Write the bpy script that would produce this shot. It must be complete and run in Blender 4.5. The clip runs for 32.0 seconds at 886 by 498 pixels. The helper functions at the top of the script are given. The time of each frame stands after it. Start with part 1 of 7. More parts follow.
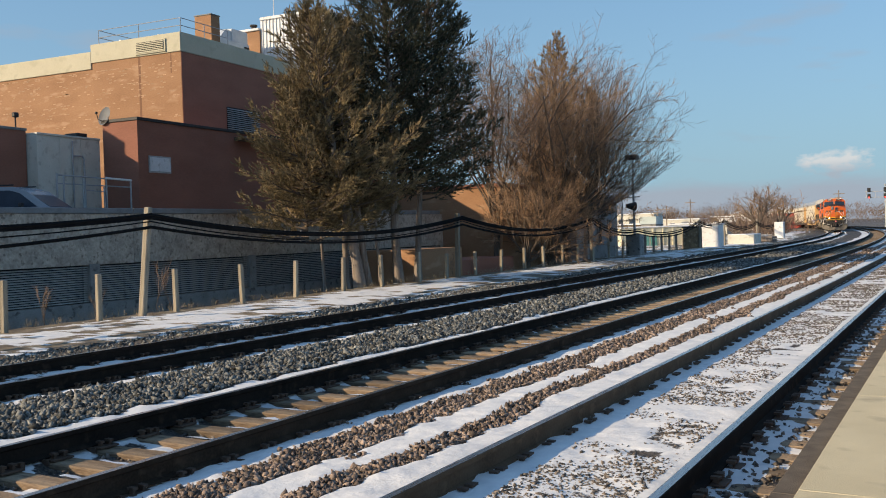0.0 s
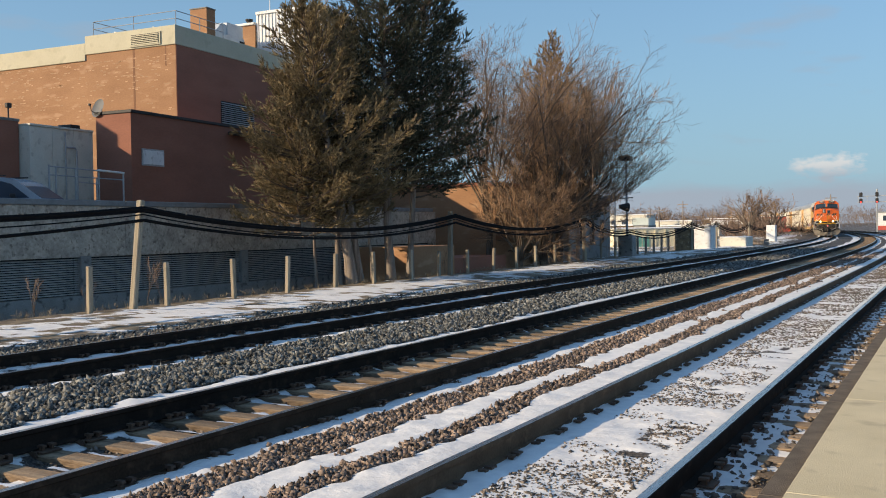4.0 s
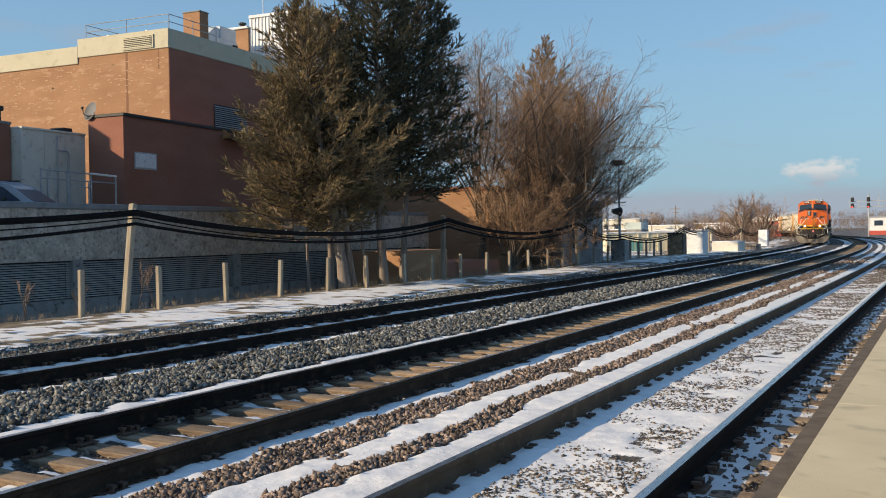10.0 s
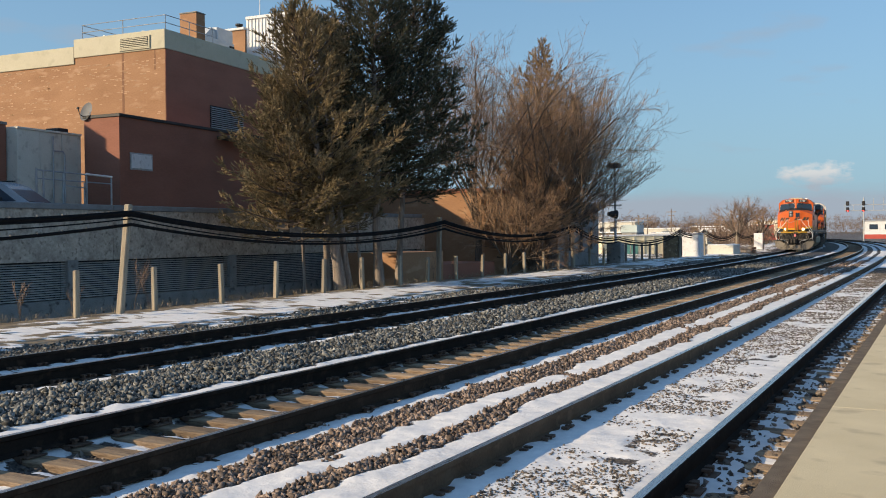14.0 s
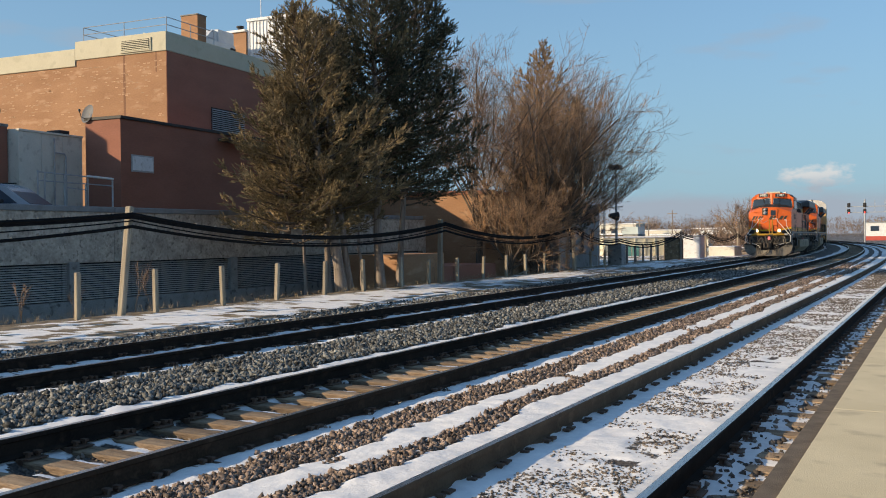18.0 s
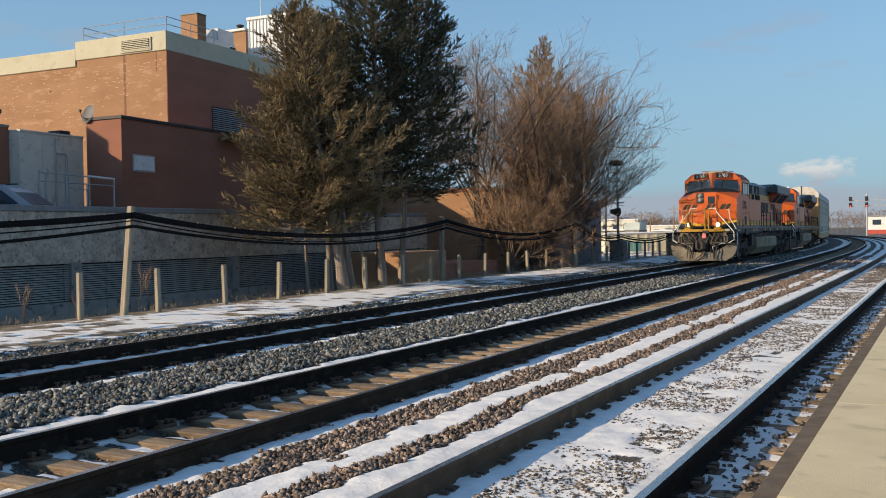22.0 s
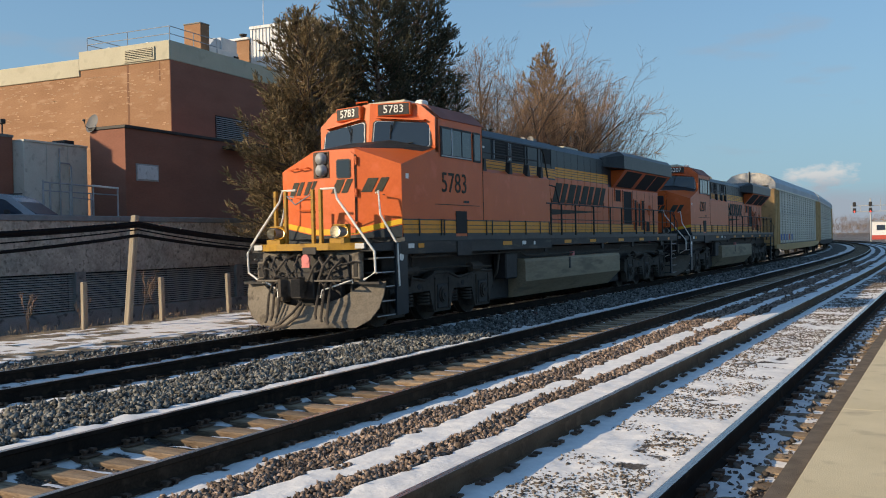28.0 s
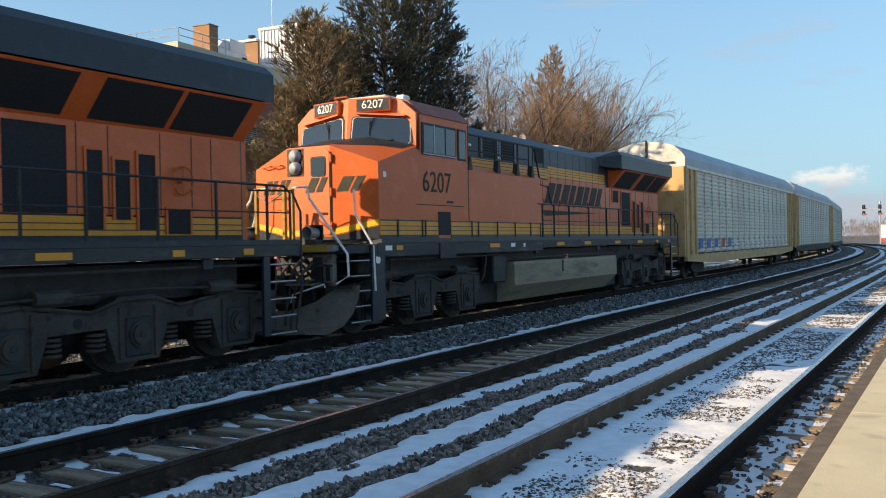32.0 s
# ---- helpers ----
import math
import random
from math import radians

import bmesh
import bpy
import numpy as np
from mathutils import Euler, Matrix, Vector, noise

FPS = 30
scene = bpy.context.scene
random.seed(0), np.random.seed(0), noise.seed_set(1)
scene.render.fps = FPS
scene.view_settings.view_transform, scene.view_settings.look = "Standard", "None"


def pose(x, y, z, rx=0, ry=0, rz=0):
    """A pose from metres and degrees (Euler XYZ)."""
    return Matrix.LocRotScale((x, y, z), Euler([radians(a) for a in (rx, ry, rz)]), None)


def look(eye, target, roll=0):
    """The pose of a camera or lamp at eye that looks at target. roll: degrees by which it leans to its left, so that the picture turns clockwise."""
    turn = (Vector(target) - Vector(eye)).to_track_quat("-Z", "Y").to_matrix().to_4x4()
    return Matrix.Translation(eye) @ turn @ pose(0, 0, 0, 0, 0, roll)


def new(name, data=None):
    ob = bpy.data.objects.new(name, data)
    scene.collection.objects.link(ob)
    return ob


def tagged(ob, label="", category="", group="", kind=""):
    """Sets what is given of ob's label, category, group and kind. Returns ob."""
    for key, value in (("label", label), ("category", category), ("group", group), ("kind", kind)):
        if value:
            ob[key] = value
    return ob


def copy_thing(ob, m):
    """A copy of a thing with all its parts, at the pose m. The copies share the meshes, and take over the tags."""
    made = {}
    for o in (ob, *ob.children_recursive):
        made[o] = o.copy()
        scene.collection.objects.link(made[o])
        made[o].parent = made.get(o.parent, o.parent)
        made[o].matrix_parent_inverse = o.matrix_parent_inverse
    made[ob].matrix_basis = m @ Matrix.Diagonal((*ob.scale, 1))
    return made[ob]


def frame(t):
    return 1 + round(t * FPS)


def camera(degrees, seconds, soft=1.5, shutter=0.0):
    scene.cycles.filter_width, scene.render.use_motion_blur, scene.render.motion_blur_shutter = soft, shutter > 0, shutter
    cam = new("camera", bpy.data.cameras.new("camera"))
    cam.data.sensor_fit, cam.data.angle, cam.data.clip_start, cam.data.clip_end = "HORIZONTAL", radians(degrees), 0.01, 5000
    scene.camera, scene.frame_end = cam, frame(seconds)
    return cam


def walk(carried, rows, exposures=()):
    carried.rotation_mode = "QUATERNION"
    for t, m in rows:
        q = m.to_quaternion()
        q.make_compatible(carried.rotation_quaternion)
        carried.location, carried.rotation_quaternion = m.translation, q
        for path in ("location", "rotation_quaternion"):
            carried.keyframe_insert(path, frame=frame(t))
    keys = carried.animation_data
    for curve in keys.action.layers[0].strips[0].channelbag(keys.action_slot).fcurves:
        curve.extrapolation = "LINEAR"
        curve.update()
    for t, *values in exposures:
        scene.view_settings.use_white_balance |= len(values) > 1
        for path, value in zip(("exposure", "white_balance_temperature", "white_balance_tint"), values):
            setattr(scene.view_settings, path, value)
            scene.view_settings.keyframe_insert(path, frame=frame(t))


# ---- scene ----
# A railway seen from a station platform: x to the right, y along the tracks, z = 0 at the top of the rails.
EYE = (0.0, 0.0, 1.65)
TRACK_A, TRACK_B, TRACK_C = -2.445, -6.164, -10.757
TURNS = [
    (0.0, 29.9, -1.101, -1.775), (0.5, 29.881, -1.181, -1.684), (1.0, 29.873, -1.247, -1.589), (1.5, 29.769, -1.338, -1.439),
    (2.0, 29.666, -1.37, -1.274), (2.5, 29.537, -1.325, -1.122), (3.0, 29.478, -1.363, -0.927), (3.5, 29.469, -1.296, -0.895),
    (5.5, 29.187, -1.16, -0.734), (6.0, 29.118, -1.097, -0.729), (6.5, 29.139, -1.097, -0.762), (7.0, 29.157, -1.071, -0.878),
    (7.5, 29.126, -1.027, -0.904), (8.0, 29.101, -0.943, -0.829), (8.5, 29.058, -0.899, -0.818), (9.0, 29.007, -0.91, -0.707),
    (9.5, 28.987, -0.969, -0.696), (10.0, 28.993, -0.999, -0.754), (10.5, 28.996, -0.973, -0.752), (11.0, 28.989, -0.933, -0.758),
    (11.5, 28.974, -0.903, -0.705), (12.0, 28.923, -0.86, -0.698), (12.5, 28.915, -0.868, -0.688), (13.0, 28.869, -0.882, -0.625),
    (13.5, 28.798, -0.911, -0.545), (14.0, 28.734, -0.874, -0.518), (14.5, 28.654, -0.86, -0.478), (16.5, 28.681, -0.804, -0.573),
    (17.0, 28.71, -0.728, -0.574), (17.5, 28.754, -0.73, -0.527), (18.0, 28.799, -0.756, -0.543), (18.5, 28.828, -0.787, -0.607),
    (19.0, 28.866, -0.878, -0.638), (19.5, 28.871, -0.951, -0.669), (20.0, 28.875, -1.007, -0.686), (20.5, 28.877, -1.067, -0.688),
    (21.0, 28.886, -1.119, -0.807), (21.5, 28.895, -1.034, -0.895), (22.0, 28.909, -0.929, -1.01), (22.5, 28.932, -0.828, -1.121),
    (23.0, 28.939, -0.736, -1.306), (23.5, 28.975, -0.635, -1.384), (24.0, 28.948, -0.576, -1.403), (24.5, 28.948, -0.525, -1.405),
    (25.0, 28.991, -0.458, -1.418), (25.5, 29.045, -0.419, -1.45), (27.5, 29.083, -0.507, -1.297), (28.0, 29.119, -0.456, -1.3),
    (28.5, 29.115, -0.423, -1.27), (29.0, 29.169, -0.417, -1.284), (29.5, 29.21, -0.379, -1.345), (30.0, 29.26, -0.367, -1.258),
    (30.5, 29.338, -0.324, -1.206), (31.0, 29.379, -0.347, -1.119), (31.5, 29.466, -0.339, -1.07), (32.0, 29.596, -0.35, -1.134),
]
cam = camera(51.5, 32.0, soft=1.0, shutter=0.12)
walk(cam, [(t, pose(*EYE, 90 + pitch, 0, yaw) @ pose(0, 0, 0, 0, 0, roll)) for t, yaw, pitch, roll in TURNS],
     exposures=[(0.0, 0.38, 7150, 9), (25.0, 0.36, 7150, 9), (28.0, 0.28, 7150, 9), (29.0, 0.26, 7150, 9), (30.0, 0.66, 7350, 9), (31.0, 0.78, 7500, 9), (32.0, 0.80, 7500, 9)])

# ---- light ----
SUN_TURN, SUN_UP = radians(42), radians(22)
SKY_GAMMA, SKY_COLOUR, SKY_TINT = 0.95, 1.08, (0.63, 0.80, 0.93, 1)
sun_from = Vector((-math.sin(SUN_TURN) * math.cos(SUN_UP), -math.cos(SUN_TURN) * math.cos(SUN_UP), math.sin(SUN_UP)))
sun = new("sun", bpy.data.lights.new("sun", "SUN"))
sun.data.energy, sun.data.angle, sun.data.color = 4.4, radians(0.5), (1.0, 0.81, 0.585)
sun.matrix_world = look((0, 0, 50), Vector((0, 0, 50)) - sun_from)

world = bpy.data.worlds.new("world")
scene.world = world
world.use_nodes = True
wn, wl = world.node_tree.nodes, world.node_tree.links
wn.clear()
sky = wn.new("ShaderNodeTexSky")
sky.sky_type, sky.sun_disc = "NISHITA", False
sky.sun_elevation, sky.sun_rotation = SUN_UP, math.atan2(sun_from.x, sun_from.y)
sky.air_density, sky.dust_density, sky.ozone_density = 1.0, 0.5, 3.0
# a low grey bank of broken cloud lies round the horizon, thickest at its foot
where = wn.new("ShaderNodeTexCoord")
split = wn.new("ShaderNodeSeparateXYZ")
wl.new(where.outputs["Generated"], split.inputs[0])


def sky_noise(scale, place, detail, rough):
    stretch = wn.new("ShaderNodeMapping")
    stretch.inputs["Scale"].default_value, stretch.inputs["Location"].default_value = scale, place
    wl.new(where.outputs["Generated"], stretch.inputs[0])
    puff = wn.new("ShaderNodeTexNoise")
    puff.inputs["Scale"].default_value, puff.inputs["Detail"].default_value, puff.inputs["Roughness"].default_value = 1.0, detail, rough
    wl.new(stretch.outputs[0], puff.inputs["Vector"])
    return puff.outputs[0]


def sky_range(src, a, b, c, d):
    r = wn.new("ShaderNodeMapRange")
    for key, v in (("From Min", a), ("From Max", b), ("To Min", c), ("To Max", d)):
        r.inputs[key].default_value = v
    wl.new(src, r.inputs["Value"])
    return r.outputs[0]


def sky_sum(a, b):
    m = wn.new("ShaderNodeMath")
    wl.new(a, m.inputs[0])
    wl.new(b, m.inputs[1])
    return m.outputs[0]


def sky_mix(f, a, b):
    m = wn.new("ShaderNodeMix")
    m.data_type = "RGBA"
    wl.new(f, m.inputs["Factor"])
    wl.new(a, m.inputs["A"])
    if isinstance(b, tuple):
        m.inputs["B"].default_value = b
    else:
        wl.new(b, m.inputs["B"])
    return m.outputs["Result"]


even = wn.new("ShaderNodeGamma")
even.inputs["Gamma"].default_value = SKY_GAMMA
tone = wn.new("ShaderNodeHueSaturation")
tone.inputs["Saturation"].default_value = SKY_COLOUR
wl.new(sky.outputs[0], even.inputs["Color"])
wl.new(even.outputs[0], tone.inputs["Color"])
clear = wn.new("ShaderNodeMix")
clear.data_type, clear.blend_type = "RGBA", "MULTIPLY"
clear.inputs["Factor"].default_value, clear.inputs["B"].default_value = 1.0, SKY_TINT
wl.new(tone.outputs[0], clear.inputs["A"])
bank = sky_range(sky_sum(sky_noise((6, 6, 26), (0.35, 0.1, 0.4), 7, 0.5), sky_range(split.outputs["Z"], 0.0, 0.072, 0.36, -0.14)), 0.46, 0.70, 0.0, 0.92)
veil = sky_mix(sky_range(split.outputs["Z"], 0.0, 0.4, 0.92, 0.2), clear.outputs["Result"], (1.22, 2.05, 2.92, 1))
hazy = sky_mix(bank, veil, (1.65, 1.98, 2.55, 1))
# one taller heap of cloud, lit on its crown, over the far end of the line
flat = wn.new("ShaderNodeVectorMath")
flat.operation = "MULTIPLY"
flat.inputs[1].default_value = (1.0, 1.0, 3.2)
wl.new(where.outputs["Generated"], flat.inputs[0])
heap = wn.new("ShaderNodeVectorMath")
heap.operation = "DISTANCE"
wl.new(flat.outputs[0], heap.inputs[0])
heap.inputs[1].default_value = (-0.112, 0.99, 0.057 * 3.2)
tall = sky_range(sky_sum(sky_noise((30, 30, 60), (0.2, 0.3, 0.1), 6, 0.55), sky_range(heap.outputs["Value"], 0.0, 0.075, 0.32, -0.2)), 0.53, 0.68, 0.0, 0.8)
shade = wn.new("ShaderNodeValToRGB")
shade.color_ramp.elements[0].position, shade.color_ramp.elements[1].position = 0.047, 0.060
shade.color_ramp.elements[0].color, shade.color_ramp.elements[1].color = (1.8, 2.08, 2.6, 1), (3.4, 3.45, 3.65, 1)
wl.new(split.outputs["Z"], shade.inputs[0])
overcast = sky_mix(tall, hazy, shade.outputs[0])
back = wn.new("ShaderNodeBackground")
back.inputs["Strength"].default_value = 0.165
out = wn.new("ShaderNodeOutputWorld")
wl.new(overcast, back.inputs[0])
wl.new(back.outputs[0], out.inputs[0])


# ---- materials ----
def surf(name, a, b, scale=4.0, rough=0.8, bump=0.3, metal=0.0, fine=None, spot=None, spread=(0.35, 0.65), random_tint=0.0, stretch=(1, 1, 1), island=0.0, spec=0.4):
    """A worn surface: two tones in large patches, fine grain, uneven gloss and relief, and stains of a third tone."""
    m = bpy.data.materials.new(name)
    m.use_nodes = True
    n, l = m.node_tree.nodes, m.node_tree.links
    bsdf = n["Principled BSDF"]
    co = n.new("ShaderNodeTexCoord")
    mp = n.new("ShaderNodeMapping")
    mp.inputs["Scale"].default_value = stretch
    l.new(co.outputs["Object"], mp.inputs[0])
    big = n.new("ShaderNodeTexNoise")
    big.inputs["Scale"].default_value, big.inputs["Detail"].default_value = scale, 5
    small = n.new("ShaderNodeTexNoise")
    small.inputs["Scale"].default_value, small.inputs["Detail"].default_value = fine or scale * 14, 4
    for t in (big, small):
        l.new(mp.outputs[0], t.inputs["Vector"])
    mix0 = n.new("ShaderNodeMath")
    mix0.operation = "MULTIPLY_ADD"
    mix0.inputs[1].default_value = 0.45
    l.new(small.outputs[0], mix0.inputs[0])
    off = n.new("ShaderNodeMath")
    off.operation = "MULTIPLY"
    off.inputs[1].default_value = 0.55
    l.new(big.outputs[0], off.inputs[0])
    l.new(off.outputs[0], mix0.inputs[2])
    ramp = n.new("ShaderNodeValToRGB")
    ramp.color_ramp.elements[0].position, ramp.color_ramp.elements[1].position = spread
    ramp.color_ramp.elements[0].color, ramp.color_ramp.elements[1].color = (*a, 1), (*b, 1)
    l.new(mix0.outputs[0], ramp.inputs[0])
    col = ramp.outputs[0]
    if spot:
        st = n.new("ShaderNodeTexNoise")
        st.inputs["Scale"].default_value, st.inputs["Detail"].default_value = scale * 2.3, 8
        l.new(mp.outputs[0], st.inputs["Vector"])
        sr = n.new("ShaderNodeValToRGB")
        sr.color_ramp.elements[0].position, sr.color_ramp.elements[1].position = 0.56, 0.68
        l.new(st.outputs[0], sr.inputs[0])
        mx = n.new("ShaderNodeMix")
        mx.data_type = "RGBA"
        l.new(sr.outputs[0], mx.inputs["Factor"])
        l.new(col, mx.inputs["A"])
        mx.inputs["B"].default_value = (*spot, 1)
        col = mx.outputs["Result"]
    if random_tint or island:
        if island:
            src = n.new("ShaderNodeNewGeometry").outputs["Random Per Island"]
        else:
            src = n.new("ShaderNodeObjectInfo").outputs["Random"]
        mr = n.new("ShaderNodeMapRange")
        k = island or random_tint
        mr.inputs["To Min"].default_value, mr.inputs["To Max"].default_value = 1 - k, 1 + k
        l.new(src, mr.inputs["Value"])
        hs = n.new("ShaderNodeHueSaturation")
        l.new(mr.outputs[0], hs.inputs["Value"])
        l.new(col, hs.inputs["Color"])
        col = hs.outputs[0]
    l.new(col, bsdf.inputs["Base Color"])
    rr = n.new("ShaderNodeMapRange")
    rr.inputs["To Min"].default_value, rr.inputs["To Max"].default_value = max(0.05, rough - 0.15), min(1, rough + 0.12)
    l.new(small.outputs[0], rr.inputs["Value"])
    l.new(rr.outputs[0], bsdf.inputs["Roughness"])
    bsdf.inputs["Metallic"].default_value = metal
    bsdf.inputs["Specular IOR Level"].default_value = spec
    if bump:
        bp = n.new("ShaderNodeBump")
        bp.inputs["Strength"].default_value, bp.inputs["Distance"].default_value = bump, 0.02
        l.new(mix0.outputs[0], bp.inputs["Height"])
        l.new(bp.outputs[0], bsdf.inputs["Normal"])
    return m


def glow(name, colour, power, base=None):
    m = bpy.data.materials.new(name)
    m.use_nodes = True
    b = m.node_tree.nodes["Principled BSDF"]
    b.inputs["Base Color"].default_value = (*(base or colour), 1)
    b.inputs["Emission Color"].default_value = (*colour, 1)
    b.inputs["Emission Strength"].default_value = power
    return m


def glassy(name, colour, rough=0.05):
    m = bpy.data.materials.new(name)
    m.use_nodes = True
    b = m.node_tree.nodes["Principled BSDF"]
    b.inputs["Base Color"].default_value = (*colour, 1)
    b.inputs["Roughness"].default_value = rough
    b.inputs["Specular IOR Level"].default_value = 0.6
    b.inputs["Coat Weight"].default_value = 0.2
    return m


RAIL_SIDE = surf("rusty rail steel", (0.095, 0.058, 0.036), (0.18, 0.115, 0.072), 3, 0.9, 0.2, spot=(0.21, 0.13, 0.08), spec=0.15)
RAIL_DARK = surf("near-black rail steel", (0.010, 0.008, 0.007), (0.028, 0.021, 0.017), 3, 0.9, 0.2, spot=(0.04, 0.028, 0.02), spec=0.12)
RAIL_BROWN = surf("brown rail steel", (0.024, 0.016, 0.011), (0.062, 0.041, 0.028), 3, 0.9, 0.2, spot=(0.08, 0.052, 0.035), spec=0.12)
RAIL_TOP = surf("polished rail steel", (0.32, 0.31, 0.30), (0.5, 0.5, 0.5), 6, 0.3, 0.05, metal=0.9, stretch=(1, 0.05, 1))
TIE = surf("weathered tie timber", (0.12, 0.08, 0.052), (0.42, 0.31, 0.20), 3, 0.9, 0.7, fine=60, spot=(0.045, 0.034, 0.028), random_tint=0.4, stretch=(0.25, 3, 3))
IRON = surf("rusty iron", (0.05, 0.03, 0.022), (0.14, 0.085, 0.055), 9, 0.75, 0.3)
STONE_GREY = surf("grey crushed stone", (0.026, 0.03, 0.032), (0.24, 0.24, 0.222), 9, 0.85, 0.4, island=0.85)
STONE_BROWN = surf("brown crushed stone", (0.07, 0.051, 0.042), (0.33, 0.25, 0.20), 9, 0.85, 0.4, island=0.8)
STONE_DARK = surf("dark wet stone chips", (0.045, 0.039, 0.034), (0.23, 0.19, 0.155), 9, 0.8, 0.3, island=0.6)
CONCRETE = surf("platform concrete", (0.50, 0.42, 0.265), (0.69, 0.59, 0.39), 1.2, 0.85, 0.35, fine=110, spot=(0.44, 0.37, 0.245))
ASPHALT = surf("dark edge strip", (0.085, 0.068, 0.052), (0.19, 0.155, 0.12), 5, 0.95, 0.5, fine=120, spec=0.15)
STUCCO = surf("pebbled grey-brown wall", (0.27, 0.225, 0.185), (0.56, 0.485, 0.40), 3.0, 0.95, 1.0, fine=13, spot=(0.2, 0.165, 0.135))
PAINT_GREY = surf("grey painted metal", (0.30, 0.295, 0.28), (0.45, 0.44, 0.42), 3, 0.6, 0.1, spot=(0.2, 0.2, 0.2))
CONC_DARK = surf("dark stained concrete", (0.18, 0.175, 0.165), (0.30, 0.29, 0.275), 2, 0.9, 0.4, spot=(0.09, 0.085, 0.08))
CAP = surf("grey coping", (0.16, 0.165, 0.17), (0.25, 0.255, 0.26), 3, 0.8, 0.2)
WOOD_POST = surf("bleached post timber", (0.20, 0.17, 0.13), (0.40, 0.35, 0.27), 4, 0.95, 0.6, fine=70, stretch=(3, 3, 0.3), random_tint=0.25)
CABLE = surf("black cable sheath", (0.006, 0.006, 0.007), (0.014, 0.014, 0.015), 5, 0.9, 0.1, spec=0.1)
CLAMP = surf("grey cable clip", (0.13, 0.13, 0.135), (0.22, 0.22, 0.225), 9, 0.5, 0.0, metal=0.3)
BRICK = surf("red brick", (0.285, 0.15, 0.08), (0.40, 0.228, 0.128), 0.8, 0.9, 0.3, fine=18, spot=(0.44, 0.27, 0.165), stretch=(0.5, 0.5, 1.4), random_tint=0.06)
# Dark brick; on the factory front it serves as the shaded copy of BRICK.
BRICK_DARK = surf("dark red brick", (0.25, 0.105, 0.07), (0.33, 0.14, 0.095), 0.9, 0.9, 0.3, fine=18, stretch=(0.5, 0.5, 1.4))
CREAM = surf("cream painted fascia", (0.48, 0.45, 0.335), (0.54, 0.51, 0.39), 0.9, 0.8, 0.08, spot=(0.45, 0.425, 0.315))
GALV = surf("galvanised steel", (0.30, 0.32, 0.34), (0.45, 0.47, 0.49), 6, 0.5, 0.05, metal=0.5)
WHITE = surf("white painted metal", (0.62, 0.63, 0.64), (0.78, 0.79, 0.80), 2, 0.55, 0.05, spot=(0.5, 0.5, 0.5))
PANEL_GREY = surf("pale grey panel", (0.57, 0.55, 0.48), (0.67, 0.65, 0.575), 1.5, 0.8, 0.1, spot=(0.45, 0.43, 0.37))
BLACK = surf("black iron", (0.012, 0.012, 0.013), (0.035, 0.034, 0.034), 6, 0.6, 0.2)
# Near-black: the shade inside openings and gaps is put into this colour.
DARK = surf("near-black recess shade", (0.006, 0.006, 0.007), (0.015, 0.015, 0.016), 4, 0.7, 0.0)
BARK = surf("stringy grey bark", (0.13, 0.10, 0.08), (0.34, 0.29, 0.25), 2, 0.95, 0.8, fine=30, stretch=(6, 6, 0.5))
NEEDLE = surf("cedar foliage", (0.14, 0.112, 0.064), (0.33, 0.25, 0.142), 0.5, 0.9, 0.0, island=0.22, spread=(0.42, 0.58), spec=0.1)
NEEDLE_DARK = surf("dark cedar foliage", (0.048, 0.056, 0.042), (0.125, 0.118, 0.078), 0.5, 0.9, 0.0, island=0.25, spread=(0.42, 0.58), spec=0.1)
NEEDLE_RUSSET = surf("russet cedar foliage", (0.18, 0.118, 0.062), (0.42, 0.28, 0.15), 0.5, 0.9, 0.0, island=0.45, spread=(0.42, 0.58), spec=0.1)
BOUGH = surf("dark twiggy bark", (0.06, 0.046, 0.038), (0.19, 0.15, 0.12), 2, 0.95, 0.5, fine=30, stretch=(5, 5, 1), spec=0.1)
TWIG_RED = surf("russet twigs", (0.17, 0.11, 0.07), (0.46, 0.30, 0.19), 1, 0.9, 0.0, island=0.5, spec=0.1)
TWIG_GREY = surf("grey twigs", (0.09, 0.066, 0.053), (0.30, 0.215, 0.165), 1, 0.9, 0.0, island=0.35, spec=0.1)
SNOW = surf("old snow", (0.74, 0.76, 0.79), (0.84, 0.85, 0.87), 2, 0.8, 0.2)
STRAW = surf("dead grass", (0.20, 0.15, 0.09), (0.42, 0.33, 0.21), 3, 0.95, 0.0, island=0.4)


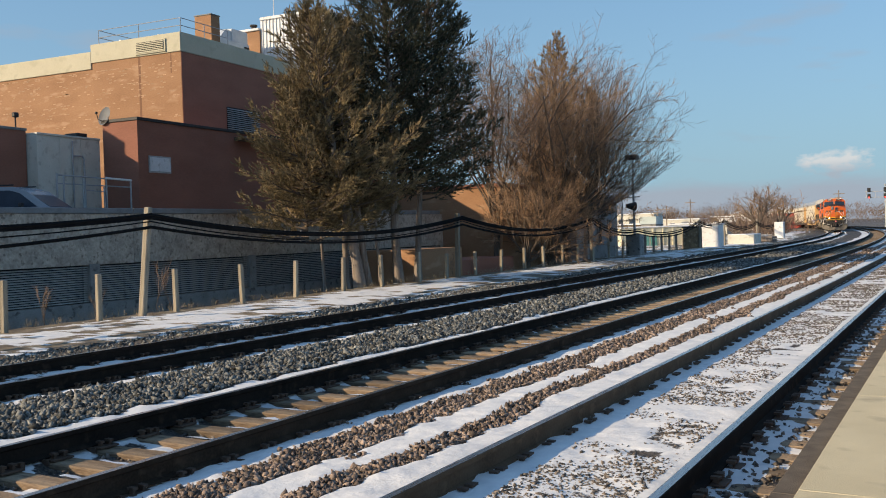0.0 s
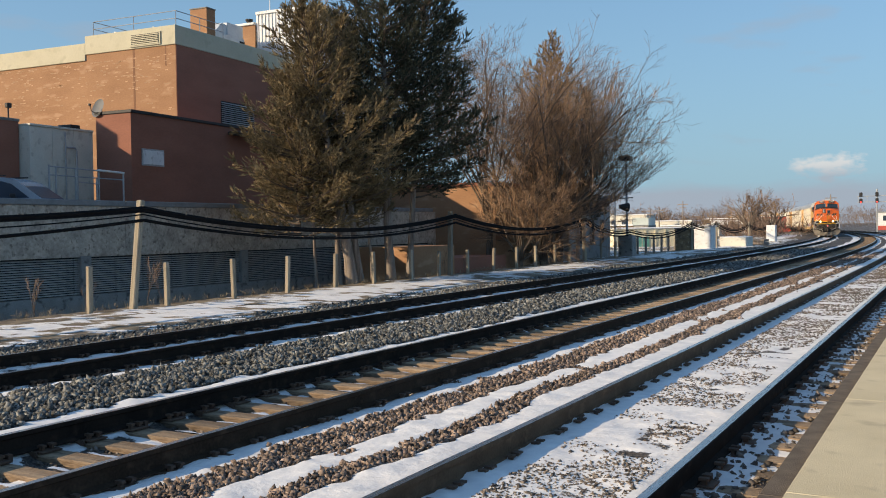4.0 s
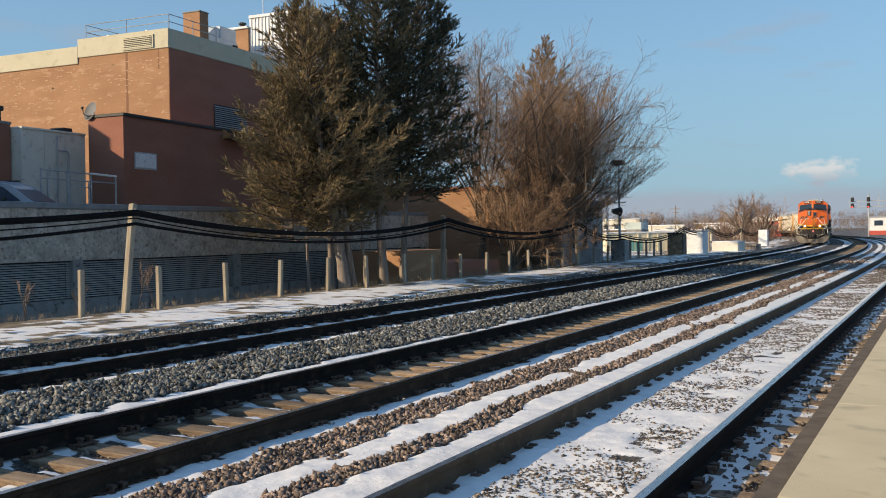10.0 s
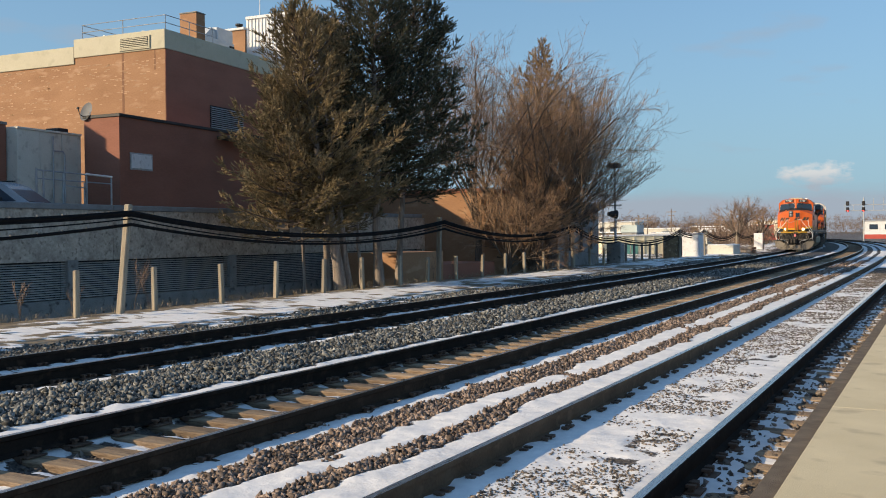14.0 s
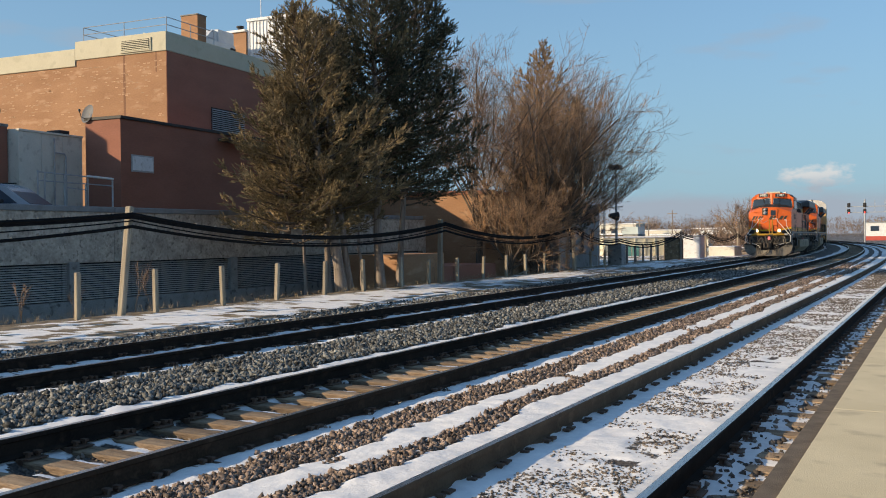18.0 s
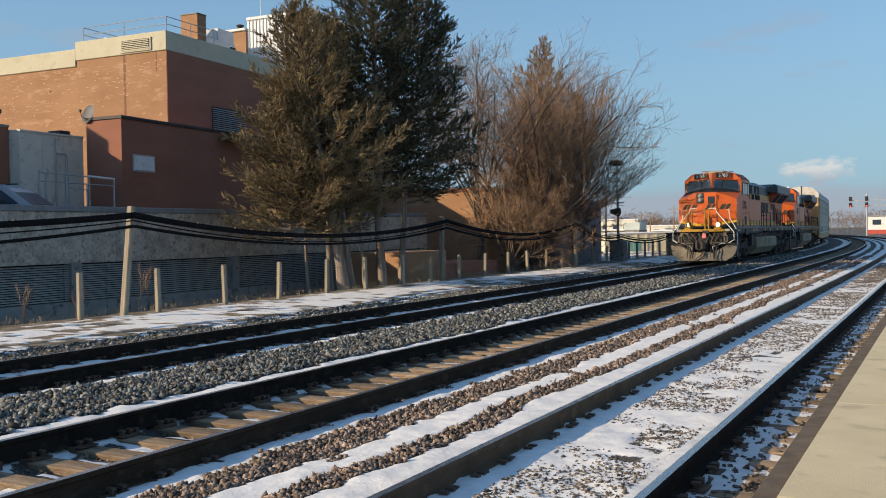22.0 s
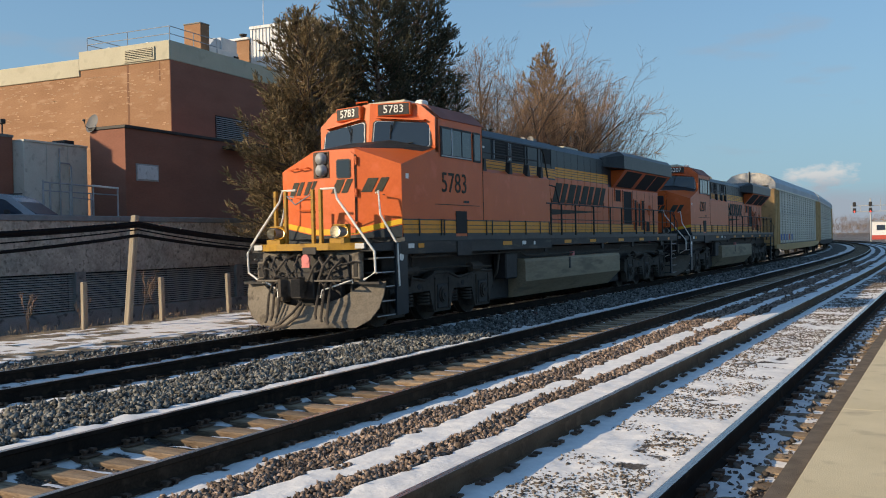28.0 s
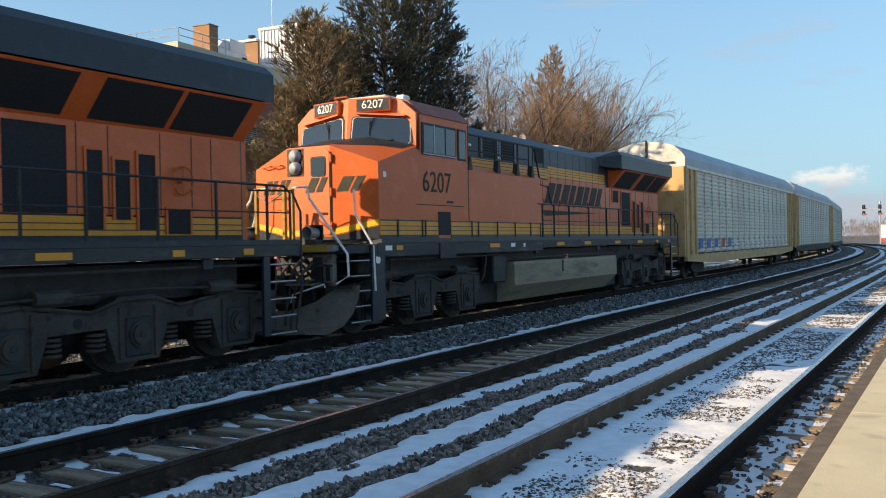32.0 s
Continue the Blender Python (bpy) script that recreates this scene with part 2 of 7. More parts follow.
# ---- building blocks ----
class Shape:
    """Corners and faces gathered for one mesh."""

    def __init__(self):
        self.v, self.f, self.k = [], [], []

    def add(self, verts, faces, k=0):
        o = len(self.v)
        self.v += [tuple(p) for p in verts]
        self.f += [tuple(i + o for i in face) for face in faces]
        self.k += [k] * len(faces)
        return self

    def box(self, x0, y0, z0, x1, y1, z1, bev=0.0, k=0, m=None):
        if bev:
            lo, hi = (x0, y0, z0), (x1, y1, z1)
            vs, idx = [], {}
            for c in range(8):
                s = [(c >> i) & 1 for i in range(3)]
                for ax in range(3):
                    p = [(hi[i] if s[i] else lo[i]) + (0 if i == ax else (-bev if s[i] else bev)) for i in range(3)]
                    idx[c, ax] = len(vs)
                    vs.append(p)
            fs = []
            for ax in range(3):
                a, b = (ax + 1) % 3, (ax + 2) % 3
                for s in (0, 1):
                    cs = [(s << ax) | (i << a) | (j << b) for i, j in ((0, 0), (1, 0), (1, 1), (0, 1))]
                    face = [idx[c, ax] for c in cs]
                    fs.append(face if s else face[::-1])
            for ax in range(3):
                a, b = (ax + 1) % 3, (ax + 2) % 3
                for i in (0, 1):
                    for j in (0, 1):
                        c0 = (i << a) | (j << b)
                        c1 = c0 | (1 << ax)
                        fs.append([idx[c0, a], idx[c1, a], idx[c1, b], idx[c0, b]] if (i ^ j) else [idx[c0, b], idx[c1, b], idx[c1, a], idx[c0, a]])
            for c in range(8):
                t = [idx[c, 0], idx[c, 1], idx[c, 2]]
                fs.append(t if bin(c).count("1") % 2 else t[::-1])
        else:
            vs = [(x, y, z) for z in (z0, z1) for y in (y0, y1) for x in (x0, x1)]
            fs = [(0, 2, 3, 1), (4, 5, 7, 6), (0, 1, 5, 4), (2, 6, 7, 3), (0, 4, 6, 2), (1, 3, 7, 5)]
        if m is not None:
            vs = [m @ Vector(p) for p in vs]
        return self.add(vs, fs, k)

    def prism(self, poly, axis, a, b, k=0):
        """A flat outline pushed from a to b along an axis; the outline is in the other two axes, in x, y, z order."""
        def put(p, h):
            q = list(p)
            q.insert(axis, h)
            return q
        n = len(poly)
        vs = [put(p, a) for p in poly] + [put(p, b) for p in poly]
        fs = [tuple(range(n))[::-1], tuple(range(n, 2 * n))] + [(i, (i + 1) % n, n + (i + 1) % n, n + i) for i in range(n)]
        return self.add(vs, fs, k)

    def tube(self, pts, r, n=6, k=0, caps=True):
        pts = [Vector(p) for p in pts]
        rs = r if isinstance(r, (list, tuple)) else [r] * len(pts)
        vs, fs = [], []
        side = None
        for i, p in enumerate(pts):
            d = (pts[min(i + 1, len(pts) - 1)] - pts[max(i - 1, 0)]).normalized()
            ref = Vector((0, 0, 1)) if abs(d.z) < 0.9 else Vector((1, 0, 0))
            side = d.cross(ref).normalized()
            up = side.cross(d)
            for j in range(n):
                a = 2 * math.pi * j / n
                vs.append(p + (side * math.cos(a) + up * math.sin(a)) * rs[i])
        for i in range(len(pts) - 1):
            for j in range(n):
                fs.append((i * n + j, i * n + (j + 1) % n, (i + 1) * n + (j + 1) % n, (i + 1) * n + j))
        if caps:
            fs += [tuple(range(n)), tuple(range((len(pts) - 1) * n, len(pts) * n))[::-1]]
        return self.add(vs, fs, k)

    def cyl(self, p, q, r, n=16, r2=None, k=0):
        return self.tube([p, q], [r, r if r2 is None else r2], n, k)

    def ball(self, c, r, k=0, n=10, squash=(1, 1, 1)):
        vs, fs = [], []
        for i in range(1, n // 2):
            for j in range(n):
                a, b = math.pi * i / (n // 2), 2 * math.pi * j / n
                vs.append((c[0] + r * squash[0] * math.sin(a) * math.cos(b), c[1] + r * squash[1] * math.sin(a) * math.sin(b), c[2] + r * squash[2] * math.cos(a)))
        rows = n // 2 - 1
        vs += [(c[0], c[1], c[2] + r * squash[2]), (c[0], c[1], c[2] - r * squash[2])]
        for i in range(rows - 1):
            for j in range(n):
                fs.append((i * n + j, (i + 1) * n + j, (i + 1) * n + (j + 1) % n, i * n + (j + 1) % n))
        for j in range(n):
            fs.append((rows * n, j, (j + 1) % n))
            fs.append((rows * n + 1, (rows - 1) * n + (j + 1) % n, (rows - 1) * n + j))
        return self.add(vs, fs, k)

    def mesh(self, name, mats, smooth=False):
        me = bpy.data.meshes.new(name)
        me.from_pydata(self.v, [], self.f)
        for m in mats if isinstance(mats, (list, tuple)) else [mats]:
            me.materials.append(m)
        if any(self.k):
            me.polygons.foreach_set("material_index", self.k)
        if smooth:
            me.polygons.foreach_set("use_smooth", [True] * len(self.f))
        me.update()
        return me


def part(name, shape, mats, parent, label="", smooth=False):
    ob = new(name, shape.mesh(name, mats, smooth) if isinstance(shape, Shape) else shape)
    ob.parent = parent
    if label:
        tagged(ob, label)
    return ob


def thing(name, label, category, m=None, group="", kind=""):
    ob = new(name)
    ob.empty_display_size = 0.2
    if m is not None:
        ob.matrix_basis = m
    return tagged(ob, label, category, group, kind)


def solid(name, shape, mats, label, category, group="", kind="", smooth=False, m=None):
    ob = new(name, shape.mesh(name, mats, smooth))
    if m is not None:
        ob.matrix_basis = m
    return tagged(ob, label, category, group, kind)


# ---- the line of the tracks: straight, then easing into a left-hand bend ----
BEND_FROM, BEND_EASE, BEND_RADIUS = 22.0, 60.0, 700.0
_step = 0.5
_s = np.arange(0, 600, _step)
_curve = np.clip(_s / BEND_EASE, 0, 1) / BEND_RADIUS
_turn = np.concatenate([[0], np.cumsum((_curve[1:] + _curve[:-1]) / 2 * _step)])
_px = -np.concatenate([[0], np.cumsum((np.sin(_turn[1:]) + np.sin(_turn[:-1])) / 2 * _step)])
_py = BEND_FROM + np.concatenate([[0], np.cumsum((np.cos(_turn[1:]) + np.cos(_turn[:-1])) / 2 * _step)])


def on_line(off, s):
    """The place on a line beside the tracks, off metres to the right of x = 0, s metres along, and its turn to the left."""
    if s <= BEND_FROM:
        return off, s, 0.0
    u = s - BEND_FROM
    a, x, y = np.interp(u, _s, _turn), np.interp(u, _s, _px), np.interp(u, _s, _py)
    return x + off * math.cos(a), y + off * math.sin(a), float(a)


def bend_x(y):
    """How far the tracks have swung from the straight at y (an array)."""
    return np.where(y > BEND_FROM, np.interp(y, _py, _px), 0.0)


# ---- the ground: one sheet to the horizon, with snow lying in bands along the tracks ----
def hash_noise(x, y, scale, seed):
    """Smooth noise from 0 to 1 over arrays of places."""
    r = np.random.RandomState(seed)
    n = 256
    g = r.rand(n, n)
    u, v = x / scale, y / scale
    i, j = np.floor(u).astype(int), np.floor(v).astype(int)
    a, b = u - i, v - j
    a, b = a * a * (3 - 2 * a), b * b * (3 - 2 * b)
    g00, g10, g01, g11 = g[i % n, j % n], g[(i + 1) % n, j % n], g[i % n, (j + 1) % n], g[(i + 1) % n, (j + 1) % n]
    return (g00 * (1 - a) + g10 * a) * (1 - b) + (g01 * (1 - a) + g11 * a) * b


# across the line: offset, snow cover, height
BANDS_U = [-60, -26, -22, -19.3, -18.7, -18.0, -17.2, -16.4, -14.6, -13.6, -13.2, -12.6, -12.2, -11.75, -11.55, -11.2, -10.3, -10.05, -9.85, -9.6, -9.35, -9.1, -7.84, -7.75, -7.64, -6.96, -6.75, -5.6, -5.3,
           -5.05, -4.95, -4.55, -4.45, -4.18, -4.1, -3.9, -3.82, -3.25, -2.85, -2.55, -2.2, -1.9, -1.6, -1.35, -1.12, -0.9, 4, 60]
BANDS_SNOW = [0.45, 0.45, 0.45, 0.4, 0.2, 0.3, 0.46, 0.57, 0.47, 0.33, 0.1, 0.12, 0.2, 0.62, 0.5, 0.66, 0.66, 0.5, 0.45, 0.62, 0.4, 0.05, 0.05, 0.62, 0.85, 0.9, 0.33, 0.42, 0.72,
              0.72, 0.22, 0.22, 0.72, 0.72, 0.2, 0.2, 0.74, 0.84, 0.75, 0.63, 0.63, 0.85, 0.9, 0.62, 0.4, 0.3, 0.3, 0.45]
BANDS_Z = [-0.6, -1.1, -1.1, -0.5, -0.24, -0.22, -0.2, -0.2, -0.24, -0.27, -0.26, -0.22, -0.2, -0.19, -0.2, -0.21, -0.21, -0.2, -0.2, -0.19, -0.18, -0.15, -0.15, -0.17, -0.18, -0.2, -0.262, -0.262, -0.2,
           -0.19, -0.18, -0.17, -0.17, -0.17, -0.16, -0.16, -0.165, -0.18, -0.19, -0.19, -0.19, -0.19, -0.212, -0.228, -0.24, -0.26, -0.3, -0.3]


def snow_at(u, y):
    wob = (hash_noise(u, y, 1.3, 3) - 0.5) * 0.14
    s = np.interp(u + wob, BANDS_U, BANDS_SNOW)
    s = s + (hash_noise(u, y, 0.55, 4) - 0.5) * 0.30 + (hash_noise(u, y, 0.15, 5) - 0.5) * 0.46 + (hash_noise(u, y, 2.6, 6) - 0.5) * 0.16
    return np.clip((s - 0.40) / 0.16, 0, 1)


def ground_z(u, y):
    deep = np.clip((50 - y) / 10, 0, 1) * (np.interp(u, BANDS_U, BANDS_Z) < -0.3)
    return np.interp(u, BANDS_U, BANDS_Z) * deep + np.clip(np.interp(u, BANDS_U, BANDS_Z), -0.3, 0) * (1 - deep) + (hash_noise(u, y, 0.3, 7) - 0.5) * 0.03 + (hash_noise(u, y, 0.09, 8) - 0.5) * 0.014


def make_ground():
    us = np.concatenate([[-3000, -1500, -700, -300, -150, -80, -50, -35, -27], np.arange(-24, -13, 0.25), np.arange(-13, -9, 0.10), np.arange(-9, -5.2, 0.07), np.arange(-5.2, -0.9, 0.045),
                         [-0.9, -0.4, 4, 10, 25, 60, 150, 400, 1000, 3000]])
    ys = np.concatenate([[-300, -100, -40, -20, -10, -4, 0], np.arange(2, 12, 0.06), np.arange(12, 22, 0.12), np.arange(22, 45, 0.3), np.arange(45, 120, 1.0), [125, 135, 150, 170, 200, 240, 300, 400, 600, 1000, 2000, 4500]])
    U, Y = np.meshgrid(us, ys)
    S = snow_at(U, Y)
    Z = ground_z(U, Y) + S * 0.02
    far = (np.abs(U) > 40) | (Y > 150)
    S = np.where(far, 0.35, S)
    X = U + bend_x(Y)
    n, m = U.shape
    verts = np.stack([X, Y, Z], -1).reshape(-1, 3)
    i = np.arange(n * m).reshape(n, m)
    quads = np.stack([i[:-1, :-1], i[:-1, 1:], i[1:, 1:], i[1:, :-1]], -1).reshape(-1, 4)
    me = bpy.data.meshes.new("ground")
    me.vertices.add(len(verts))
    me.vertices.foreach_set("co", verts.ravel())
    me.loops.add(quads.size)
    me.loops.foreach_set("vertex_index", quads.ravel())
    me.polygons.add(len(quads))
    me.polygons.foreach_set("loop_start", np.arange(len(quads)) * 4)
    me.polygons.foreach_set("use_smooth", np.ones(len(quads), bool))
    me.update()
    cover = me.attributes.new("snow", "FLOAT", "POINT")
    cover.data.foreach_set("value", S.ravel().astype(np.float32))
    tone = me.attributes.new("verge", "FLOAT", "POINT")
    tone.data.foreach_set("value", np.clip((-13.2 - U.ravel()) / 1.5, 0, 1).astype(np.float32))
    me.materials.append(ground_material())
    return tagged(new("ground", me), "railway ground of dark grit under thin patchy snow", "ground", kind="structure")


def ground_material():
    m = bpy.data.materials.new("snowy grit")
    m.use_nodes = True
    n, l = m.node_tree.nodes, m.node_tree.links
    bsdf = n["Principled BSDF"]
    co = n.new("ShaderNodeTexCoord")

    def noise_at(scale, detail):
        t = n.new("ShaderNodeTexNoise")
        t.inputs["Scale"].default_value, t.inputs["Detail"].default_value = scale, detail
        l.new(co.outputs["Object"], t.inputs["Vector"])
        return t.outputs[0]

    def ramp(src, p, q, a, b):
        r = n.new("ShaderNodeValToRGB")
        r.color_ramp.elements[0].position, r.color_ramp.elements[1].position = p, q
        r.color_ramp.elements[0].color, r.color_ramp.elements[1].color = (*a, 1), (*b, 1)
        l.new(src, r.inputs[0])
        return r.outputs[0]

    def mix(f, a, b):
        x = n.new("ShaderNodeMix")
        x.data_type = "RGBA"
        l.new(f, x.inputs["Factor"])
        l.new(a, x.inputs["A"])
        l.new(b, x.inputs["B"])
        return x.outputs["Result"]

    fine, mid = noise_at(38, 4), noise_at(2.5, 5)
    grit = ramp(fine, 0.38, 0.72, (0.018, 0.016, 0.015), (0.13, 0.11, 0.095))
    soil = ramp(mid, 0.35, 0.65, (0.10, 0.075, 0.05), (0.27, 0.215, 0.14))
    verge = n.new("ShaderNodeAttribute")
    verge.attribute_name = "verge"
    base = mix(verge.outputs["Fac"], grit, soil)
    snow = ramp(noise_at(6, 6), 0.3, 0.7, (0.66, 0.67, 0.68), (0.82, 0.815, 0.805))
    at = n.new("ShaderNodeAttribute")
    at.attribute_name = "snow"
    ad = n.new("ShaderNodeMath")
    ad.operation = "MULTIPLY_ADD"
    ad.inputs[1].default_value, ad.inputs[2].default_value = 0.9, -0.45
    l.new(noise_at(30, 7), ad.inputs[0])
    sm = n.new("ShaderNodeMath")
    l.new(ad.outputs[0], sm.inputs[0])
    l.new(at.outputs["Fac"], sm.inputs[1])
    edge = ramp(sm.outputs[0], 0.38, 0.6, (0, 0, 0), (1, 1, 1))
    l.new(mix(edge, base, snow), bsdf.inputs["Base Color"])
    bsdf.inputs["Roughness"].default_value = 0.8
    bp = n.new("ShaderNodeBump")
    bp.inputs["Strength"].default_value, bp.inputs["Distance"].default_value = 0.5, 0.03
    flat = n.new("ShaderNodeMath")
    flat.operation = "MULTIPLY_ADD"
    flat.inputs[1].default_value, flat.inputs[2].default_value = -0.85, 1.0
    l.new(edge, flat.inputs[0])
    rough = n.new("ShaderNodeMath")
    rough.operation = "MULTIPLY"
    l.new(flat.outputs[0], rough.inputs[0])
    l.new(fine, rough.inputs[1])
    lumps = n.new("ShaderNodeMath")
    lumps.operation = "MULTIPLY_ADD"
    lumps.inputs[1].default_value = 0.5
    l.new(noise_at(16, 3), lumps.inputs[0])
    l.new(rough.outputs[0], lumps.inputs[2])
    l.new(lumps.outputs[0], bp.inputs["Height"])
    l.new(bp.outputs[0], bsdf.inputs["Normal"])
    return m


make_ground()


def scatter_stones(name, label, material, count, u0, u1, y0, y1, size, seed, snow_max=0.35, crowd=1.7, flat=1.0, patchy=0.0, pile=0.0):
    """Angular stones, each a dented block, lying where the snow is thin."""
    r = np.random.RandomState(seed)
    y = y0 + (y1 - y0) * r.rand(count * 3) ** crowd
    u = u0 + (u1 - u0) * r.rand(count * 3)
    keep = snow_at(u, y) < snow_max * (0.6 + 0.8 * r.rand(len(u)))
    keep &= hash_noise(u, y, 0.45, 21) * 0.6 + hash_noise(u, y, 1.9, 22) * 0.4 > patchy * (0.75 + 0.5 * r.rand(len(u)))
    u, y = u[keep][:count], y[keep][:count]
    n = len(u)
    z = ground_z(u, y) + snow_at(u, y) * 0.02
    s = size * (0.45 + 1.15 * r.rand(n) ** 1.6) * (1 + np.clip((y - 12) / 40, 0, 1.2))
    tips = np.array([(1, 0, 0), (-1, 0, 0), (0, 1, 0), (0, -1, 0), (0, 0, 1), (0, 0, -1)], float)
    v = (tips[None] * (0.5 + 0.6 * r.rand(n, 6, 1)) + r.uniform(-0.3, 0.3, (n, 6, 3))) * (0.5 + 0.75 * r.rand(n, 1, 3)) * 0.86
    q = r.randn(n, 4)
    q /= np.linalg.norm(q, axis=1)[:, None]
    w, a, b, c = q.T
    rot = np.stack([1 - 2 * (b * b + c * c), 2 * (a * b - c * w), 2 * (a * c + b * w), 2 * (a * b + c * w), 1 - 2 * (a * a + c * c), 2 * (b * c - a * w),
                    2 * (a * c - b * w), 2 * (b * c + a * w), 1 - 2 * (a * a + b * b)], -1).reshape(n, 3, 3)
    v = np.einsum("nij,nkj->nki", rot, v) * s[:, None, None] * np.array([1.0, 1.0, flat])
    v += np.stack([u + bend_x(y), y, z + s * (0.12 + pile * r.rand(n)) * flat], -1)[:, None]
    fs = np.array([(0, 2, 4), (2, 1, 4), (1, 3, 4), (3, 0, 4), (2, 0, 5), (1, 2, 5), (3, 1, 5), (0, 3, 5)])
    quads = (fs[None] + 6 * np.arange(n)[:, None, None]).reshape(-1, 3)
    me = bpy.data.meshes.new(name)
    me.vertices.add(n * 6)
    me.vertices.foreach_set("co", v.ravel())
    me.loops.add(quads.size)
    me.loops.foreach_set("vertex_index", quads.ravel())
    me.polygons.add(len(quads))
    me.polygons.foreach_set("loop_start", np.arange(len(quads)) * 3)
    me.update()
    me.materials.append(material)
    return tagged(new(name, me), label, "ballast", kind="stuff")


scatter_stones("grey_ballast", "grey crushed stone heaped between two railway tracks", STONE_GREY, 56000, -9.6, -7.7, 4, 70, 0.041, 11, pile=0.5)
scatter_stones("verge_ballast", "pale crushed stone along the edge of the track bed", STONE_GREY, 14000, -14.2, -11.8, 7, 80, 0.045, 12, 0.5)
scatter_stones("brown_ballast", "brown crushed stone in rows between bands of snow", STONE_BROWN, 40000, -5.3, -3.5, 3, 60, 0.031, 13, 0.55, pile=0.3)
scatter_stones("snowy_ballast", "dark stones showing through thin snow between the rails", STONE_DARK, 24000, -2.9, -1.98, 3, 50, 0.021, 14, 1.2, 1.8, 0.6, 0.40)
scatter_stones("edge_ballast", "small stones beside the platform edge", STONE_DARK, 5000, -1.6, -0.95, 4, 40, 0.034, 15, 0.8)
scatter_stones("crib_ballast", "dark stones in the gaps between the ties", STONE_DARK, 2600, -7.4, -5.3, 4, 40, 0.03, 16, 0.3)


# ---- railway tracks ----
RAIL_PROFILE = [(-0.036, -0.004), (-0.030, 0.0), (0.030, 0.0), (0.036, -0.004), (0.036, -0.036), (0.010, -0.05), (0.010, -0.150), (0.070, -0.170), (0.070, -0.182), (-0.070, -0.182), (-0.070, -0.170), (-0.010, -0.150), (-0.010, -0.05), (-0.036, -0.036)]


def rail(off):
    g = Shape()
    ss = [-60, -20, 0] + [BEND_FROM + 4 * i for i in range(85)]
    n = len(RAIL_PROFILE)
    for s in ss:
        for px, pz in RAIL_PROFILE:
            x, y, a = on_line(off + px, s)
            g.v.append((x, y, pz))
    for i in range(len(ss) - 1):
        for j in range(n):
            g.f.append((i * n + j, i * n + (j + 1) % n, (i + 1) * n + (j + 1) % n, (i + 1) * n + j))
            g.k.append(1 if j == 1 else 0)
    return g


def tie_mesh():
    return Shape().box(-1.3, -0.115, -0.19, 1.3, 0.115, 0.0, 0.012).mesh("tie", TIE)


def plate_mesh():
    """A tie plate with its four spikes and two rail anchors."""
    g = Shape().box(-0.18, -0.1, 0.0, 0.18, 0.1, 0.014)
    for x in (-0.105, 0.105):
        for y in (-0.05, 0.045):
            g.box(x - 0.02, y - 0.014, 0.012, x + 0.02, y + 0.014, 0.055)
            g.box(x - 0.035, y - 0.022, 0.042, x + 0.035, y + 0.022, 0.062)
    g.box(-0.14, 0.118, -0.03, 0.10, 0.135, 0.02)
    g.box(0.07, 0.11, -0.02, 0.12, 0.15, 0.05)
    return g.mesh("tie_plate", IRON)


def joined_ties(centre, y0, y1, spacing):
    g = Shape()
    s = y0
    while s < y1:
        x, y, a = on_line(centre, s)
        g.box(-1.3, -0.115, -0.19, 1.3, 0.115, 0.0, m=pose(x, y, -0.197, 0, 0, math.degrees(a)))
        s += spacing
    return g


TIE_MESH, PLATE_MESH = tie_mesh(), plate_mesh()


def track(centre, label, first, spacing, seed, sides):
    t = thing("railway_track", label, "railway track", group="railway tracks", kind="structure")
    r = random.Random(seed)
    for d, side in zip((-0.7525, 0.7525), sides):
        part("rail", rail(centre + d), [side, RAIL_TOP], t, "rust-brown steel rail with a polished top")
    s = first
    while s < 62:
        x, y, a = on_line(centre + r.uniform(-0.05, 0.05), s + r.uniform(-0.015, 0.015))
        tie = part("tie", TIE_MESH, None, t)
        tie.matrix_basis = pose(x, y, -0.197 - r.uniform(0, 0.012), 0, r.uniform(-0.3, 0.3), math.degrees(a) + r.uniform(-0.8, 0.8))
        for d in (-0.7525, 0.7525):
            x, y, a = on_line(centre + d, s)
            pl = part("tie_plate", PLATE_MESH, None, t)
            pl.matrix_basis = pose(x, y, -0.197, 0, 0, math.degrees(a) + (180 if r.random() < 0.5 else 0))
        s += spacing
    tagged(part("far_ties", joined_ties(centre, s, 200, spacing), TIE, t), kind="stuff")
    return t


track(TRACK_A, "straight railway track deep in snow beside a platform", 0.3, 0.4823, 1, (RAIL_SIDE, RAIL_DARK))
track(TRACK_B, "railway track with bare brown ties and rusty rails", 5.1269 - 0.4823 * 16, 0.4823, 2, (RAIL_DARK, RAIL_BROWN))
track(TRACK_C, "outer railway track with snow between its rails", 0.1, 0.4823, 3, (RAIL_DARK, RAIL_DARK))


